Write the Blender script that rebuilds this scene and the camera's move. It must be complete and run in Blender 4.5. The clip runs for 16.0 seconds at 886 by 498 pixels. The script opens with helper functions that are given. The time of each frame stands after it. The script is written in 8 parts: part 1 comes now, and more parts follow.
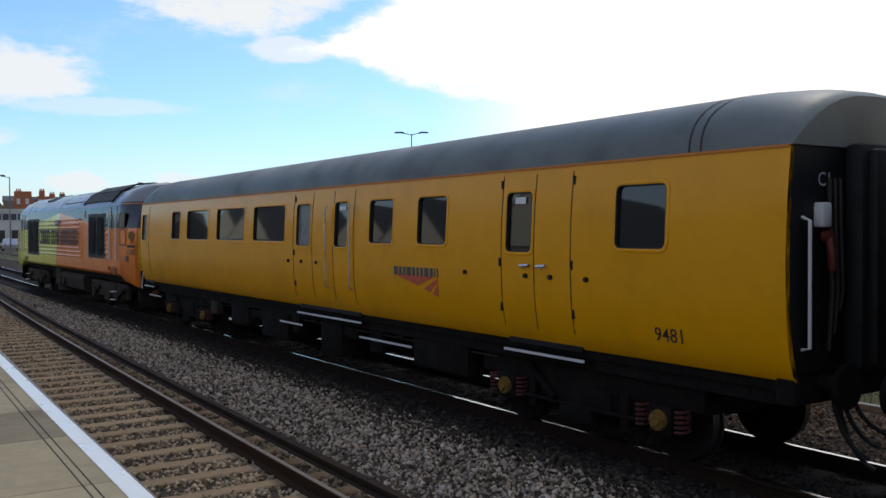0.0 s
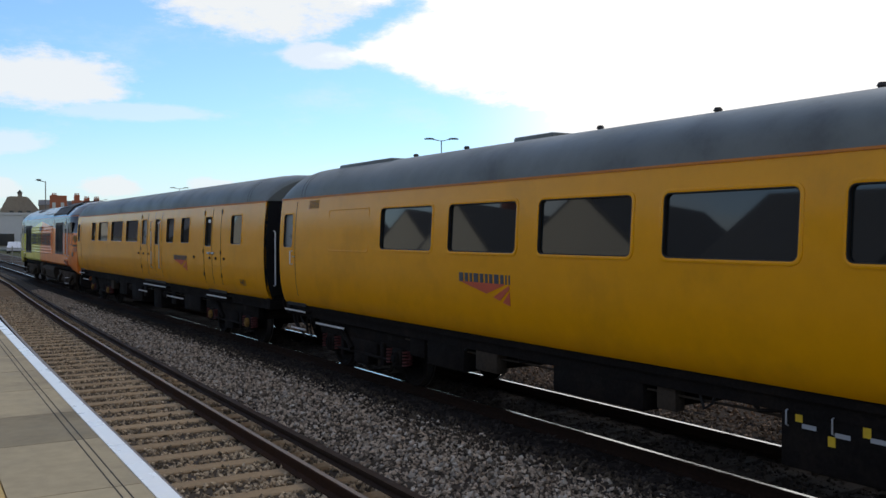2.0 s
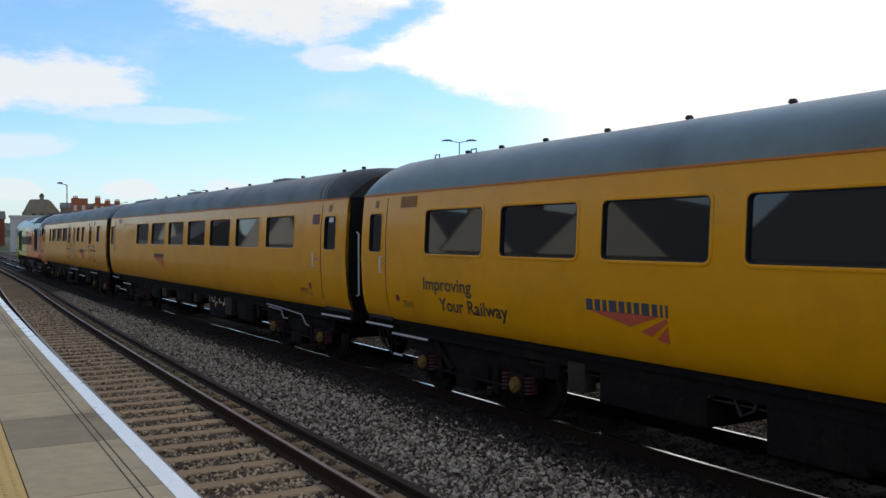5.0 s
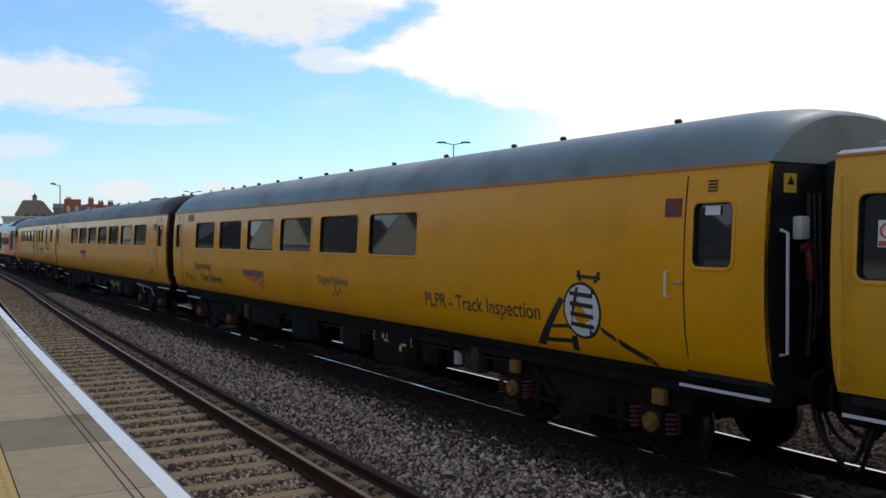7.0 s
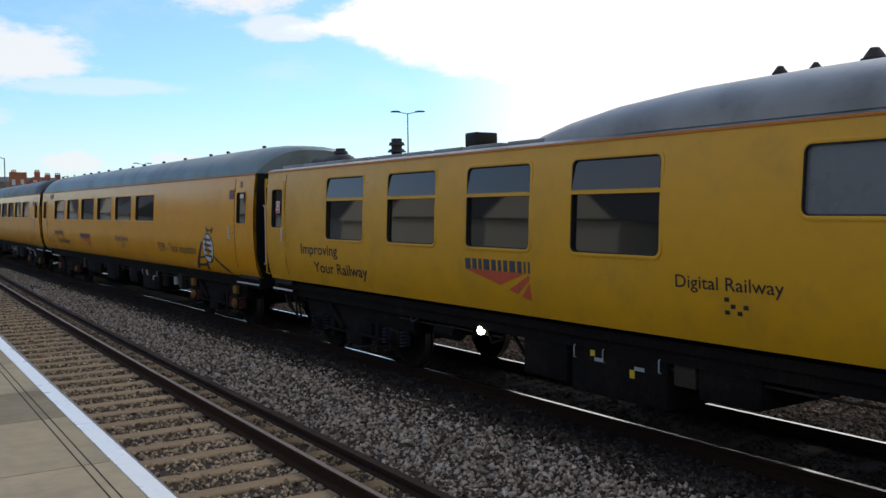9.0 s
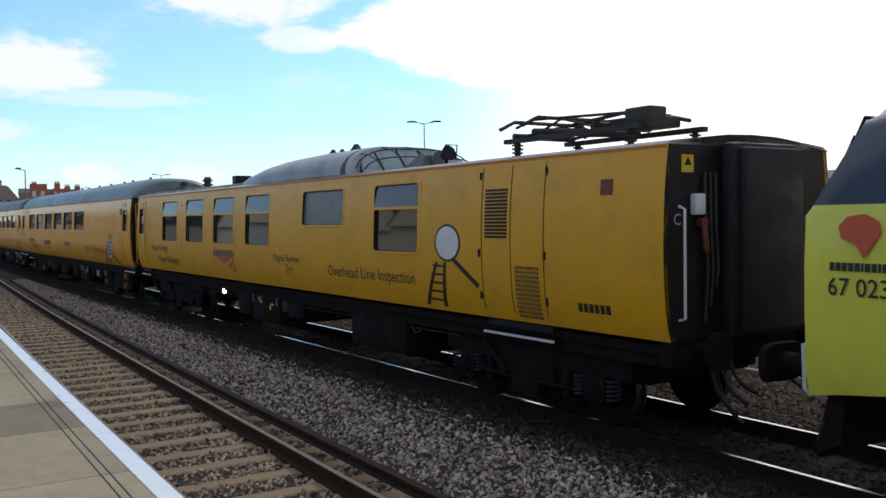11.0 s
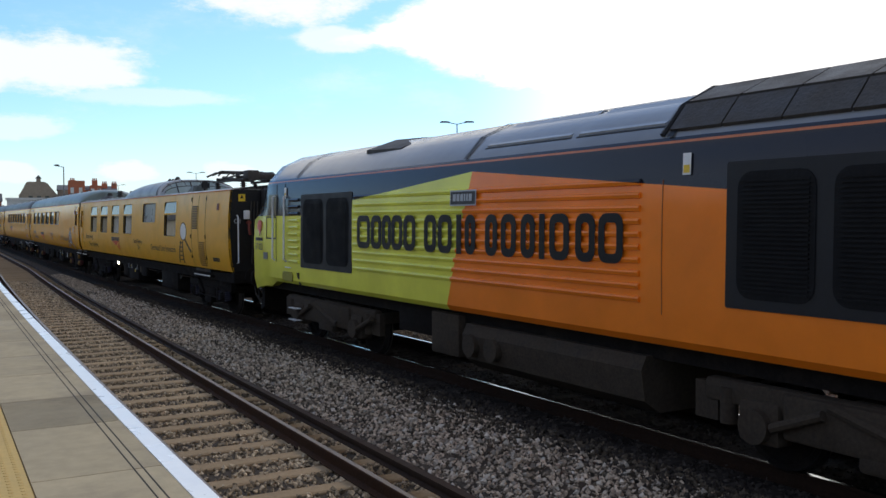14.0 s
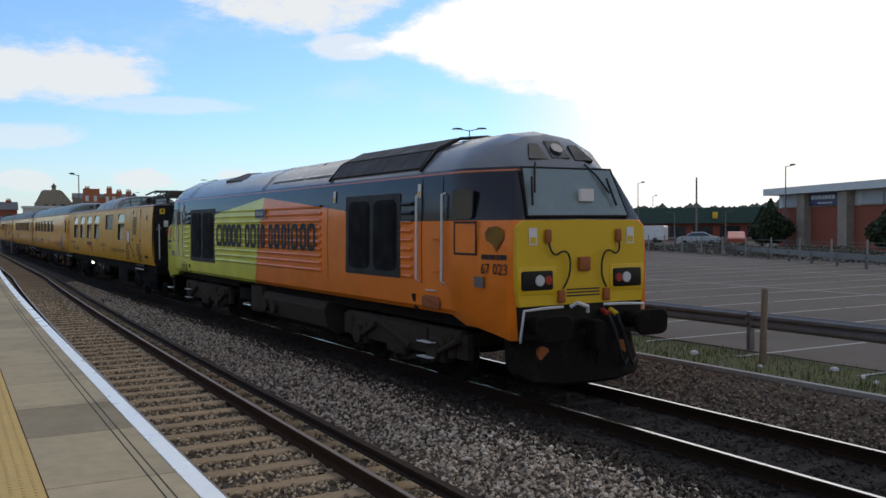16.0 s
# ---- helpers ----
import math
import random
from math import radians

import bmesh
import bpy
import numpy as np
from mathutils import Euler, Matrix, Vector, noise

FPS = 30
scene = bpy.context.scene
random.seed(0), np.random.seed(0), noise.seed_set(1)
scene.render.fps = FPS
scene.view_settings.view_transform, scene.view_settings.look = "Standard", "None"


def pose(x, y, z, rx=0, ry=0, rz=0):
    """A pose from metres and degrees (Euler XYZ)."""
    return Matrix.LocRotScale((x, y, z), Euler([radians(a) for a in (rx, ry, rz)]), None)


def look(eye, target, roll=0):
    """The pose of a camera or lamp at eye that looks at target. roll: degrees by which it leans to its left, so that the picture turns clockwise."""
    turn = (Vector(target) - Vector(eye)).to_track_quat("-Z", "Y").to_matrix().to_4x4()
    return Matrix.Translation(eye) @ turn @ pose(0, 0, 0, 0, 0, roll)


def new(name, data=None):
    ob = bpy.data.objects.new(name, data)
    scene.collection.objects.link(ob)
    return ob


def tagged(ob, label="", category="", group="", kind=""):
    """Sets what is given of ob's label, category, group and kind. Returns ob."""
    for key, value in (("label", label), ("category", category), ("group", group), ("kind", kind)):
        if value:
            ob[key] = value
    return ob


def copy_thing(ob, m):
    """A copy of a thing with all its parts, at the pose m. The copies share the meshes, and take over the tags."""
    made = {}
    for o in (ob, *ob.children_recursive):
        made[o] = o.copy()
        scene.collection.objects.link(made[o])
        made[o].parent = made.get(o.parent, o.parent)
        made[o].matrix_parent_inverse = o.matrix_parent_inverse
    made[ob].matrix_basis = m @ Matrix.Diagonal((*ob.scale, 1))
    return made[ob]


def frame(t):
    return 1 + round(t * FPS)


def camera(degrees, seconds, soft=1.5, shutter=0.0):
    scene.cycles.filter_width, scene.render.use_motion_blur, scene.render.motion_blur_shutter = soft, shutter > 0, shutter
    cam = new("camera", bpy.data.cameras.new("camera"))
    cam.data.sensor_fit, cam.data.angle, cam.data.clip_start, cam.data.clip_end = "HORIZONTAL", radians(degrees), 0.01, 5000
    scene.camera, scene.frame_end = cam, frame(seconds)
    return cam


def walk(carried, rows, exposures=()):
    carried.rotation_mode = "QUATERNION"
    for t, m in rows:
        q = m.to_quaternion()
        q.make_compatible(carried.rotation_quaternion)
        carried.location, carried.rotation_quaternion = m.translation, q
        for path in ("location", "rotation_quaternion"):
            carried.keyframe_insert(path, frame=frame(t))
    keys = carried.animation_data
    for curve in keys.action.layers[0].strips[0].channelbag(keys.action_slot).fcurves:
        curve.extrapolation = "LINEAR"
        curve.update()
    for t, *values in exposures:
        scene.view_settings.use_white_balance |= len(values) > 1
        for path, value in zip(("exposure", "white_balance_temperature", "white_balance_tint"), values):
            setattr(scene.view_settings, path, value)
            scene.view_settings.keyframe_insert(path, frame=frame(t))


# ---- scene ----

# camera: stands on the platform, hand held, turning a little
EYE = (0.0, 0.0, 2.474)
TURNS = [  # seconds, degrees right of the track, pitch, roll
    (0.0, 32.86, -1.33, 0.38),
    (0.5, 32.29, -0.87, 0.46),
    (1.0, 31.56, -1.08, 0.12),
    (1.5, 31.24, -1.40, 0.06),
    (2.0, 31.00, -0.93, 0.01),
    (2.5, 31.08, -0.69, 0.08),
    (3.0, 32.38, -0.74, 0.12),
    (3.5, 31.86, -0.69, 0.19),
    (4.0, 30.92, -0.78, 0.10),
    (6.5, 29.47, -0.79, 0.24),
    (7.0, 30.23, -0.70, -0.01),
    (7.5, 30.17, -0.87, 0.18),
    (8.0, 30.31, -1.45, 0.44),
    (8.5, 31.66, -1.97, 0.10),
    (9.0, 33.07, -2.65, 0.63),
    (9.5, 33.06, -2.49, 0.92),
    (12.0, 30.80, -1.93, 0.69),
    (12.5, 30.18, -2.16, 0.61),
    (13.0, 30.07, -2.05, 0.37),
    (13.5, 30.07, -1.90, 0.33),
    (14.0, 29.99, -1.98, 0.23),
    (14.5, 29.93, -2.04, 0.12),
    (15.0, 30.07, -1.89, 0.13),
    (15.5, 30.05, -1.69, 0.01),
    (16.0, 29.18, -1.55, 0.42),
]
RUN = [  # seconds, metres from abreast of the camera to the leading end of the train
    (0.0, 42.85),
    (0.5, 46.07),
    (1.0, 49.54),
    (1.5, 52.73),
    (2.0, 56.11),
    (2.5, 59.23),
    (3.0, 62.50),
    (3.5, 65.62),
    (4.0, 68.77),
    (6.5, 83.58),
    (7.0, 86.63),
    (7.5, 89.39),
    (8.0, 92.28),
    (8.5, 95.03),
    (9.0, 97.91),
    (9.5, 100.52),
    (12.0, 113.71),
    (12.5, 116.06),
    (13.0, 118.68),
    (13.5, 121.04),
    (14.0, 123.62),
    (14.5, 125.89),
    (15.0, 128.35),
    (15.5, 130.53),
    (16.0, 132.92),
]


def glide(rows, t):
    """A smooth value between keyed ones."""
    ts, vs = [r[0] for r in rows], [r[1] for r in rows]
    i = max(0, min(len(ts) - 2, sum(1 for a in ts[1:] if a <= t)))
    slope = lambda j: (vs[min(j + 1, len(vs) - 1)] - vs[max(j - 1, 0)]) / (ts[min(j + 1, len(ts) - 1)] - ts[max(j - 1, 0)])
    h = ts[i + 1] - ts[i]
    u = (t - ts[i]) / h
    return ((2 * u ** 3 - 3 * u * u + 1) * vs[i] + (u ** 3 - 2 * u * u + u) * h * slope(i)
            + (3 * u * u - 2 * u ** 3) * vs[i + 1] + (u ** 3 - u * u) * h * slope(i + 1))


cam = camera(52.4, 16.0, soft=1.5)
walk(cam, [(t, pose(*EYE, 90 + p, r, -y)) for t, y, p, r in TURNS], [(0.0, -0.02, 6850, 10), (4.0, -0.03, 6850, 10), (7.5, -0.07, 6850, 10), (8.5, -0.03, 6850, 10), (9.5, 0.06, 6850, 10), (12.5, 0.16, 6800, 10), (14.5, 0.18, 6800, 10), (15.5, 0.12, 6850, 10), (16.0, -0.1, 6850, 10)])

# ---- light: bright broken cloud, the sun veiled behind the train ----
SUN_TURN, SUN_UP = radians(62), radians(48)      # right of the track, above the horizon
sun = new("sun", bpy.data.lights.new("sun", "SUN"))
sun.data.energy, sun.data.angle, sun.data.color = 0.65, radians(10), (1.0, 0.93, 0.83)
sun.matrix_world = look((math.sin(SUN_TURN) * 90, math.cos(SUN_TURN) * 90, math.tan(SUN_UP) * 90), (0, 0, 0))


class Graph:
    """Short forms for building node trees."""

    def __init__(self, tree):
        self.tree = tree

    def put(self, socket, value):
        if isinstance(value, bpy.types.NodeSocket):
            self.tree.links.new(value, socket)
        else:
            socket.default_value = value

    def math(self, op, a, b=0.0, c=0.0, clamp=False):
        n = self.tree.nodes.new("ShaderNodeMath")
        n.operation, n.use_clamp = op, clamp
        for s, v in zip(n.inputs, (a, b, c)):
            self.put(s, v)
        return n.outputs[0]

    def mix(self, f, a, b, blend="MIX"):
        n = self.tree.nodes.new("ShaderNodeMix")
        n.data_type, n.blend_type = "RGBA", blend
        self.put(n.inputs[0], f), self.put(n.inputs[6], a), self.put(n.inputs[7], b)
        return n.outputs[2]

    def noise(self, vector, scale, detail=4.0, rough=0.55):
        n = self.tree.nodes.new("ShaderNodeTexNoise")
        if vector is not None:
            self.put(n.inputs["Vector"], vector)
        n.inputs["Scale"].default_value, n.inputs["Detail"].default_value, n.inputs["Roughness"].default_value = scale, detail, rough
        return n.outputs["Fac"]

    def ramp(self, value, lo, hi, a=0.0, b=1.0, smooth=False):
        n = self.tree.nodes.new("ShaderNodeMapRange")
        n.interpolation_type = "SMOOTHSTEP" if smooth else "LINEAR"
        for s, v in zip(n.inputs, (value, lo, hi, a, b)):
            self.put(s, v)
        return n.outputs[0]


def build_world():
    world = bpy.data.worlds.new("sky")
    scene.world = world
    world.use_nodes = True
    g = Graph(world.node_tree)
    bg = world.node_tree.nodes["Background"]
    sky = world.node_tree.nodes.new("ShaderNodeTexSky")
    sky.sky_type, sky.sun_disc = "NISHITA", False
    sky.sun_elevation, sky.sun_rotation = SUN_UP, SUN_TURN
    sky.air_density, sky.dust_density, sky.ozone_density = 1.0, 0.6, 1.5
    co = world.node_tree.nodes.new("ShaderNodeTexCoord").outputs["Generated"]
    sep = world.node_tree.nodes.new("ShaderNodeSeparateXYZ")
    g.put(sep.inputs[0], co)
    x, y, z = sep.outputs
    turn = g.math("MULTIPLY", g.math("ARCTAN2", x, y), 57.2958)
    up = g.math("MULTIPLY", g.math("ARCSINE", z), 57.2958)
    flat = world.node_tree.nodes.new("ShaderNodeCombineXYZ")
    g.put(flat.inputs[0], g.math("MULTIPLY", turn, 0.045)), g.put(flat.inputs[1], g.math("MULTIPLY", up, 0.11))
    puff = g.math("SUBTRACT", g.noise(flat.outputs[0], 3.4, 9, 0.66), 0.5)
    wide = g.math("SUBTRACT", g.noise(flat.outputs[0], 0.9, 4, 0.5), 0.5)
    # the great bright cloud over the train, its edge falling to the right
    edge = g.math("SUBTRACT", up, g.math("SUBTRACT", 11.0, g.math("MULTIPLY", g.math("SUBTRACT", turn, 24.5), 0.34)))
    side = g.math("SUBTRACT", g.math("ADD", 11.4, g.math("MULTIPLY", g.math("SUBTRACT", turn, 24.6), 0.62)), up)
    side = g.math("MAXIMUM", side, g.math("SUBTRACT", up, 14.6))
    big = g.math("ADD", g.math("MINIMUM", edge, side), g.math("MULTIPLY", puff, 5.0))
    # thinned out above the view, which dims the light from overhead
    big = g.math("MULTIPLY", g.ramp(big, -0.4, 1.0, 0, 1, True), g.ramp(g.math("ADD", up, g.math("MULTIPLY", puff, 20.0)), 20, 32, 1, 0.12, True))

    def bank(ct, cu, wt, wu, thin):
        a = g.math("DIVIDE", g.math("SUBTRACT", turn, ct), wt)
        b = g.math("DIVIDE", g.math("SUBTRACT", up, cu), wu)
        d = g.math("SUBTRACT", 1.0, g.math("SQRT", g.math("ADD", g.math("MULTIPLY", a, a), g.math("MULTIPLY", b, b))))
        return g.math("MULTIPLY", g.ramp(g.math("ADD", d, g.math("MULTIPLY", puff, 2.0)), 0.0, 0.45, 0, 1, True), thin)

    cloud = big
    for spec in ((20.0, 15.3, 8.6, 3.5, 1.0), (23.6, 11.1, 3.0, 0.9, 0.8), (5.0, 9.0, 8.0, 2.1, 0.95), (12.5, 7.3, 6.0, 0.7, 0.45), (4.2, 5.2, 4.5, 1.0, 0.6), (10.7, 2.8, 2.6, 0.9, 0.9), (4.4, 2.7, 2.0, 0.9, 0.8), (16.8, 2.9, 2.2, 0.7, 0.8), (26.0, 4.2, 5.0, 0.5, 0.25)):
        cloud = g.math("MAXIMUM", cloud, bank(*spec))
    wisp = g.math("MULTIPLY", g.ramp(g.math("ADD", puff, wide), 0.0, 0.35, 0, 1, True), 0.32)
    cloud = g.math("MAXIMUM", cloud, wisp)
    # the haze whitens towards the sun's side and the horizon
    haze = g.math("MULTIPLY", g.math("MULTIPLY", g.ramp(turn, 30, 41, 0, 1, True), g.ramp(turn, 80, 120, 1, 0, True)), g.ramp(up, 14, 30, 1, 0, True))
    low = g.ramp(up, 0.0, 7.0, 0.5, 0.0, True)
    cloud = g.math("MAXIMUM", cloud, g.math("MAXIMUM", haze, low))
    # elsewhere unseen broken cloud, its warm dim tone set to light the train's near side
    away = g.ramp(g.math("ABSOLUTE", g.math("SUBTRACT", turn, 30)), 45, 70, 0, 1, True)
    cloud = g.math("MAXIMUM", cloud, g.math("MULTIPLY", away, g.ramp(wide, -0.12, 0.12, 0.15, 0.6, True)))
    blue = g.mix(1.0, sky.outputs[0], (0.100, 0.140, 0.180, 1), "MULTIPLY")
    white = g.mix(g.ramp(g.math("MAXIMUM", big, haze), 0, 1), (0.86, 0.92, 0.99, 1), (1.12, 1.13, 1.14, 1))
    veil = g.mix(away, white, (0.66, 0.60, 0.52, 1))
    g.put(bg.inputs["Color"], g.mix(cloud, blue, veil))
    bg.inputs["Strength"].default_value = 1.0


build_world()


# ---- materials ----
def material(name, color, rough=0.6, metal=0.0, vary=0.15, scale=3.0, bump=0.0, bump_scale=60.0, spec=0.5, dirt=None, dirt_scale=1.2, dirt_amount=0.4, per_object=0.0, island=0.0):
    m = bpy.data.materials.new(name)
    m.use_nodes = True
    g = Graph(m.node_tree)
    b = m.node_tree.nodes["Principled BSDF"]
    co = m.node_tree.nodes.new("ShaderNodeTexCoord").outputs["Object"]
    c = (*color, 1)
    fine, broad = g.noise(co, scale * 6, 5), g.noise(co, scale, 4)
    f = g.math("ADD", g.math("MULTIPLY", fine, 0.5), g.math("MULTIPLY", broad, 0.5))
    dark, light = [tuple(min(1, v * k) for v in color) + (1,) for k in (1 - vary, 1 + vary)]
    c = g.mix(g.ramp(f, 0.3, 0.7), dark, light)
    if dirt:
        c = g.mix(g.math("MULTIPLY", g.ramp(g.noise(co, dirt_scale, 6, 0.65), 0.45, 0.75, 0, 1, True), dirt_amount), c, (*dirt, 1))
    if per_object or island:
        n = m.node_tree.nodes.new("ShaderNodeObjectInfo" if per_object else "ShaderNodeNewGeometry")
        k = g.ramp(n.outputs["Random"] if per_object else n.outputs["Random Per Island"], 0, 1, 1 - (per_object or island), 1 + (per_object or island))
        hsv = m.node_tree.nodes.new("ShaderNodeHueSaturation")
        g.put(hsv.inputs["Value"], k), g.put(hsv.inputs["Color"], c)
        c = hsv.outputs[0]
    g.put(b.inputs["Base Color"], c)
    g.put(b.inputs["Roughness"], g.ramp(broad, 0.3, 0.7, max(0.02, rough * 0.8), min(1, rough * 1.2)))
    b.inputs["Metallic"].default_value = metal
    b.inputs["Specular IOR Level"].default_value = spec
    if bump:
        n = m.node_tree.nodes.new("ShaderNodeBump")
        n.inputs["Strength"].default_value, n.inputs["Distance"].default_value = bump, 0.02
        g.put(n.inputs["Height"], g.noise(co, bump_scale, 4))
        g.put(b.inputs["Normal"], n.outputs[0])
    return m


def glow(name, color, strength):
    m = bpy.data.materials.new(name)
    m.use_nodes = True
    b = m.node_tree.nodes["Principled BSDF"]
    b.inputs["Base Color"].default_value = b.inputs["Emission Color"].default_value = (*color, 1)
    b.inputs["Emission Strength"].default_value = strength
    return m


def livery():
    """Loco paint: lime and orange halves under a dark blue-black band, by its own length and height."""
    m = material("loco_paint", (0.5, 0.5, 0.5), 0.22, spec=0.45, bump=0.015, bump_scale=4)
    g = Graph(m.node_tree)
    b = m.node_tree.nodes["Principled BSDF"]
    co = m.node_tree.nodes.new("ShaderNodeTexCoord").outputs["Object"]
    sep = m.node_tree.nodes.new("ShaderNodeSeparateXYZ")
    g.put(sep.inputs[0], co)
    x, _, z = sep.outputs
    crown = g.math("SUBTRACT", 3.12, g.math("MULTIPLY", g.math("ABSOLUTE", g.math("SUBTRACT", x, 0.35)), 0.083))
    mid = g.math("LESS_THAN", g.math("ABSOLUTE", x), 5.3)
    top = g.math("ADD", g.math("MULTIPLY", mid, crown), g.math("MULTIPLY", g.math("SUBTRACT", 1.0, mid), 2.53))
    upper = g.math("GREATER_THAN", z, top)
    split = g.math("ADD", 0.35, g.math("MULTIPLY", g.math("SUBTRACT", 3.12, z), 0.345))
    lime = g.math("GREATER_THAN", x, split)
    grain = g.ramp(g.noise(co, 1.3, 6), 0.3, 0.7, 0.88, 1.08)
    c = g.mix(lime, (0.93, 0.225, 0.015, 1), (0.78, 0.77, 0.09, 1))
    c = g.mix(upper, c, (0.012, 0.013, 0.020, 1))
    stripe = g.math("MULTIPLY", g.math("GREATER_THAN", z, 3.235), g.math("LESS_THAN", z, 3.262))
    c = g.mix(stripe, c, (0.55, 0.16, 0.06, 1))
    roof = g.math("GREATER_THAN", z, 3.30)
    c = g.mix(roof, c, (0.20, 0.205, 0.21, 1))
    hsv = m.node_tree.nodes.new("ShaderNodeHueSaturation")
    g.put(hsv.inputs["Value"], grain), g.put(hsv.inputs["Color"], c)
    g.put(b.inputs["Base Color"], hsv.outputs[0])
    return m


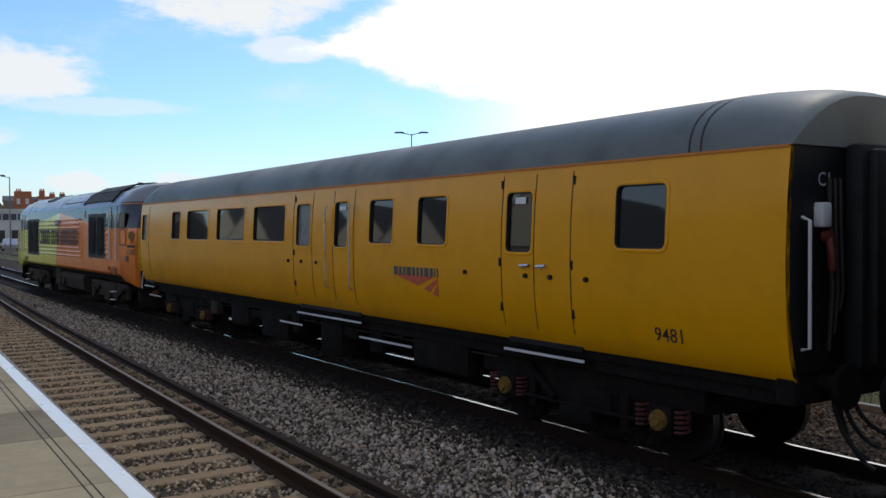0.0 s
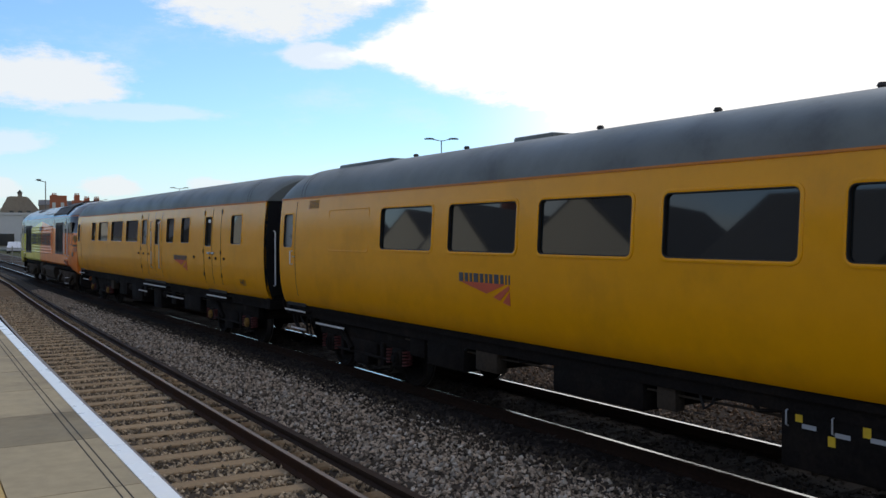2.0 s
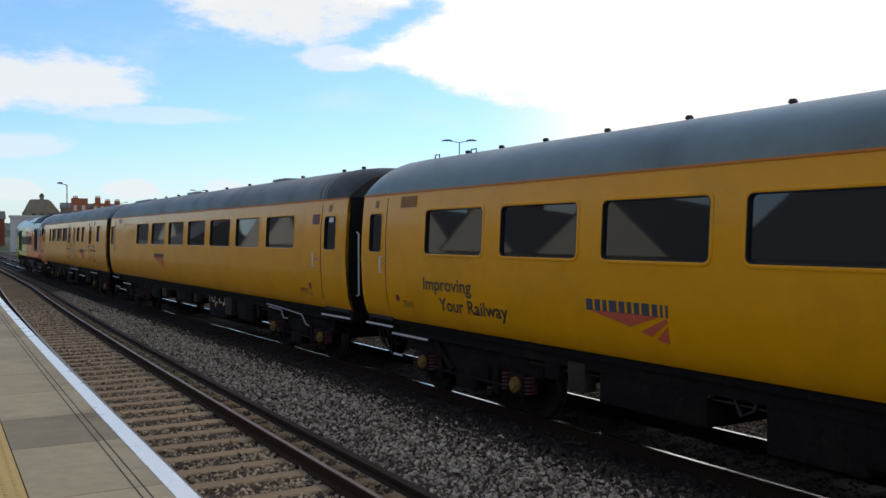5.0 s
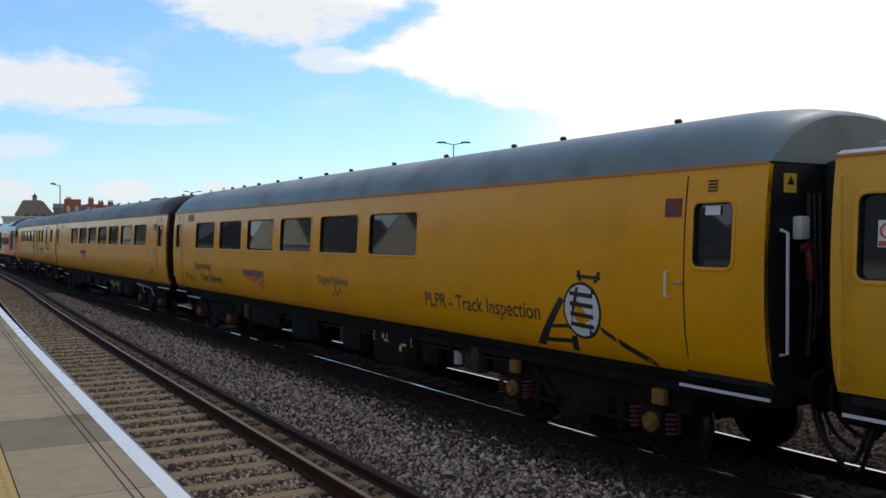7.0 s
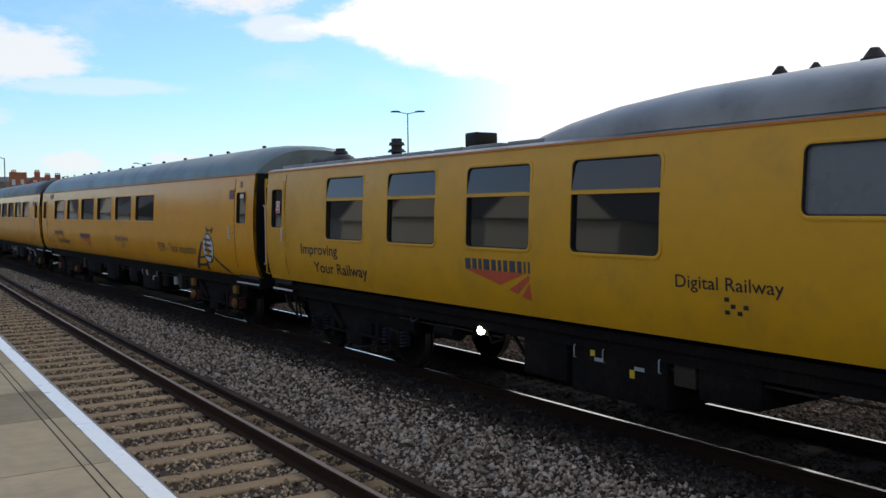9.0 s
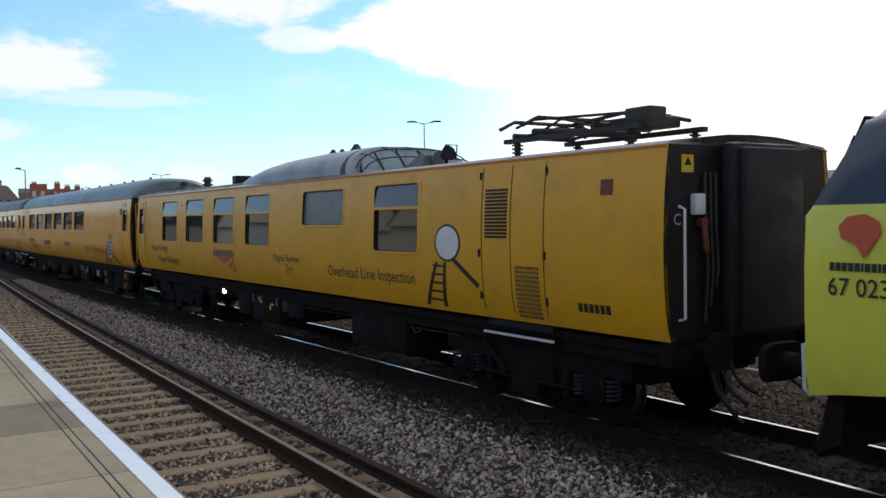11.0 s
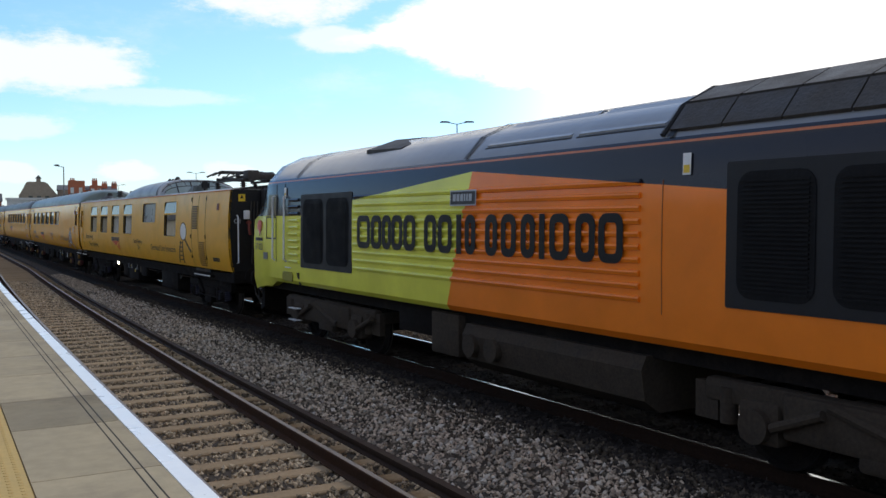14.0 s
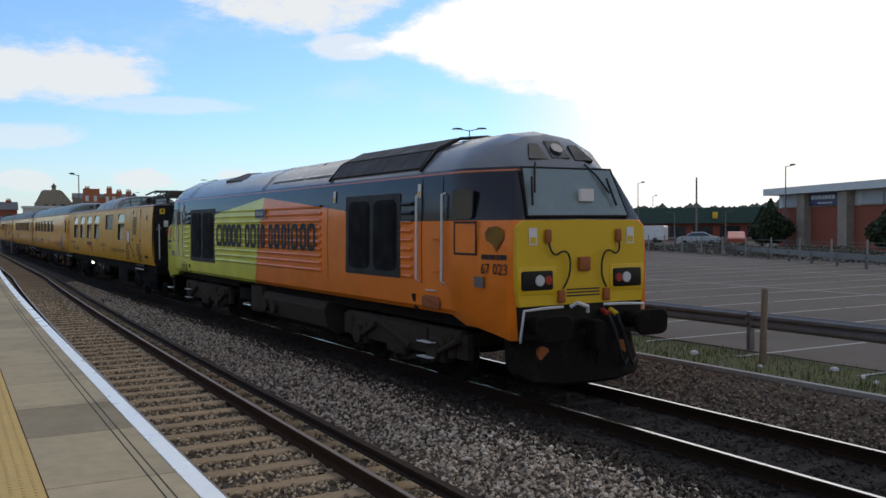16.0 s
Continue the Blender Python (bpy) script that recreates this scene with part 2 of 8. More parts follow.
M = {
    "yellow": material("yellow_coach_paint", (0.86, 0.37, 0.001), 0.2, vary=0.05, scale=0.8, dirt=(0.42, 0.20, 0.01), dirt_scale=0.9, dirt_amount=0.3, bump=0.03, bump_scale=1.6, spec=0.32),
    "yellow_old": material("weathered_yellow_paint", (0.77, 0.385, 0.008), 0.34, vary=0.07, scale=0.8, dirt=(0.36, 0.2, 0.04), dirt_scale=1.6, dirt_amount=0.35, bump=0.02, bump_scale=3),
    "nose_yellow": material("nose_yellow_paint", (0.76, 0.49, 0.02), 0.35, vary=0.05),
    "roof": material("grey_roof_paint", (0.145, 0.162, 0.153), 0.5, vary=0.2, scale=0.8, dirt=(0.03, 0.03, 0.03), dirt_amount=0.6, bump=0.15, bump_scale=6),
    "roof_soot": material("sooty_roof_paint", (0.03, 0.029, 0.028), 0.6, vary=0.3, scale=1.5, bump=0.15, bump_scale=6),
    "roof_pale": material("pale_grey_roof_paint", (0.30, 0.305, 0.29), 0.4, vary=0.2, scale=0.8, dirt=(0.06, 0.06, 0.058), dirt_amount=0.6, bump=0.12, bump_scale=6),
    "roof_blue": material("blue_grey_roof_paint", (0.175, 0.235, 0.235), 0.42, vary=0.15, scale=0.8, dirt=(0.05, 0.05, 0.05), dirt_amount=0.5, bump=0.12, bump_scale=6),
    "orange_line": material("orange_line_paint", (0.62, 0.2, 0.02), 0.5),
    "black": material("black_paint", (0.012, 0.012, 0.013), 0.5, vary=0.3, spec=0.25),
    "frame_black": material("underframe_grime", (0.012, 0.010, 0.009), 0.95, spec=0.12, vary=0.5, scale=4, bump=0.3, bump_scale=40, dirt=(0.028, 0.021, 0.016), dirt_scale=3, dirt_amount=0.6),
    "bogie_brown": material("brown_brake_dust", (0.052, 0.040, 0.029), 0.95, spec=0.2, vary=0.4, scale=4, bump=0.3, bump_scale=40),
    "rubber": material("black_rubber", (0.012, 0.012, 0.012), 0.7),
    "glass": material("tinted_carriage_glass", (0.016, 0.018, 0.018), 0.03, vary=0.05, spec=0.75),
    "clear": material("windscreen_glass", (0.22, 0.27, 0.245), 0.05, vary=0.1, spec=0.8),
    "frost": material("grey_window_blind", (0.16, 0.17, 0.17), 0.3, vary=0.1),
    "white": material("white_paint", (0.75, 0.75, 0.74), 0.45, vary=0.08),
    "step": material("white_step_edge", (0.72, 0.72, 0.72), 0.4, vary=0.1),
    "steel": material("bright_steel", (0.55, 0.55, 0.56), 0.3, metal=0.9),
    "red": material("red_paint", (0.40, 0.035, 0.02), 0.5),
    "dark_red": material("dark_red_plate", (0.16, 0.025, 0.015), 0.5),
    "tread": material("dark_wheel_tread", (0.10, 0.095, 0.09), 0.4, metal=0.6),
    "spring": material("grimy_spring_paint", (0.085, 0.016, 0.014), 0.85, dirt=(0.03, 0.02, 0.02)),
    "spring_blue": material("grimy_blue_spring", (0.016, 0.015, 0.032), 0.85, dirt=(0.02, 0.02, 0.02)),
    "boxcap": material("yellow_axle_cap", (0.25, 0.13, 0.015), 0.8, dirt=(0.05, 0.035, 0.02), dirt_scale=9, dirt_amount=0.9),
    "ink": material("dark_lettering", (0.016, 0.015, 0.016), 0.5),
    "ink_blue": material("blue_grey_lettering", (0.055, 0.06, 0.085), 0.5),
    "logo_red": material("red_orange_emblem", (0.62, 0.10, 0.04), 0.5),
    "orange": material("orange_paint", (0.78, 0.20, 0.028), 0.4),
    # body lime darkened to paint the shade inside the footstep recess
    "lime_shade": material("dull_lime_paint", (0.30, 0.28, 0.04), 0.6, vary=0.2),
    "rust": material("rusty_orange_paint", (0.36, 0.10, 0.025), 0.6, vary=0.25),
    "lamp": glow("white_lamp_light", (1.0, 0.93, 0.75), 12.0),
    "rail": material("rusty_rail_side", (0.058, 0.031, 0.019), 0.85, vary=0.35, scale=5, bump=0.2, spec=0.08),
    # darker copy of the rail side, the train's shade put into its colour
    "rail_dark": material("oily_rail_side", (0.026, 0.015, 0.010), 0.85, vary=0.35, scale=5, bump=0.2, spec=0.08),
    "shine": material("polished_rail_head", (0.62, 0.62, 0.62), 0.22, metal=1.0, vary=0.1),
    "worn": material("dull_rail_head", (0.24, 0.18, 0.13), 0.5, metal=0.35, vary=0.2),
    "conductor": material("conductor_rail_steel", (0.045, 0.028, 0.019), 0.7, vary=0.3, spec=0.08),
    "sleeper": material("sandy_concrete_sleeper", (0.37, 0.26, 0.15), 0.9, vary=0.22, scale=3, bump=0.3, dirt=(0.16, 0.12, 0.085), dirt_scale=3, per_object=0.12, spec=0.08),
    # train's track sleepers: grime plus the train's shade, both put into the colour
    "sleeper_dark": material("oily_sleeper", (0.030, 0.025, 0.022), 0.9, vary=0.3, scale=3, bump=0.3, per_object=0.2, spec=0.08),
    "stone": material("ballast_stone", (0.375, 0.30, 0.222), 0.9, vary=0.25, scale=9, island=0.9, spec=0.08),
    "stone_crib": material("brown_ballast_stone", (0.40, 0.31, 0.205), 0.9, vary=0.25, scale=9, island=0.7, spec=0.08),
    "stone_stain_shade": material("stained_ballast_stone", (0.085, 0.068, 0.05), 0.9, vary=0.25, scale=9, island=0.6, spec=0.08),
    "stone_pale": material("pale_ballast_stone", (0.50, 0.44, 0.36), 0.9, vary=0.25, scale=9, island=0.5, spec=0.08),
    "stone_brown": material("brown_gravel", (0.20, 0.152, 0.112), 0.9, vary=0.25, scale=9, island=0.7, spec=0.08),
    # stones of the train's track, colour darkened for grime and shade
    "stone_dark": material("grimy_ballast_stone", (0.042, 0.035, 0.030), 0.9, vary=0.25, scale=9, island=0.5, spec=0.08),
    "bed": material("ballast_bed", (0.075, 0.058, 0.042), 0.95, vary=0.45, scale=9, bump=1.0, bump_scale=24, dirt=(0.07, 0.06, 0.055), dirt_scale=6, dirt_amount=0.7, spec=0.08),
    # bed under the train: shade as well as grime in the colour
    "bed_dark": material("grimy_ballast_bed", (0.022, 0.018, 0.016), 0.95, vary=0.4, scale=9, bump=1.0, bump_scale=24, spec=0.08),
    "paving": material("platform_paving", (0.44, 0.35, 0.215), 0.85, vary=0.14, scale=1.5, bump=0.15, bump_scale=90, dirt=(0.23, 0.185, 0.13), dirt_scale=1.0, dirt_amount=0.6, per_object=0.12, spec=0.08),
    "paving_dark": material("stained_platform_paving", (0.33, 0.265, 0.165), 0.85, vary=0.14, scale=1.5, bump=0.15, bump_scale=90, dirt=(0.16, 0.13, 0.09), dirt_scale=1.0, dirt_amount=0.6, spec=0.08),
    "joint": material("paving_joint", (0.62, 0.57, 0.48), 0.9, spec=0.08),
    "groove": material("dark_groove", (0.05, 0.045, 0.04), 0.9, spec=0.08),
    "tactile": material("buff_tactile_paving", (0.62, 0.42, 0.16), 0.8, vary=0.1, bump=0.1, spec=0.08),
    "edge_white": material("white_edge_line", (0.95, 0.94, 0.88), 0.3, vary=0.04, dirt=(0.6, 0.6, 0.6), dirt_scale=5, dirt_amount=0.15, spec=0.6),
    "concrete": material("grey_concrete", (0.32, 0.31, 0.28), 0.9, vary=0.2, bump=0.2, spec=0.08),
    "asphalt": material("car_park_asphalt", (0.135, 0.112, 0.092), 0.9, vary=0.12, scale=0.3, bump=0.1, bump_scale=120, dirt=(0.08, 0.078, 0.075), dirt_scale=0.12, spec=0.08),
    "bay": material("faded_bay_marking", (0.33, 0.32, 0.30), 0.8, vary=0.3, scale=2),
    "soil": material("weedy_soil", (0.10, 0.10, 0.045), 0.95, vary=0.4, scale=2, bump=0.6, bump_scale=30, spec=0.08),
    "land": material("rough_grassland", (0.10, 0.115, 0.05), 0.95, vary=0.4, scale=0.05, spec=0.08),
    "grass": material("grass_blades", (0.075, 0.105, 0.022), 0.7, vary=0.4, island=0.4),
    "leaf": material("dark_foliage", (0.035, 0.055, 0.02), 0.7, vary=0.4, island=0.4),
    "wood_hill": material("far_woodland", (0.10, 0.115, 0.085), 0.9, vary=0.35, scale=0.08, island=0.3),
    "scrub": material("dry_scrub", (0.10, 0.095, 0.06), 0.9, vary=0.4, island=0.5),
    "bark": material("bark", (0.08, 0.06, 0.045), 0.9, vary=0.3),
    "galv": material("galvanised_steel", (0.19, 0.19, 0.185), 0.55, metal=0.4, vary=0.2, dirt=(0.10, 0.08, 0.06), dirt_scale=4),
    "post_wood": material("weathered_post_timber", (0.22, 0.17, 0.12), 0.9, vary=0.25, scale=6, bump=0.3),
    "brick_red": material("red_brick", (0.30, 0.085, 0.05), 0.85, vary=0.25, scale=1.5, bump=0.2, bump_scale=12),
    "brick_far": material("orange_red_brickwork", (0.42, 0.14, 0.075), 0.85, vary=0.2, scale=0.6),
    "stonework": material("pale_stonework", (0.33, 0.28, 0.22), 0.9, vary=0.25, scale=0.6),
    "slate": material("slate_roof", (0.11, 0.105, 0.10), 0.7, vary=0.2, scale=0.8),
    "clad": material("pale_grey_cladding", (0.42, 0.44, 0.46), 0.5, vary=0.06, scale=0.3),
    "render_cream": material("cream_render", (0.80, 0.74, 0.60), 0.8, vary=0.05, scale=0.5),
    "clad_white": material("white_cladding", (0.62, 0.64, 0.64), 0.5, vary=0.06, scale=0.3),
    "green_roof": material("dark_green_metal_roof", (0.03, 0.075, 0.06), 0.5, vary=0.15, scale=0.5),
    "pane": material("dark_window_pane", (0.03, 0.035, 0.04), 0.08, spec=0.6),
    "sign_blue": material("navy_sign_panel", (0.05, 0.045, 0.13), 0.5),
    "sign_yellow": material("yellow_sign", (0.75, 0.5, 0.03), 0.5),
    "car_silver": material("silver_car_paint", (0.42, 0.43, 0.45), 0.3, metal=0.3),
    "car_white": material("white_car_paint", (0.72, 0.72, 0.72), 0.3),
    "car_red": material("orange_red_car_paint", (0.55, 0.10, 0.04), 0.35),
    "litter": material("pale_litter", (0.7, 0.7, 0.7), 0.6),
    "loco": livery(),
    "grille_frame": material("black_grille_frame", (0.014, 0.0145, 0.017), 0.5, vary=0.2, spec=0.3),
    "grille": material("black_grille", (0.009, 0.009, 0.010), 0.7, vary=0.3, spec=0.15, bump=0.4, bump_scale=30),
    "mesh_dark": material("sooty_mesh", (0.036, 0.030, 0.025), 0.7, vary=0.4, scale=3, bump=0.4, bump_scale=30),
    "cab_dark": material("dark_cab_glass", (0.030, 0.035, 0.034), 0.08, spec=0.35),
}

M["glass"].node_tree.nodes["Principled BSDF"].inputs["IOR"].default_value = 1.55


# ---- mesh helpers ----
def box(bm, x0, x1, y0, y1, z0, z1, bevel=0.0):
    vs = [bm.verts.new(c) for c in ((x0, y0, z0), (x1, y0, z0), (x1, y1, z0), (x0, y1, z0), (x0, y0, z1), (x1, y0, z1), (x1, y1, z1), (x0, y1, z1))]
    fs = [bm.faces.new([vs[i] for i in q]) for q in ((3, 2, 1, 0), (4, 5, 6, 7), (0, 1, 5, 4), (1, 2, 6, 5), (2, 3, 7, 6), (3, 0, 4, 7))]
    if bevel:
        bmesh.ops.bevel(bm, geom=list({e for f in fs for e in f.edges}), offset=bevel, segments=2, affect="EDGES", profile=0.5)
    return vs


def tube(bm, a, b, r, n=8, r2=None):
    """A round bar from a to b."""
    a, b = Vector(a), Vector(b)
    q = (b - a).to_track_quat("Z", "Y").to_matrix()
    rings = [[bm.verts.new(p + q @ Vector((k * math.cos(i * math.tau / n), k * math.sin(i * math.tau / n), 0))) for i in range(n)] for p, k in ((a, r), (b, r if r2 is None else r2))]
    for i in range(n):
        bm.faces.new((rings[0][i], rings[0][(i + 1) % n], rings[1][(i + 1) % n], rings[1][i]))
    bm.faces.new(rings[0][::-1]), bm.faces.new(rings[1])


def pipe(bm, points, r, n=6):
    """One bent round bar through the points."""
    pts = [Vector(p) for p in points]
    rings, side = [], None
    for i, p in enumerate(pts):
        d = (pts[min(i + 1, len(pts) - 1)] - pts[max(i - 1, 0)]).normalized()
        if d.length < 1e-6:
            d = (pts[i] - pts[i - 1]).normalized()
        if side is None:
            side = d.orthogonal().normalized()
        side = (side - d * side.dot(d)).normalized()
        up = d.cross(side)
        rings.append([bm.verts.new(p + side * (r * math.cos(k * math.tau / n)) + up * (r * math.sin(k * math.tau / n))) for k in range(n)])
    for a, b in zip(rings, rings[1:]):
        for k in range(n):
            bm.faces.new((a[k], a[(k + 1) % n], b[(k + 1) % n], b[k]))
    bm.faces.new(rings[0][::-1]), bm.faces.new(rings[-1])


def loft(bm, rings, caps=True, closed=True):
    vs = [[bm.verts.new(p) for p in ring] for ring in rings]
    n = len(vs[0])
    for a, b in zip(vs, vs[1:]):
        for i in range(n if closed else n - 1):
            j = (i + 1) % n
            bm.faces.new((a[i], a[j], b[j], b[i]))
    if caps and closed:
        bm.faces.new(vs[0][::-1]), bm.faces.new(vs[-1])
    return vs


def finish(name, bm, mat, smooth=35):
    me = bpy.data.meshes.new(name)
    bmesh.ops.recalc_face_normals(bm, faces=bm.faces)
    bm.to_mesh(me)
    bm.free()
    for m in mat if isinstance(mat, (list, tuple)) else (mat,):
        me.materials.append(M[m])
    if smooth:
        for p in me.polygons:
            p.use_smooth = True
        me.set_sharp_from_angle(angle=radians(smooth))
    return new(name, me)


def part(name, bm, mat, parent, label="", smooth=35):
    ob = finish(name, bm, mat, smooth)
    ob.parent = parent
    return tagged(ob, label)


def like(ob, name, parent, m=None):
    """Another object on the same mesh."""
    o = new(name, ob.data)
    o.parent = parent
    if m is not None:
        o.matrix_basis = m
    return o


def made(build, *args):
    bm = bmesh.new()
    build(bm, *args)
    return bm


# ---- the lines of the two tracks ----
BEND = 30.0
TRACK = 8.074            # centre of the train's track, abreast of the camera
NEAR_RAIL = 3.682        # far rail of the platform track
EDGE = 1.412             # platform edge
DECK = 0.893             # platform height above the rails
GAUGE = 1.482


def train_line(s, off, z=0.0):
    a = min(s, 51.0)
    e = max(a - BEND, 0)
    th = -0.00102 * a + 0.00252 * e
    return Vector((-0.00051 * a * a + 0.00126 * e * e + max(s - 51.0, 0) * th + off * math.cos(th), s - off * math.sin(th), z)), th


def near_line(s, off, z=0.0):
    a = min(s, 50.0)
    th = 0.00074 * a if s < 50 else 0.037 - 0.029 * min(1.0, (s - 50) / 8.0)
    return Vector((0.00037 * a * a + max(s - 50, 0) * 0.008 + off * math.cos(th), s - off * math.sin(th), z)), th


def along(bm, line, off, profile, s0, s1, step=3.0, mats=None):
    """A cross-section of (sideways, up) drawn along a line of the track."""
    n = int((s1 - s0) / step) + 1
    rings = [[line(s0 + (s1 - s0) * i / n, off + u, w)[0] for u, w in profile] for i in range(n + 1)]
    vs = loft(bm, rings)
    return vs


# ---- ground, tracks and platform ----
def build_ground():
    bm = bmesh.new()
    n, r = 24, 3000.0
    vs = [[bm.verts.new((-r + 2 * r * i / n, -r + 2 * r * j / n, -0.42)) for j in range(n + 1)] for i in range(n + 1)]
    for i in range(n):
        for j in range(n):
            bm.faces.new((vs[i][j], vs[i + 1][j], vs[i + 1][j + 1], vs[i][j + 1]))
    tagged(finish("ground", bm, "land", 0), "rough grass and earth reaching to the horizon", "ground", kind="structure")


RAIL = [(-0.07, -0.159), (0.07, -0.159), (0.07, -0.148), (0.012, -0.125), (0.012, -0.045), (0.036, -0.035), (0.036, -0.006), (0.028, 0.0), (-0.028, 0.0), (-0.036, -0.006), (-0.036, -0.035), (-0.012, -0.045), (-0.012, -0.125), (-0.07, -0.148)]
THIRD = [(-0.06, -0.03), (0.06, -0.03), (0.06, -0.02), (0.02, 0.0), (0.02, 0.03), (0.045, 0.04), (0.045, 0.075), (-0.045, 0.075), (-0.045, 0.04), (-0.02, 0.03), (-0.02, 0.0), (-0.06, -0.02)]


def build_rail(name, line, off, head, label, s0=-30, s1=190, web="rail"):
    bm = bmesh.new()
    along(bm, line, off, RAIL, s0, s1)
    bm.faces.ensure_lookup_table()
    bmesh.ops.recalc_face_normals(bm, faces=bm.faces)
    for f in bm.faces:
        if f.normal.z > 0.9 and f.calc_center_median().z > -0.004:
            f.material_index = 1
    tagged(finish(name, bm, (web, head), 0), label, "rail", group="rails", kind="structure")


def build_beds():
    def bed(name, line, profile, mat, label, s0=-30, s1=190):
        bm = bmesh.new()
        along(bm, line, 0.0, profile, s0, s1)
        return tagged(finish(name, bm, mat, 0), label, "ballast", kind="structure")
    bed("ballast_near", near_line, [(1.3, -0.42), (4.35, -0.42), (4.35, -0.19), (1.3, -0.19)], "bed", "grey-brown ballast bed under the platform track")
    bm = bmesh.new()
    n = 70
    rows = []
    for i in range(n + 1):
        s = -30 + 220 * i / n
        a, b = near_line(s, 4.35)[0], train_line(s, TRACK - 1.35)[0]
        rows.append([(a.x, s, -0.42), (max(b.x, a.x + 0.3), s, -0.42), (max(b.x, a.x + 0.3), s, -0.2), (a.x + (b.x - a.x) * 0.5, s, -0.13), (a.x, s, -0.18)])
    loft(bm, rows)
    tagged(finish("ballast_between", bm, "bed", 0), "heaped grey ballast between the two tracks", "ballast", kind="structure")
    bed("ballast_train", train_line, [(TRACK - 1.36, -0.42), (TRACK + 1.5, -0.42), (TRACK + 1.5, -0.168), (TRACK - 1.36, -0.168)], "bed_dark", "dark ballast bed under the train, grime and shade in its colour")
    bed("ballast_cess", train_line, [(TRACK + 1.5, -0.42), (11.2, -0.42), (11.2, 0.02), (TRACK + 1.5, -0.19)], "bed", "brown ballast and gravel beside the far track")


def build_sleepers(name, line, centre, s0, s1, mat, label, seed):
    rnd = random.Random(seed)
    bm = bmesh.new()
    loft(bm, [[(u, w * 1.0, z) for w, z in ((-0.13, -0.3), (0.13, -0.3), (0.12, -0.172), (0.10, -0.158), (-0.10, -0.158), (-0.12, -0.172))] for u in (-1.25, 1.25)])
    me = finish(name, bm, mat, 0)
    top = tagged(new(name + "_row"), label, "sleepers", kind="structure")
    me.parent = top
    s, first = s0, True
    while s < s1:
        p, th = line(s, centre)
        m = pose(p.x, p.y, rnd.uniform(-0.008, 0.004), 0, 0, -math.degrees(th) + rnd.uniform(-0.6, 0.6))
        if first:
            me.matrix_basis, first = m, False
        else:
            like(me, name, top, m)
        s += 0.66


def pebbles(name, count, mat, label, place, size, seed):
    """Loose stones, each an uneven eight-sided lump."""
    r = np.random.RandomState(seed)
    base = np.array([(1, 0, 0), (-1, 0, 0), (0, 1, 0), (0, -1, 0), (0, 0, 1), (0, 0, -1)], float)
    tris = np.array([(0, 2, 4), (2, 1, 4), (1, 3, 4), (3, 0, 4), (2, 0, 5), (1, 2, 5), (3, 1, 5), (0, 3, 5)])
    pts = place(r, count)
    n = len(pts)
    k = r.uniform(size[0], size[1], (n, 1, 1)) * r.uniform(0.55, 1.25, (n, 6, 1)) * r.uniform(0.7, 1.25, (n, 1, 3))
    v = base[None] * k
    a = r.uniform(0, math.tau, (n, 3))
    for ax in range(3):
        i, j = [(1, 2), (0, 2), (0, 1)][ax]
        c, s = np.cos(a[:, ax])[:, None], np.sin(a[:, ax])[:, None]
        vi, vj = v[:, :, i].copy(), v[:, :, j].copy()
        v[:, :, i], v[:, :, j] = vi * c - vj * s, vi * s + vj * c
    v += pts[:, None, :]
    f = (tris[None] + 6 * np.arange(n)[:, None, None]).reshape(-1, 3)
    me = bpy.data.meshes.new(name)
    me.from_pydata(v.reshape(-1, 3).tolist(), [], f.tolist())
    me.materials.append(M[mat])
    return tagged(new(name, me), label, "ballast stones", kind="stuff")


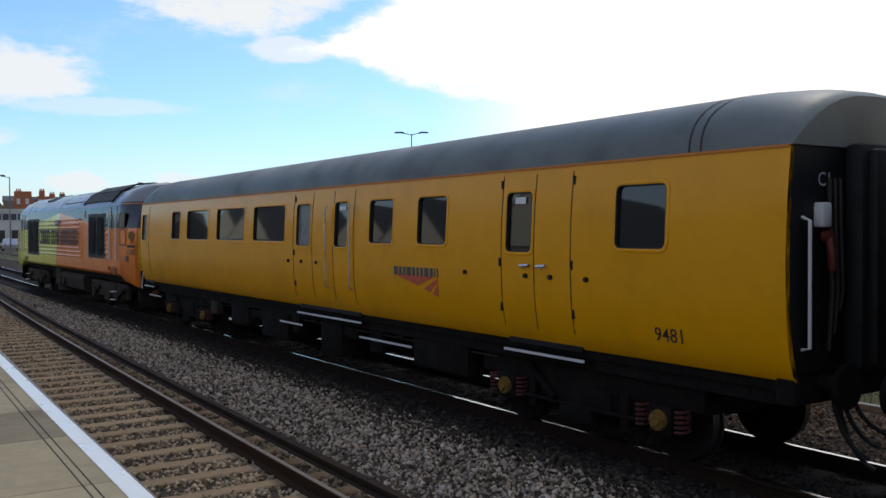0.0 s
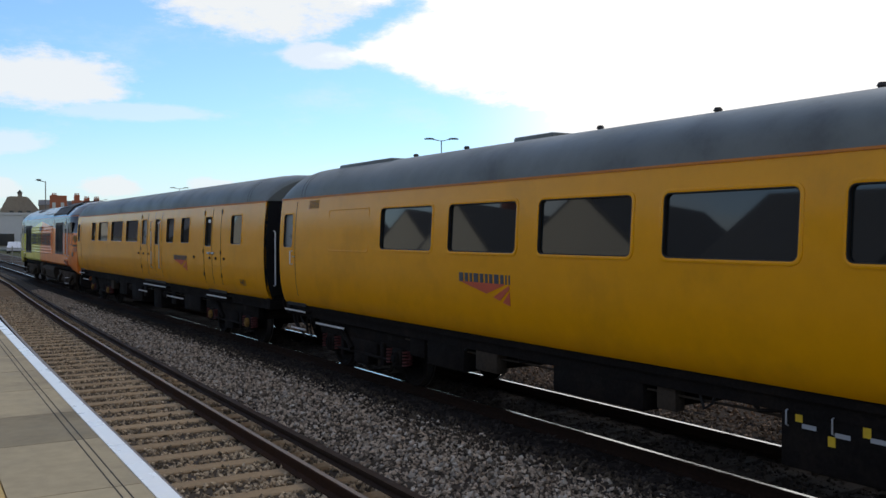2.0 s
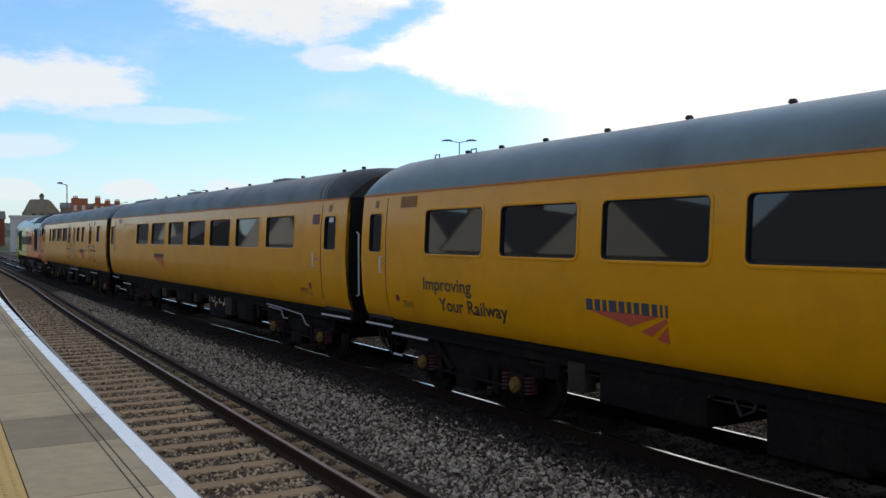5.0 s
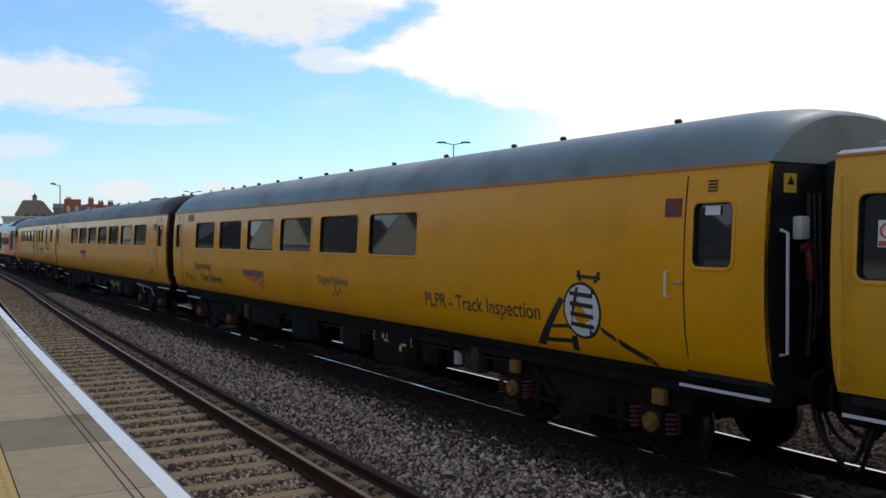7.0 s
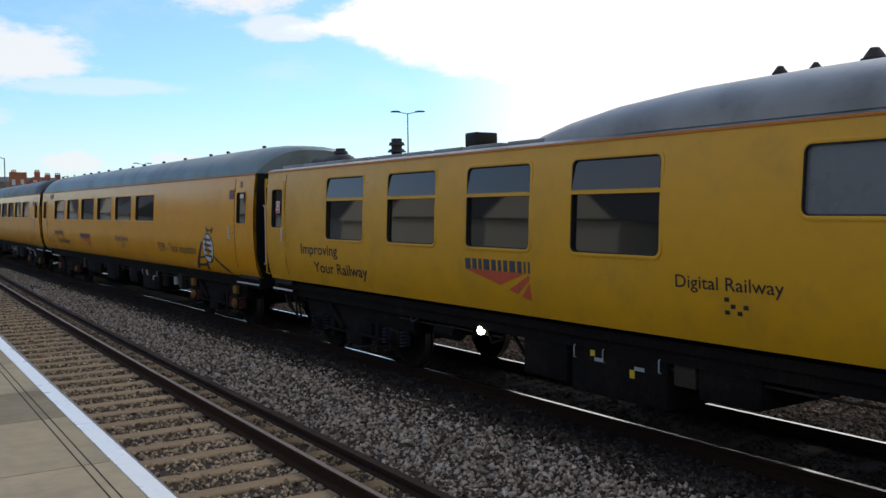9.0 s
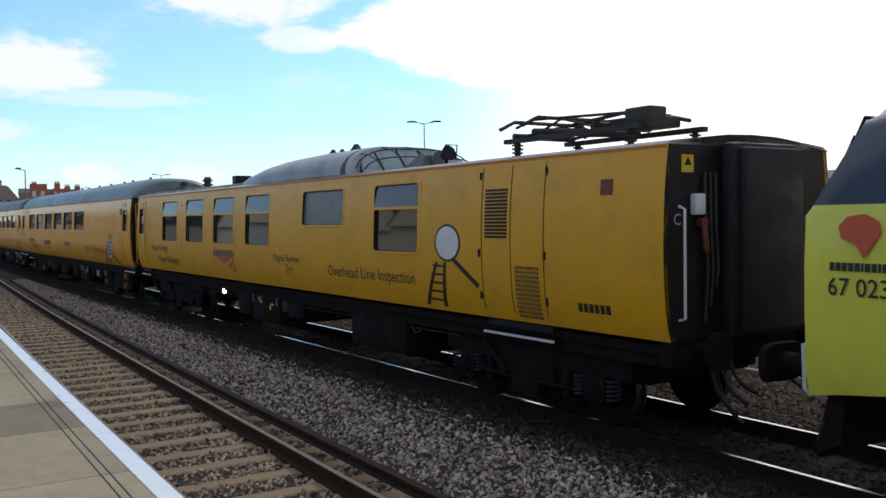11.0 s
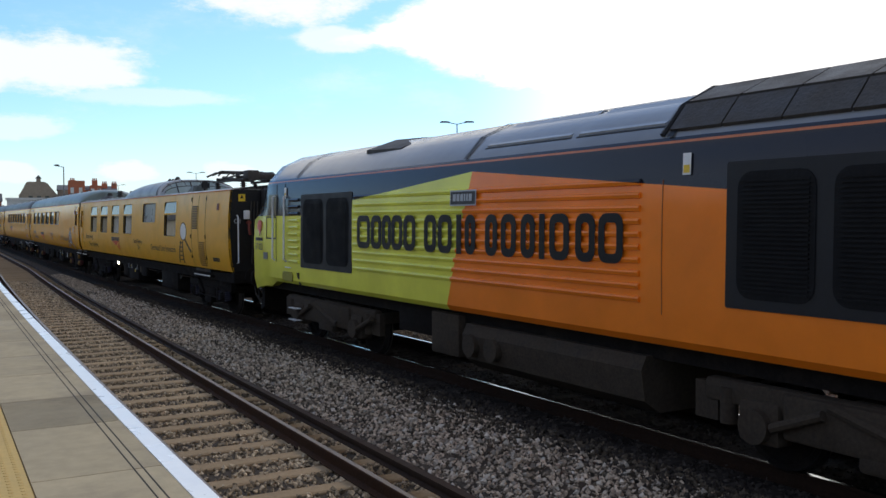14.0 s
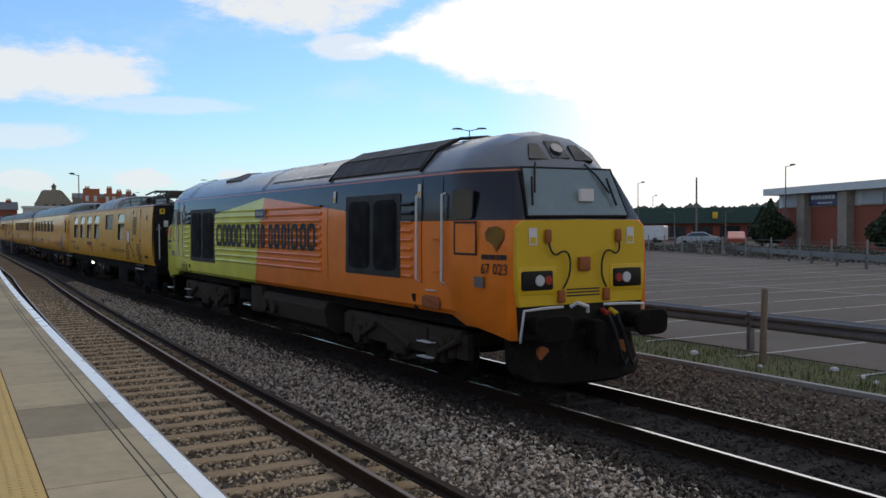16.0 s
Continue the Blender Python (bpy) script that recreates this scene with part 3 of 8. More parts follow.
def build_stones():
    def spread(line, lo, hi, s0, s1, z, crown=0.0, rise=0.0):
        def place(r, count):
            # more stones towards the camera
            s = s0 + (s1 - s0) * r.uniform(0, 1, count) ** 1.5
            u = r.uniform(0, 1, count)
            out = []
            for a, b in zip(s, u):
                x0 = lo(a) if callable(lo) else line(a, lo)[0].x
                x1 = hi(a) if callable(hi) else line(a, hi)[0].x
                out.append((x0 + (x1 - x0) * b, a, z + rise * b + crown * (1 - abs(2 * b - 1)) + r.uniform(-0.01, 0.015)))
            return np.array(out)
        return place

    near_hi = lambda s: near_line(s, 4.3)[0].x
    far_lo = lambda s: train_line(s, TRACK - 1.5)[0].x
    pebbles("ballast_stones", 38000, "stone", "loose grey and buff ballast stones between the tracks", spread(near_line, near_hi, far_lo, 1.0, 46, -0.185, 0.06), (0.018, 0.038), 1)
    pebbles("ballast_stones", 1800, "stone_pale", "larger pale ballast stones between the tracks", spread(near_line, near_hi, far_lo, 3.5, 36, -0.175, 0.06), (0.028, 0.046), 7)

    def cribs(r, count):
        out = []
        for _ in range(count):
            k = int(66 * r.uniform(0, 1) ** 1.3) - 6
            s = 2.9 + 0.66 * k + r.uniform(0.09, 0.57)
            p = near_line(s, r.uniform(1.45, 4.3))[0]
            out.append((p.x, p.y, -0.178 + r.uniform(-0.012, 0.014)))
        return np.array(out)
    pebbles("ballast_stones", 22000, "stone_crib", "grey and brown ballast stones between the platform track's sleepers", cribs, (0.020, 0.040), 2)
    pebbles("ballast_stones", 12000, "stone_dark", "dark ballast stones in the train's track, grime and shade in their colour", spread(train_line, TRACK - 1.4, TRACK + 1.0, 2.0, 26, -0.175, 0.0), (0.022, 0.045), 3)
    # dark fringe beside the rail: staining and shade painted by stone colour
    def dark_fringe(r, count):
        out = []
        while len(out) < count:
            a = 2.0 + 36 * r.uniform() ** 1.4
            d = abs(r.normal(0, 0.42 + 0.22 * math.sin(a * 0.8) + 0.12 * math.sin(a * 2.3)))
            p = train_line(a, TRACK - 1.25 - d)[0]
            if d < 1.5 and p.x > near_line(a, 4.4)[0].x:
                f = min(1.0, d / 1.2)
                out.append((p.x, p.y, -0.178 + 0.05 * f + r.uniform(0.0, 0.018)))
        return np.array(out)
    pebbles("ballast_stones", 4600, "stone_stain_shade", "ballast stones beside the rail, stain and shade in their colour", dark_fringe, (0.022, 0.042), 12)
    pebbles("ballast_stones", 4500, "stone_dark", "dark ballast stones beside the train's track, grime and shade in their colour", spread(train_line, TRACK - 2.0, TRACK - 1.2, 2.0, 36, -0.165, 0.0), (0.024, 0.048), 9)
    pebbles("ballast_stones", 11000, "stone_brown", "brown gravel beside the far track", spread(train_line, TRACK + 0.95, 11.15, 1.0, 24, -0.2, 0.0, 0.215), (0.018, 0.038), 4)


def build_platform():
    bm = bmesh.new()
    along(bm, near_line, 0.0, [(-6.0, -0.42), (EDGE - 0.12, -0.42), (EDGE - 0.12, DECK - 0.14), (EDGE - 0.02, DECK - 0.10), (EDGE - 0.02, DECK - 0.032), (-6.0, DECK - 0.032)], -30, 150)
    deck = tagged(finish("platform", bm, "concrete", 0), "concrete platform with grey paving slabs and a white edge line", "platform", kind="structure")

    def strip(name, lo, hi, z, mat, label, s0=-30, s1=150, low=0.03):
        b = bmesh.new()
        along(b, near_line, 0.0, [(lo, z - low), (hi, z - low), (hi, z), (lo, z)], s0, s1)
        o = part(name, b, mat, deck, label, 0)
        return o
    strip("edge_line", EDGE - 0.125, EDGE, DECK + 0.004, "edge_white", "white painted edge line")
    for lo in (1.17, 1.115):
        strip("groove", lo - 0.009, lo, DECK + 0.0015, "groove", "dark groove", low=0.02)
    # paving slabs across the edge strip
    rnd = random.Random(5)
    s = -6.0
    cuts = [4.62, 5.88, 7.38, 8.58, 10.0, 11.42, 12.9]
    marks = [4.62 - 1.35 * i for i in range(1, 8)][::-1] + cuts + [12.9 + 1.38 * i for i in range(1, 40)]
    for a, b in zip(marks, marks[1:]):
        bm = bmesh.new()
        loft(bm, [[near_line(q, u, w)[0] for u, w in ((0.515, DECK - 0.031), (EDGE - 0.128, DECK - 0.031), (EDGE - 0.128, DECK), (0.515, DECK))] for q in (a + 0.006, b - 0.006)])
        part("paving_slab", bm, "paving_dark" if a == 7.38 else "paving", deck, smooth=0)
    bm = bmesh.new()
    for a in marks:
        loft(bm, [[near_line(q, u, w)[0] for u, w in ((0.515, DECK - 0.03), (EDGE - 0.13, DECK - 0.03), (EDGE - 0.13, DECK - 0.004), (0.515, DECK - 0.004))] for q in (a - 0.006, a + 0.006)])
    part("joint", bm, "joint", deck, smooth=0)
    # buff tactile strip with rows of studs
    strip("tactile_strip", 0.1, 0.505, DECK + 0.001, "tactile", "buff tactile paving")
    bm = bmesh.new()
    for i in range(140):
        for j in range(6):
            p, _ = near_line(4.0 + i * 0.066, 0.13 + j * 0.066, DECK)
            loft(bm, [[(p.x + k * math.cos(q * math.tau / 6), p.y + k * math.sin(q * math.tau / 6), p.z + h) for q in range(6)] for k, h in ((0.018, 0), (0.012, 0.006))])
    tagged(part("stud", bm, "tactile", deck), kind="stuff")
    strip("paving_back", -6.0, 0.095, DECK - 0.001, "paving", "grey paving")


build_ground()
build_beds()
for off, label in ((NEAR_RAIL, "worn running rail of the platform track, rusty sides"), (NEAR_RAIL - GAUGE, "running rail of the platform track under the platform edge")):
    build_rail("rail_near", near_line, off, "worn", label)
for off in (TRACK - GAUGE / 2, TRACK + GAUGE / 2):
    build_rail("rail_far", train_line, off, "shine", "polished running rail under the train, rusty sides with shade in their colour", web="rail_dark")
bm = bmesh.new()
along(bm, near_line, 4.011, THIRD, -30, 190)
tagged(finish("conductor_rail", bm, "conductor", 0), "dark steel conductor rail on insulators beside the platform track", "conductor rail", kind="structure")
build_sleepers("sleeper", near_line, NEAR_RAIL - GAUGE / 2, 2.9 - 0.66 * 27, 120, "sleeper", "sandy concrete sleepers of the platform track", 1)
build_sleepers("dark_sleeper", train_line, TRACK, 0.5 - 0.66 * 20, 60, "sleeper_dark", "dark sleepers of the train's track, grime and shade in their colour", 2)
build_stones()
r = random.Random(8)
bm = bmesh.new()
pts = []
for i in range(40):
    p = train_line(-4 + i * 1.0, TRACK + 1.12 + 0.05 * math.sin(i * 0.7) + r.uniform(-0.02, 0.02))[0]
    pts.append((p.x, p.y, -0.135))
pipe(bm, pts, 0.018)
tagged(finish("lineside_cable", bm, "rubber"), "black cable lying on the gravel beside the far rail", "cable")
build_platform()


# ---- the train: lengthwise x towards its head, y towards the platform, z up from the rails ----
SIDE = [(1.232, 1.095), (1.285, 1.16), (1.335, 1.32), (1.368, 1.52), (1.385, 1.75), (1.392, 2.0), (1.392, 2.2), (1.385, 2.45), (1.37, 2.7), (1.35, 2.92), (1.321, 3.16)]


def girth(z):
    """Half the width of a coach at a height."""
    for (a, za), (b, zb) in zip(SIDE, SIDE[1:]):
        if z <= zb:
            return a + (b - a) * (z - za) / (zb - za)
    return SIDE[-1][0]


def bodyside(bm, x0, x1, holes, sgn, low=1.0):
    """A coach side with real openings, thick, with reveals."""
    zs = sorted({round(z, 3) for _, z in SIDE if z >= low} | {h[k] for h in holes for k in (2, 3)})
    xs = sorted({x0, x1} | {h[k] for h in holes for k in (0, 1)})
    inside = lambda x, z: any(h[0] < x < h[1] and h[2] < z < h[3] for h in holes)
    vo, vi = {}, {}

    def v(d, i, j, inset):
        if (i, j) not in d:
            d[i, j] = bm.verts.new((xs[i], sgn * (girth(zs[j]) - inset), zs[j]))
        return d[i, j]
    solid = {(i, j) for i in range(len(xs) - 1) for j in range(len(zs) - 1) if not inside((xs[i] + xs[i + 1]) / 2, (zs[j] + zs[j + 1]) / 2)}
    for i, j in solid:
        for d, inset in ((vo, 0), (vi, 0.06)):
            bm.faces.new([v(d, a, b, inset) for a, b in ((i, j), (i + 1, j), (i + 1, j + 1), (i, j + 1))])
        for (di, dj), (a, b) in (((-1, 0), ((i, j), (i, j + 1))), ((1, 0), ((i + 1, j), (i + 1, j + 1))), ((0, -1), ((i, j), (i + 1, j))), ((0, 1), ((i, j + 1), (i + 1, j + 1)))):
            if (i + di, j + dj) not in solid:
                bm.faces.new((v(vo, *a, 0), v(vo, *b, 0), v(vi, *b, 0.06), v(vi, *a, 0.06)))


def rounded(x0, x1, z0, z1, r, n=4):
    out = []
    for cx, cz, a in ((x1 - r, z1 - r, 0), (x0 + r, z1 - r, 90), (x0 + r, z0 + r, 180), (x1 - r, z0 + r, 270)):
        out += [(cx + r * math.cos(radians(a + 90 * i / n)), cz + r * math.sin(radians(a + 90 * i / n))) for i in range(n + 1)]
    return out


def window_ring(bm, x0, x1, z0, z1, r, wide, proud, back, y=girth, sgn=1):
    """A moulded frame round a window: rounded inside and outside."""
    ins, out = rounded(x0, x1, z0, z1, r), rounded(x0 - wide, x1 + wide, z0 - wide, z1 + wide, r + wide)
    rings = [[(x, sgn * (y(z) + d), z) for x, z in pts] for pts, d in ((out, 0.001), (out, proud * 0.6), (rounded(x0 - wide * 0.5, x1 + wide * 0.5, z0 - wide * 0.5, z1 + wide * 0.5, r + wide * 0.5), proud), (ins, proud * 0.5), (ins, -back))]
    loft(bm, rings, caps=False)


def pane_mesh(bm, x0, x1, z0, z1, depth, y=girth, sgn=1):
    a = [bm.verts.new((x, sgn * (y(z) - depth), z)) for x, z in ((x0, z0), (x1, z0), (x1, z1), (x0, z1))]
    b = [bm.verts.new((x, sgn * (y(z) - depth - 0.008), z)) for x, z in ((x0, z0), (x1, z0), (x1, z1), (x0, z1))]
    bm.faces.new(a), bm.faces.new(b[::-1])
    for i in range(4):
        bm.faces.new((a[i], a[(i + 1) % 4], b[(i + 1) % 4], b[i]))


def window(coach, x0, x1, z0, z1, body="yellow", blind=False, r=0.07, name="window"):
    bm = bmesh.new()
    pane_mesh(bm, x0 - 0.03, x1 + 0.03, z0 - 0.03, z1 + 0.03, 0.03)
    w = part(name, bm, "frost" if blind else "glass", coach, "tinted glass pane", 0)
    bm = bmesh.new()
    window_ring(bm, x0, x1, z0, z1, r, 0.042, 0.012, 0.028)
    part("window_frame", bm, body, w)
    bm = bmesh.new()
    window_ring(bm, x0 + 0.012, x1 - 0.012, z0 + 0.012, z1 - 0.012, r - 0.012, 0.014, 0.004, 0.028)
    part("rubber_seal", bm, "rubber", w)
    return w


def on_side(bm, y=girth, lift=0.004):
    """Lays flat work drawn at y = 0 on to the curved side."""
    for v in bm.verts:
        v.co.y += y(v.co.z) + lift


def slab(bm, pts, thick=0.003):
    """A thin flat shape in the plane of the side."""
    a = [bm.verts.new((x, thick, z)) for x, z in pts]
    b = [bm.verts.new((x, -0.002, z)) for x, z in pts]
    bm.faces.new(a), bm.faces.new(b[::-1])
    for i in range(len(pts)):
        bm.faces.new((a[i], a[(i + 1) % len(pts)], b[(i + 1) % len(pts)], b[i]))


def slices(q, n=8):
    """A four-cornered shape cut across its length, so that it follows the curved side."""
    mixed = lambda a, b, k: (a[0] + (b[0] - a[0]) * k, a[1] + (b[1] - a[1]) * k)
    return [[mixed(q[0], q[3], i / n), mixed(q[1], q[2], i / n), mixed(q[1], q[2], (i + 1) / n), mixed(q[0], q[3], (i + 1) / n)] for i in range(n)]


def decal(name, coach, shapes, mat, label="", y=girth, lift=0.003):
    bm = bmesh.new()
    for pts in shapes:
        slab(bm, pts)
    bmesh.ops.remove_doubles(bm, verts=bm.verts, dist=0.0003)
    on_side(bm, y, lift)
    return part(name, bm, mat, coach, label, 0)


def rect(x0, x1, z0, z1):
    return [(x0, z0), (x1, z0), (x1, z1), (x0, z1)]


def lettering(coach, words, x0, x1, z0, mat="ink", label="", y=girth, slope=0.0, height=None, thicken=0.004):
    """Built-in font, from x0 (towards the head) to x1, standing on z0."""
    cu = bpy.data.curves.new("lettering", "FONT")
    cu.body, cu.size, cu.offset = words, 1.0, thicken
    cu.resolution_u = 3
    ob = bpy.data.objects.new("lettering", cu)
    scene.collection.objects.link(ob)
    dg = bpy.context.evaluated_depsgraph_get()
    me = bpy.data.meshes.new_from_object(ob.evaluated_get(dg))
    bpy.data.objects.remove(ob)
    co = np.array([v.co[:] for v in me.vertices])
    lo, hi = co[:, 0].min(), co[:, 0].max()
    k = (x0 - x1) / (hi - lo)
    kz = k if height is None else height / 0.73
    for v in me.vertices:
        x, z = v.co.x, v.co.y
        z = z0 + z * kz + slope * (x - lo) * k
        v.co = (x0 - (x - lo) * k, y(z) + 0.004, z)
    me.materials.clear()
    me.materials.append(M[mat])
    o = new("lettering", me)
    o.parent = coach
    return tagged(o, label or "lettering reading " + words)


def word_bars(x0, x1, z0, h, widths, gap=0.16):
    """Upright bars standing for a brand's letters."""
    total = sum(widths) + gap * (len(widths) - 1)
    k, out, x = (x0 - x1) / total, [], x0
    for w in widths:
        out.append(rect(x - w * k, x, z0, z0 + h))
        x -= (w + gap) * k
    return out


def emblem(coach, x0, x1, z0, z1):
    """Two-tone emblem: a row of blue-grey bars over a red tapering track."""
    w, h = x0 - x1, z1 - z0
    for q in word_bars(x0, x1, z1 - 0.13 * w, 0.105 * w, [1, .8, .6, 1.1, .8, .6, .7, 1, .7, .3, .3], 0.42):
        decal("emblem_bar", coach, [q], "ink_blue", "blue-grey bars of an emblem")
    P = lambda u, v: (x0 - u * w, z0 + v * h)
    decal("emblem", coach, [[P(0.0, 0.66), P(0.93, 0.66), P(0.55, 0.33)], [P(0.68, 0.24), P(0.98, 0.62), P(0.99, 0.52), P(0.80, 0.15)], [P(0.86, 0.10), P(0.99, 0.44), P(0.99, 0.02)]], "logo_red", "red tapering emblem")


def wheel_profile(bm, y, sgn, r=0.46):
    rings = []
    for rad, w in ((0.07, 0.09), (0.16, 0.09), (0.18, 0.03), (r - 0.09, 0.02), (r - 0.06, 0.065), (r, 0.065), (r, -0.04), (r + 0.03, -0.05), (r + 0.03, -0.075), (r - 0.06, -0.075), (r - 0.09, -0.03), (0.16, -0.03), (0.07, -0.07)):
        rings.append([(rad * math.cos(i * math.tau / 28), y + sgn * w, rad * math.sin(i * math.tau / 28)) for i in range(28)])
    loft(bm, rings, caps=False)


def wheelset_mesh(bm):
    for sgn in (1, -1):
        wheel_profile(bm, sgn * 0.755, sgn)
        for i in range(3):
            a = i * math.tau / 3
            tube(bm, (0.28 * math.cos(a), sgn * 0.80, 0.28 * math.sin(a)), (0.28 * math.cos(a), sgn * 0.812, 0.28 * math.sin(a)), 0.035)
    tube(bm, (0, -1.0, 0), (0, 1.0, 0), 0.075, 10)
    bmesh.ops.recalc_face_normals(bm, faces=bm.faces)
    bm.faces.ensure_lookup_table()
    for f in bm.faces:
        c = f.calc_center_median()
        if math.hypot(c.x, c.z) > 0.455 and abs(f.normal.y) < 0.5:
            f.material_index = 1


SHARED = {}
WHEELS = []


def shared(key, parent, name, mat, build, m=None, label="", smooth=35):
    """A part on a mesh that alike parts share."""
    if key not in SHARED:
        SHARED[key] = part(name, made(build), mat, parent, label, smooth)
        if m is not None:
            SHARED[key].matrix_basis = m
        return SHARED[key]
    return tagged(like(SHARED[key], name, parent, m), label)


def bogie_frame_mesh(bm):
    for s in (1, -1):
        y = s * 1.0
        box(bm, -1.85, 1.85, y - 0.07, y + 0.07, 0.60, 0.84, 0.02)
        box(bm, -1.0, 1.0, y - 0.05, y + 0.03, 0.34, 0.62, 0.02)
        box(bm, -0.55, 0.55, y - 0.09, y + 0.09, 0.36, 0.64, 0.03)
        box(bm, -0.28, 0.28, y + s * 0.02 - 0.10, y + s * 0.02 + 0.10, 0.22, 0.42, 0.02)
        for x in (-1.3, 1.3):
            box(bm, x - 0.40, x + 0.40, y - 0.08, y + 0.08, 0.70, 0.86, 0.04)
            box(bm, x - 0.16, x + 0.16, y - 0.10, y + 0.12, 0.30, 0.62, 0.03)
        for x in (-0.78, 0.78):
            box(bm, x - 0.06, x + 0.06, y - 0.11, y + 0.11, 0.28, 0.66, 0.015)
        tube(bm, (-1.1, y + s * 0.1, 0.40), (1.1, y + s * 0.1, 0.40), 0.025)
        tube(bm, (0.35, y + s * 0.12, 0.45), (0.85, y + s * 0.12, 0.80), 0.045)
    box(bm, -0.25, 0.25, -1.0, 1.0, 0.5, 0.86, 0.02)
    for x in (-1.72, 1.72, -0.7, 0.7):
        box(bm, x - 0.06, x + 0.06, -1.0, 1.0, 0.56, 0.74)


def coil_mesh(bm):
    n, turns, r = 40, 5, 0.075
    pts = [(r * math.cos(i / n * turns * math.tau), r * math.sin(i / n * turns * math.tau), i / n * 0.26) for i in range(n + 1)]
    pipe(bm, pts, 0.018, 5)


def axle_cap_mesh(bm):
    tube(bm, (0, 0, 0), (0, 0.05, 0), 0.115, 16, 0.105)
    tube(bm, (0, 0.05, 0), (0, 0.075, 0), 0.06, 12, 0.05)
    for i in range(6):
        a = i * math.tau / 6
        tube(bm, (0.085 * math.cos(a), 0.045, 0.085 * math.sin(a)), (0.085 * math.cos(a), 0.065, 0.085 * math.sin(a)), 0.014, 6)


def bogie(coach, x, cap="boxcap", axles=1.3, spring="spring"):
    f = shared("bogie", coach, "bogie_frame", "frame_black", bogie_frame_mesh, pose(x, 0, 0), "grimy black steel bogie frame")
    for a in (-axles, axles):
        w = shared("wheelset", coach, "wheelset", ("frame_black", "tread"), wheelset_mesh, pose(x + a, 0, 0.46), "dark wheels on an axle with worn treads")
        WHEELS.append(w)
        c = shared("cap" + cap, f, "axle_cap", cap, axle_cap_mesh, pose(a, 1.11, 0.46), "dirty axle box cap")
        for d in (-0.27, 0.27):
            shared("coil" + spring, f, "coil_spring", spring, coil_mesh, pose(a + d, 1.06, 0.36), "grimy coil spring")
    return f


def handrail(coach, x, z0, z1, y, name="handrail", mat="white", out=0.05):
    bm = bmesh.new()
    pipe(bm, [(x, y, z0), (x, y + out, z0 + 0.02), (x, y + out, z1 - 0.02), (x, y, z1)], 0.014)
    return part(name, bm, mat, coach, {"white": "white", "steel": "steel"}.get(mat, "yellow") + " tubular handrail")


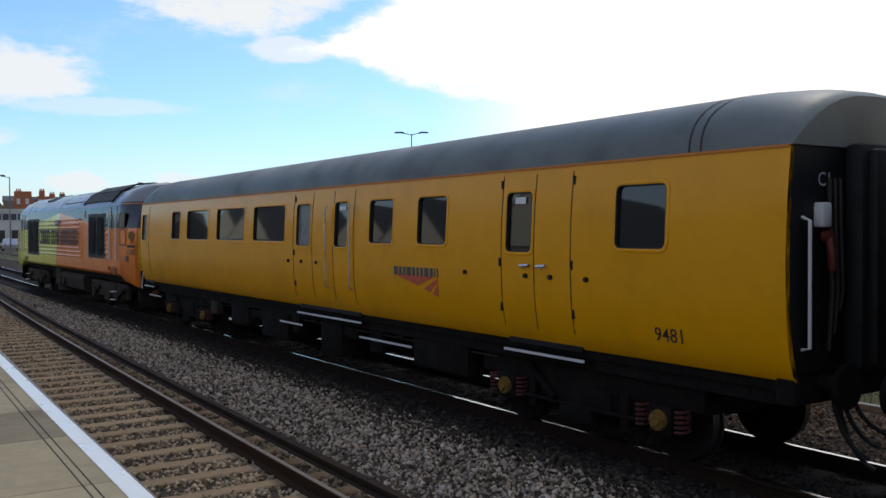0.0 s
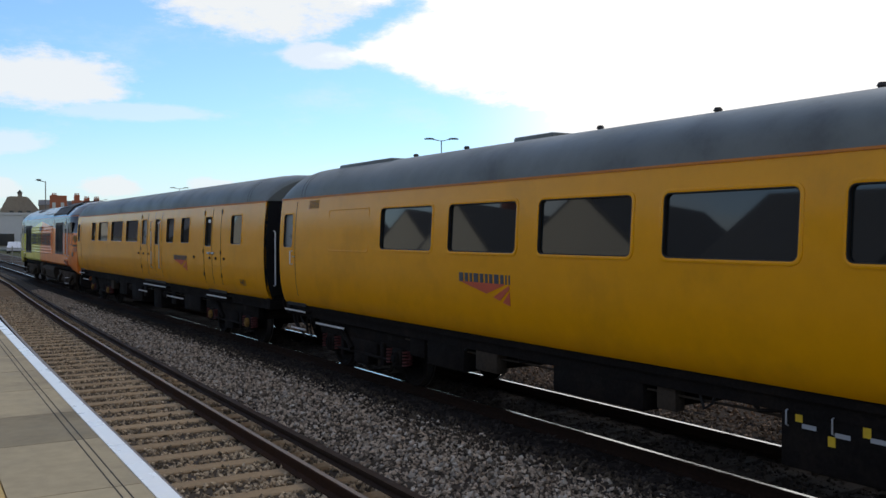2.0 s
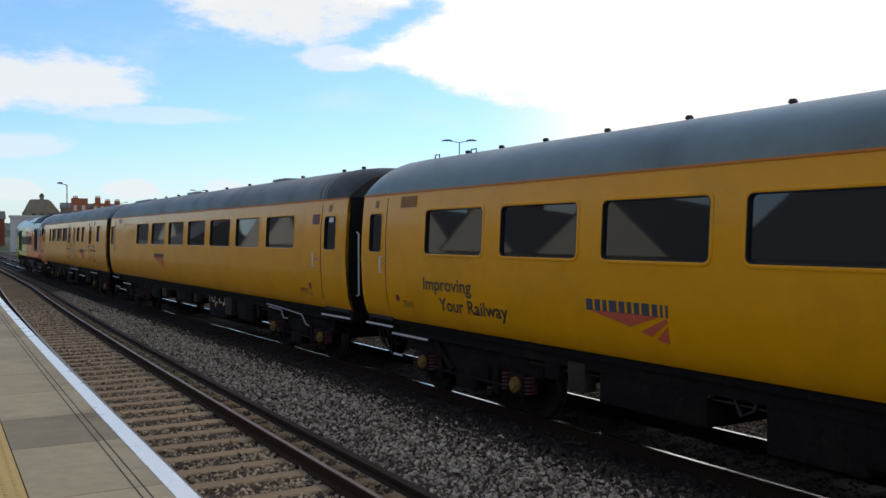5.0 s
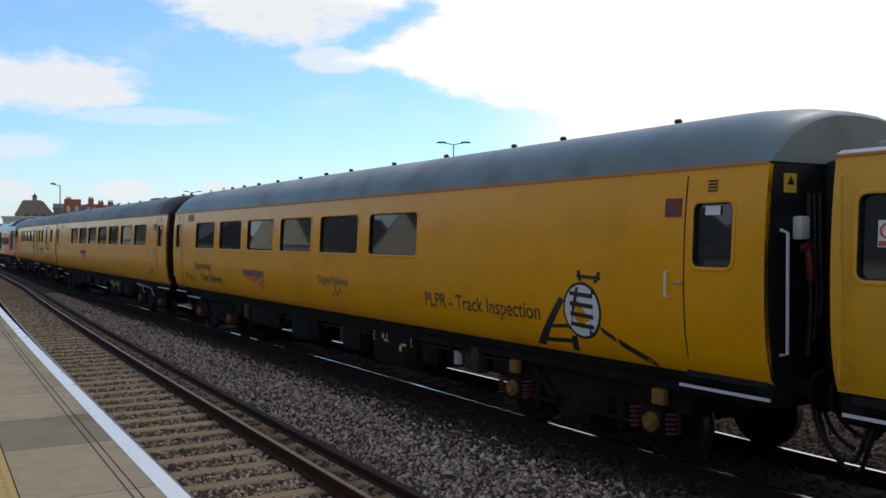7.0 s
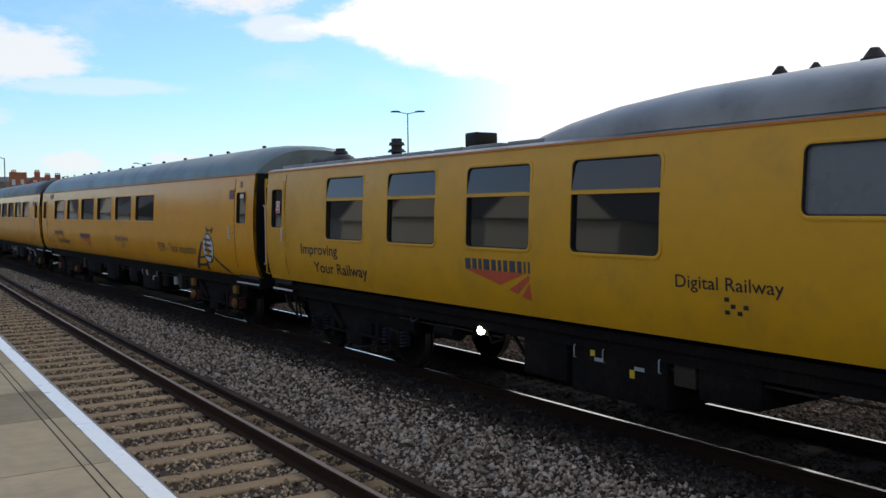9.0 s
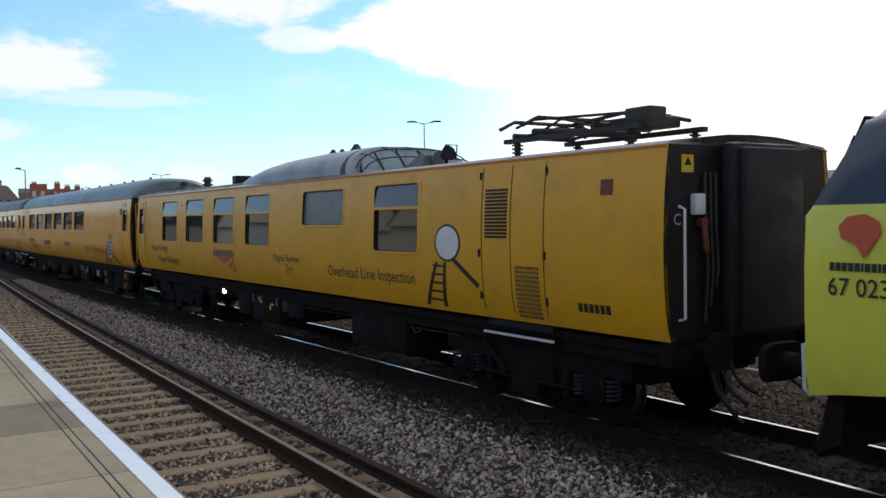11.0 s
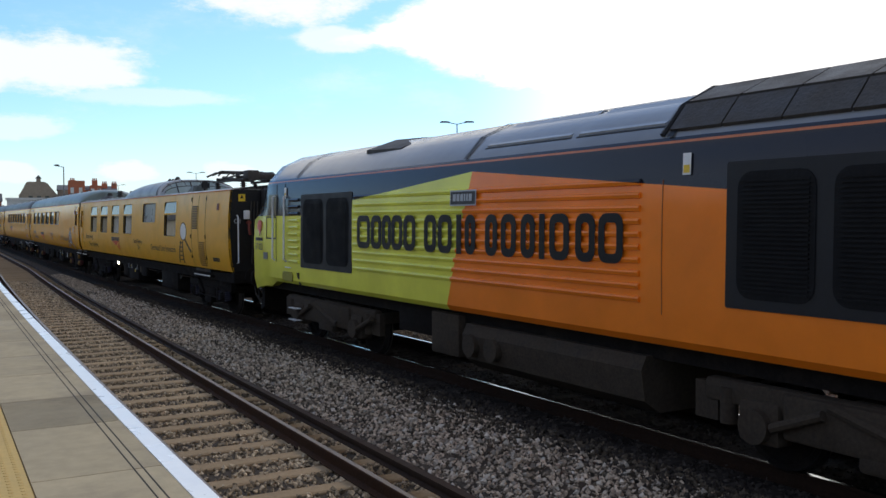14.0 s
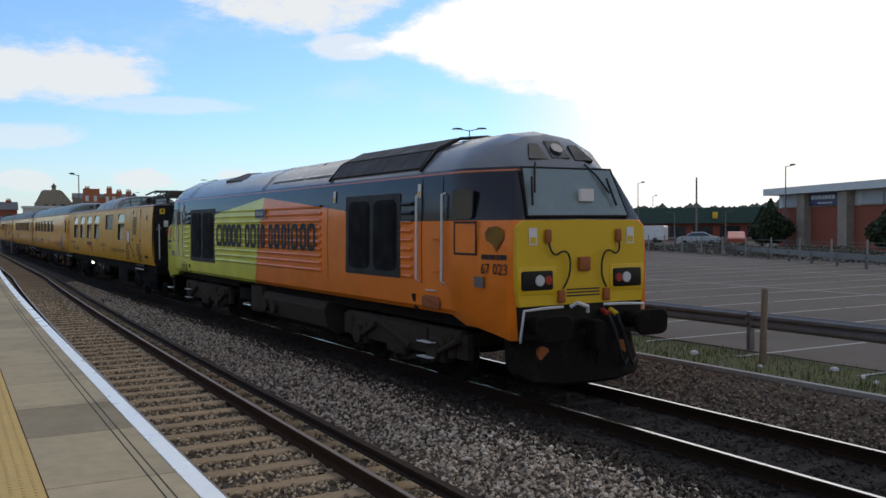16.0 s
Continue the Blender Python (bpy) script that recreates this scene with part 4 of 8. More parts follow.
def ends(coach, L):
    """The black ends: wall, gangway, white rails, buffers, hoses."""
    for s in (1, -1):
        x = s * L / 2
        bm = bmesh.new()
        prof = [(girth(z) * 0.995, z) for _, z in SIDE] + [(1.2, 3.2), (0.8, 3.27), (0.4, 3.31), (0, 3.32)]
        ring = [(y, z) for y, z in prof] + [(-y, z) for y, z in prof[::-1][1:]]
        loft(bm, [[(x - s * d, y, z) for y, z in ring] for d in (0.10, 0.0)])
        part("end_wall", bm, "black", coach, "black end wall")
        bm = bmesh.new()
        box(bm, min(x, x + s * 0.2), max(x, x + s * 0.2), -0.55, 0.55, 1.15, 3.22, 0.06)
        box(bm, min(x + s * 0.2, x + s * 0.3), max(x + s * 0.2, x + s * 0.3), -0.48, 0.48, 1.22, 3.16, 0.03)
        part("gangway", bm, "rubber", coach, "black rubber gangway")
        for y in (1.16, -1.16):
            bm = bmesh.new()
            pipe(bm, [(x, y, 1.38), (x + s * 0.08, y, 1.40), (x + s * 0.08, y, 2.52), (x, y, 2.55)], 0.017)
            part("end_handrail", bm, "white", coach, "white end handrail")
        bm = bmesh.new()
        for y in (0.86, -0.86):
            tube(bm, (x, y, 1.06), (x + s * 0.24, y, 1.06), 0.085, 12)
            tube(bm, (x + s * 0.22, y, 1.06), (x + s * 0.27, y, 1.06), 0.2, 16)
        box(bm, min(x, x - s * 0.2), max(x, x - s * 0.2), -1.25, 1.25, 0.88, 1.2, 0.02)
        part("buffer_beam", bm, "frame_black", coach, "black buffer beam with round buffers")
        for y, dip in ((0.55, 0.35), (0.4, 0.28), (-0.45, 0.33), (0.7, 0.42), (0.62, 0.5)):
            bm = bmesh.new()
            pipe(bm, [(x + s * 0.33 * u, y + 0.05 * math.sin(u * 5), 0.95 - dip * math.sin(u * math.pi / 2) * 1.3) for u in (0, 0.2, 0.4, 0.6, 0.8, 1.0)], 0.022)
            part("hose", bm, "rubber", coach, "black hanging hose")
        # cable loop, jumper and white box on the end wall
        bm = bmesh.new()
        tube(bm, (x + s * 0.03, 0.88, 2.38), (x + s * 0.10, 0.88, 2.38), 0.055, 10)
        pipe(bm, [(x + s * 0.08, 0.88, 2.36), (x + s * 0.12, 0.9, 2.22), (x + s * 0.1, 0.86, 2.08)], 0.035)
        part("jumper_socket", bm, "dark_red", coach, "red jumper cable socket")
        bm = bmesh.new()
        box(bm, min(x, x + s * 0.1), max(x, x + s * 0.1), 0.86, 1.0, 2.46, 2.68, 0.02)
        part("end_lamp_box", bm, "white", coach, "white lamp box")
        for k, (y, low) in enumerate(((0.72, 1.5), (0.80, 1.35), (0.64, 1.7))):
            bm = bmesh.new()
            pipe(bm, [(x + s * 0.03, y, 2.9), (x + s * 0.06, y + 0.03, 2.4), (x + s * 0.05, y - 0.02, 1.9), (x + s * 0.03, y, low)], 0.02)
            part("end_pipe", bm, "mesh_dark", coach, "dark pipe down the end wall")
        if coach.name.split("_")[0] not in ("inspection", "overhead"):
            continue
        bm = bmesh.new()
        box(bm, min(x, x + s * 0.012), max(x, x + s * 0.012), 0.95, 1.12, 2.90, 3.08)
        w = part("warning_plate", bm, "sign_yellow", coach, "yellow warning plate")
        bm = bmesh.new()
        loft(bm, [[(x + s * d, y, z) for y, z in ((1.085, 2.975), (0.985, 2.975), (1.035, 3.06))] for d in (0.0, 0.016)])
        part("warning_triangle", bm, "black", w, "black triangle")


def end_mark(coach, words, x, y, z, size):
    """Pale stencilled characters on a coach's rear end wall."""
    o = lettering(coach, words, y, y - size * 1.15, 0.0, "clad", "pale lettering reading " + words, lambda z: 0.0)
    for v in o.data.vertices:
        v.co = (x - 0.006, v.co.x, z + v.co.z)


def undergear(coach, x0, x1, seed):
    """Small boxes, reservoirs, pipes and hangers slung between the bogies."""
    r = random.Random(seed)
    x = x0
    while x < x1:
        w, kind = r.uniform(0.18, 0.5), r.random()
        bm = bmesh.new()
        if kind < 0.4:
            low = r.uniform(0.48, 0.72)
            box(bm, x, x + w, 0.98, r.uniform(1.08, 1.17), low, 0.93, 0.015)
            part("small_case", bm, r.choice(("frame_black", "bogie_brown")), coach, "small grimy equipment case")
        elif kind < 0.6:
            tube(bm, (x, 1.0, 0.72), (x + w * 1.6, 1.0, 0.72), r.uniform(0.09, 0.14), 12)
            part("air_reservoir", bm, "frame_black", coach, "dark air reservoir")
            w *= 1.6
        else:
            d = r.uniform(0.12, 0.26)
            pipe(bm, [(x, 1.1, 0.94), (x + 0.05, 1.12, 0.94 - d * 0.7), (x + w * 0.6, 1.12, 0.94 - d), (x + w, 1.1, 0.94)], r.uniform(0.014, 0.024))
            part("slung_pipe", bm, r.choice(("rubber", "frame_black")), coach, "dark slung pipe")
        x += w + r.uniform(0.1, 0.45)
    for y, z, k in ((1.14, 0.90, 0.02), (1.08, 0.80, 0.014)):
        bm = bmesh.new()
        pipe(bm, [(x0 - 0.6 + (x1 - x0 + 1.2) * i / 14, y, z - 0.012 * (i % 2)) for i in range(15)], k)
        part("brake_pipe_run", bm, "bogie_brown", coach, "dusty pipe along the underframe")


def roof_shell(bm, x0, x1, zbase=3.12, rise=0.68, half=1.325, reach=0.95):
    """An arched roof whose ends round down."""
    stations = []
    for k in (0, 0.06, 0.16, 0.3, 0.5, 0.75, 1.0):
        g = math.sqrt(max(0.0, 1 - (1 - k) ** 2))
        stations.append((k * reach, g))
    xs = [(x0 + d, g) for d, g in stations] + [(x1 - d, g) for d, g in stations[::-1]]
    rings = []
    for x, g in xs:
        arc = [(half * math.cos(a) ** 0.75 if math.cos(a) > 0 else 0.0, math.sin(a) ** 0.9) for a in [i * math.pi / 2 / 9 for i in range(9)]] + [(0, 1)]
        pts = [(y, zbase + rise * (0.80 + 0.20 * g) * h ** (1 + 1.3 * (1 - g))) for y, h in arc]
        rings.append([(x, y, z) for y, z in pts] + [(x, -y, z) for y, z in pts[::-1][1:]])
    loft(bm, rings)


def vents(coach, xs, kind="roof_vent", mat="roof"):
    for x in xs:
        bm = bmesh.new()
        tube(bm, (0, 0, -0.04), (0, 0, 0.08), 0.04, 10)
        tube(bm, (0, 0, 0.075), (0, 0, 0.11), 0.055, 10, 0.035)
        o = part(kind, bm, "mesh_dark", coach, "small dark roof vent")
        o.matrix_basis = pose(x, 0.12, 3.795)


def step_board(coach, x0, x1, z=0.98, y=1.30, bracket=True):
    bm = bmesh.new()
    box(bm, x0, x1, y - 0.16, y - 0.02, z - 0.03, z, 0.005)
    for x in (x0 + 0.12, x1 - 0.12):
        box(bm, x - 0.02, x + 0.02, y - 0.2, y - 0.12, z - 0.05, z + 0.14)
    b = part("step_board", bm, "frame_black", coach, "dark step board with a white edge")
    bm = bmesh.new()
    box(bm, x0, x1, y - 0.018, y, z - 0.026, z + 0.004)
    part("step_edge", bm, "step", b, "white painted edge")
    # recess above the board: a proud black block, shade put into its colour
    bm = bmesh.new()
    box(bm, x0 + 0.06, x1 - 0.06, girth(1.10) - 0.03, girth(1.10) + 0.022, 1.062, 1.14)
    part("step_recess", bm, "black", coach, "black block standing in for the shaded recess over the step")


def seam(coach, lines, mat="black"):
    """Shut lines of doors: narrow dark strips."""
    for x0, z0, x1, z1 in lines:
        bm = bmesh.new()
        n = 10 if z0 != z1 else 2
        for i in range(n):
            a, b = i / n, (i + 1) / n
            za, zb = z0 + (z1 - z0) * a, z0 + (z1 - z0) * b
            if x0 == x1:
                pts = rect(x0 - 0.006, x0 + 0.006, za, zb)
            else:
                xa, xb = x0 + (x1 - x0) * a, x0 + (x1 - x0) * b
                pts = rect(min(xa, xb), max(xa, xb), z0 - 0.005, z0 + 0.005)
            slab(bm, pts, 0.003)
        bmesh.ops.remove_doubles(bm, verts=bm.verts, dist=0.0005)
        on_side(bm, girth, 0.002)
        part("door_seam", bm, mat, coach, "dark shut line", 0)


def vent_grille(coach, x, z, w=0.12, h=0.13, mat="boxcap"):
    bm = bmesh.new()
    for i in range(4):
        slab(bm, rect(x - w / 2, x + w / 2, z + i * h / 4, z + i * h / 4 + h / 9), 0.008)
    on_side(bm)
    return part("door_grille", bm, "black", coach, "small slatted grille", 0)


def door_gear(coach, x, z=2.0, mat="white"):
    """Grab handle and lock lever."""
    bm = bmesh.new()
    y = girth(z)
    pipe(bm, [(x + 0.07, y, z - 0.13), (x + 0.07, y + 0.05, z - 0.13), (x + 0.07, y + 0.05, z + 0.13), (x + 0.07, y, z + 0.13)], 0.013)
    h = part("door_handle", bm, mat, coach, "white grab handle")
    bm = bmesh.new()
    pipe(bm, [(x - 0.02, y, z + 0.02), (x - 0.02, y + 0.035, z + 0.02), (x - 0.12, y + 0.035, z + 0.02)], 0.011)
    part("door_lever", bm, "steel", coach, "small steel door lever")


def gear_box(coach, x0, x1, z0, z1, y=1.15, mat="frame_black", marks=0):
    bm = bmesh.new()
    box(bm, x0, x1, -y, y, z0, z1, 0.025)
    o = part("underframe_box", bm, mat, coach, "black equipment box under the floor")
    for i in range(marks):
        bm = bmesh.new()
        x = x1 - (i + 0.6) * (x1 - x0) / (marks + 0.4)
        drop = (0.1, 0.26, 0.12, 0.2)[i % 4]
        box(bm, x - 0.035, x + 0.035, y - 0.004, y + 0.005, z1 - drop - 0.09, z1 - drop)
        part("warning_label", bm, "sign_yellow", o, "small yellow warning label")
        bm = bmesh.new()
        box(bm, x - 0.17, x - 0.03, y - 0.004, y + 0.005, z1 - 0.24 - 0.02 * (i % 2), z1 - 0.20 - 0.02 * (i % 2))
        part("data_plate", bm, "clad", o, "small white data plate")
    if marks:
        for x in (x0 + 0.08, x0 + 0.62 * (x1 - x0), x1 - 0.08):
            bm = bmesh.new()
            pipe(bm, [(x, y, z1 - 0.24), (x, y + 0.03, z1 - 0.23), (x, y + 0.03, z1 - 0.1), (x, y, z1 - 0.09)], 0.008)
            part("box_handle", bm, "clad", o, "small steel handle")
    return o


def coach(name, label, L, windows, body="yellow", bog=7.1, low=1.0):
    top = tagged(new(name), label, "railway coach", "vehicles of the train")
    bm = bmesh.new()
    holes = [w[:4] for w in windows]
    bodyside(bm, -L / 2, L / 2, holes, 1, low)
    bodyside(bm, -L / 2, L / 2, [(a, b, c, d) for a, b, c, d in holes], -1, low)
    part("body", bm, body, top, "yellow painted body sides")
    for w in windows:
        window(top, *w[:4], body=body, blind=len(w) > 4 and w[4] == "blind")
    for a, b, c, d in holes:
        bm = bmesh.new()
        pane_mesh(bm, a - 0.03, b + 0.03, c - 0.03, d + 0.03, 0.03, girth, -1)
        part("window", bm, "glass", top, "tinted glass pane", 0)
    bm = bmesh.new()
    box(bm, -L / 2 + 0.05, L / 2 - 0.05, -1.2, 1.2, 1.0, 1.1)
    part("floor", bm, "frame_black", top, "black floor")
    for y in (-1.12, 1.12):
        bm = bmesh.new()
        box(bm, -L / 2 + 0.1, L / 2 - 0.1, y - 0.04, y + 0.04, 0.86, 0.998)
        part("solebar", bm, "frame_black", top, "black solebar")
    # added sheet, no known wall, to keep the coach's inside dark
    bm = bmesh.new()
    box(bm, -L / 2 + 0.2, L / 2 - 0.2, -0.03, 0.03, 1.1, 3.05)
    part("inner_partition", bm, "frame_black", top, "dark sheet added down the middle of the unseen inside")
    # orange gutter line under the roof
    bm = bmesh.new()
    for s in (1, -1):
        box(bm, -L / 2, L / 2, min(s * 1.30, s * 1.338), max(s * 1.30, s * 1.336), 3.16, 3.186)
    part("gutter", bm, "orange_line", top, "thin orange gutter line")
    ends(top, L)
    for x in (bog, -bog):
        bogie(top, x, "boxcap" if name in ("brake_coach", "inspection_coach") or name == "saloon_coach" and x < 0 else "frame_black", 1.3, "spring_blue" if name == "overhead_line_coach" else "spring")
    return top


def second_class(name, label, L, windows, doors, roof, body="yellow", bog=7.1):
    c = coach(name, label, L, windows + doors, body, bog)
    bm = bmesh.new()
    roof_shell(bm, -L / 2 - 0.02, L / 2 + 0.02, zbase=3.184, rise=0.625)
    if name == "saloon_coach":      # the rear dome is black with soot
        for f in bm.faces:
            f.material_index = 1 if f.calc_center_median().x < -L / 2 + 0.9 else 0
    r = part("roof", bm, (roof, "roof_soot"), c, "dull grey arched roof")
    for s in (1, -1) if name != "inspection_coach" else ():
        for d in (0.98, 1.12):
            bm = bmesh.new()
            x = s * (L / 2 - d)
            rings = []
            for dx in (-0.012, 0.012):
                rings.append([(x + dx, 1.327 * math.cos(a) ** 0.75 if a < math.pi / 2 else 0, 3.186 + 0.629 * math.sin(a) ** 0.9) for a in [i * math.pi / 2 / 9 for i in range(9)]] + [(x + dx, 0, 3.815)])
            loft(bm, rings, closed=False)
            part("roof_seam", bm, "mesh_dark", r, "raised roof joint")
    return c


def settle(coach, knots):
    """Moves what sits along a coach from its drawn stations to ones fitted to the camera's view; each knot is (drawn,
    fitted).
    """
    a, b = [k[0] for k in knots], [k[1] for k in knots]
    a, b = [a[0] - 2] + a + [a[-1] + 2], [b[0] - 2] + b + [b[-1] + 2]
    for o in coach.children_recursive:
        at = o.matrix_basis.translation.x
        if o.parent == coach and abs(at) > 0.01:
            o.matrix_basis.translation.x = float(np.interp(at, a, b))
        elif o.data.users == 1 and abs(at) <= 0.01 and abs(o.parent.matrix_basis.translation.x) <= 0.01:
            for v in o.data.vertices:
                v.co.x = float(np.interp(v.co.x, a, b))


def build_brake_coach():
    win = [(a, b, 2.25, 2.91) for a, b in ((6.67, 7.30), (4.66, 6.12), (2.5, 4.1), (0.48, 2.0), (-3.42, -2.71), (-4.84, -4.11), (-8.73, -8.03))]
    doors = [(-0.59, -0.03, 2.18, 2.91, "blind"), (-1.98, -1.52, 2.18, 2.91), (-6.65, -6.16, 2.18, 2.90), (9.52, 9.93, 2.2, 2.87, "blind")]
    c = second_class("brake_coach", "yellow railway brake coach with grey roof and double doors", 20.2, win, doors, "roof")
    seam(c, [(x, 1.1, x, 3.1) for x in (0.1, -0.68, -1.48, -2.2, -6.07, -6.70, -7.34, 9.3)])
    for x in (0.05, -6.05, -7.36):
        for z in (3.0, 2.05, 1.5):
            bm = bmesh.new()
            tube(bm, (x, girth(z), z - 0.05), (x, girth(z), z + 0.05), 0.022)
            part("hinge", bm, "black", c, "dark door hinge")
    for x in (-1.3, -2.15):
        handrail(c, x, 1.5, 2.85, girth(2.0), mat="steel")
    for x in (-0.25, -0.85, -5.3, -6.55, -7.0, -7.6, 0.3):
        bm = bmesh.new()
        tube(bm, (x, girth(1.95) - 0.01, 1.9), (x, girth(1.95) + 0.03, 1.9), 0.03)
        part("door_lock", bm, "black", c, "small dark door lock")
    for x in (-6.55, -6.85):
        bm = bmesh.new()
        pipe(bm, [(x + 0.06, girth(2.02), 2.0), (x + 0.06, girth(2.02) + 0.04, 2.02), (x - 0.1, girth(2.02) + 0.04, 2.03)], 0.02)
        part("door_handle", bm, "steel", c, "steel door handle")
    step_board(c, -2.25, 0.15)
    step_board(c, -7.45, -6.0)
    step_board(c, 9.2, 10.1)
    for x0, x1 in ((9.0, 10.0), (-3.6, -2.0), (0.2, 1.2)):
        bm = bmesh.new()
        box(bm, x0, x1, 1.17, 1.19, 0.70, 0.73)
        part("lower_step", bm, "step", c, "white edged lower step")
    emblem(c, -3.47, -4.65, 1.52, 1.95)
    lettering(c, "9481", -8.56, -8.92, 1.325, label="dark coach number 9481")
    for q in (rect(-6.5, -6.3, 2.76, 2.84), rect(-1.88, -1.65, 2.78, 2.84)):
        decal("door_notice", c, [q], "white", "white door notice", lift=-0.02)
    for a, b, z0 in ((3.9, 2.9, 0.45), (2.2, 0.9, 0.35), (-0.5, -1.3, 0.3), (-3.6, -5.0, 0.45)):
        gear_box(c, b, a, z0, 0.95)
    bm = bmesh.new()
    tube(bm, (-1.7, 0.6, 0.62), (-3.3, 0.6, 0.62), 0.2, 14)
    part("air_tank", bm, "frame_black", c, "black air tank")
    undergear(c, -5.0, 5.0, 34)
    end_mark(c, "C1", -10.1, 0.93, 2.83, 0.15)
    return c


def build_saloon_coach():
    win = [(5.9 - 1.996 * i - 1.555, 5.9 - 1.996 * i, 2.235, 2.895) for i in range(7)]
    doors = [(9.5, 9.95, 2.22, 2.87, "blind"), (-9.72, -9.22, 2.22, 2.85)]
    c = second_class("saloon_coach", "yellow railway saloon coach with grey roof and long windows", 20.3, win, doors, "roof")
    seam(c, [(x, 1.1, x, 3.1) for x in (9.36, -9.12)])
    # plated-over window
    bm = bmesh.new()
    window_ring(bm, 6.33, 7.85, 2.2, 2.9, 0.05, 0.03, 0.008, 0.0)
    part("plated_window", bm, "yellow", c, "yellow plate over a former window")
    bm = bmesh.new()
    for i in range(6):
        slab(bm, rect(8.34, 8.76, 2.965 + i * 0.026, 2.978 + i * 0.026), 0.008)
    on_side(bm)
    part("side_grille", bm, "boxcap", c, "yellow slatted grille", 0)
    vent_grille(c, -9.45, 2.95)
    decal("lamp_square", c, [rect(-9.05, -8.84, 2.71, 2.9)], "dark_red", "dark red square plate", lift=0.008)
    decal("red_disc_plate", c, [[(-8.645 + 0.07 * math.cos(i * 0.5236), 1.5 + 0.07 * math.sin(i * 0.5236)) for i in range(12)]], "dark_red", "dark red disc")
    decal("red_disc_label", c, [rect(-8.72, -8.58, 1.32, 1.38)], "logo_red", "red label")
    lettering(c, "977997", -7.98, -8.48, 1.325, label="dark coach number 977997")
    emblem(c, 3.6, 2.45, 1.55, 1.98)
    door_gear(c, -9.0, 2.02), door_gear(c, 9.42, 2.02)
    decal("door_notice", c, [rect(-9.56, -9.38, 2.74, 2.83)], "white", "white door notice", lift=-0.02)
    step_board(c, -10.12, -9.0), step_board(c, 9.1, 10.1)
    for x0, x1, z in ((7.6, 8.8, 0.8), (9.3, 10.0, 0.62)):
        bm = bmesh.new()
        box(bm, x0, x1, 1.19, 1.21, z - 0.03, z)
        part("lower_step", bm, "step", c, "white edged lower step")
    gear_box(c, 3.85, 4.85, 0.5, 0.98)
    gear_box(c, -2.7, -1.3, 0.36, 0.98, marks=4)
    gear_box(c, 0.4, 1.9, 0.55, 0.95), gear_box(c, -4.6, -3.5, 0.45, 0.95)
    # white brake pipe over the rear bogie
    bm = bmesh.new()
    pipe(bm, [(-5.6, 1.18, 0.95), (-6.3, 1.2, 0.93), (-7.6, 1.2, 0.86), (-7.85, 1.2, 0.68), (-8.05, 1.2, 0.66)], 0.013)
    pipe(bm, [(-5.75, 1.2, 0.9), (-6.5, 1.2, 0.87), (-6.6, 1.2, 0.72), (-6.85, 1.2, 0.72)], 0.012)
    part("brake_pipe", bm, "clad", c, "pale bent brake pipe")
    vents(c, (8.4, 6.9, 5.3, 3.9, 2.2, 0.3, -1.6, -3.4, -5.2, -7.4, -8.5))
    for x0, x1, y0, y1, z0, z1 in ((3.0, 3.9, -0.2, 0.25, 3.76, 3.90), (-4.4, -3.6, -0.2, 0.25, 3.76, 3.90), (6.6, 8.6, 0.3, 0.8, 3.64, 3.79)):
        bm = bmesh.new()
        box(bm, x0, x1, y0, y1, z0, z1, 0.03)
        part("roof_hatch", bm, "roof", c, "raised grey roof hatch")
    undergear(c, -5.0, 5.0, 31)
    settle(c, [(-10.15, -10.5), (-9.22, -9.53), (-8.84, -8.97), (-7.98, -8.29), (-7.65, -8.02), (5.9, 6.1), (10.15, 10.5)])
    return c


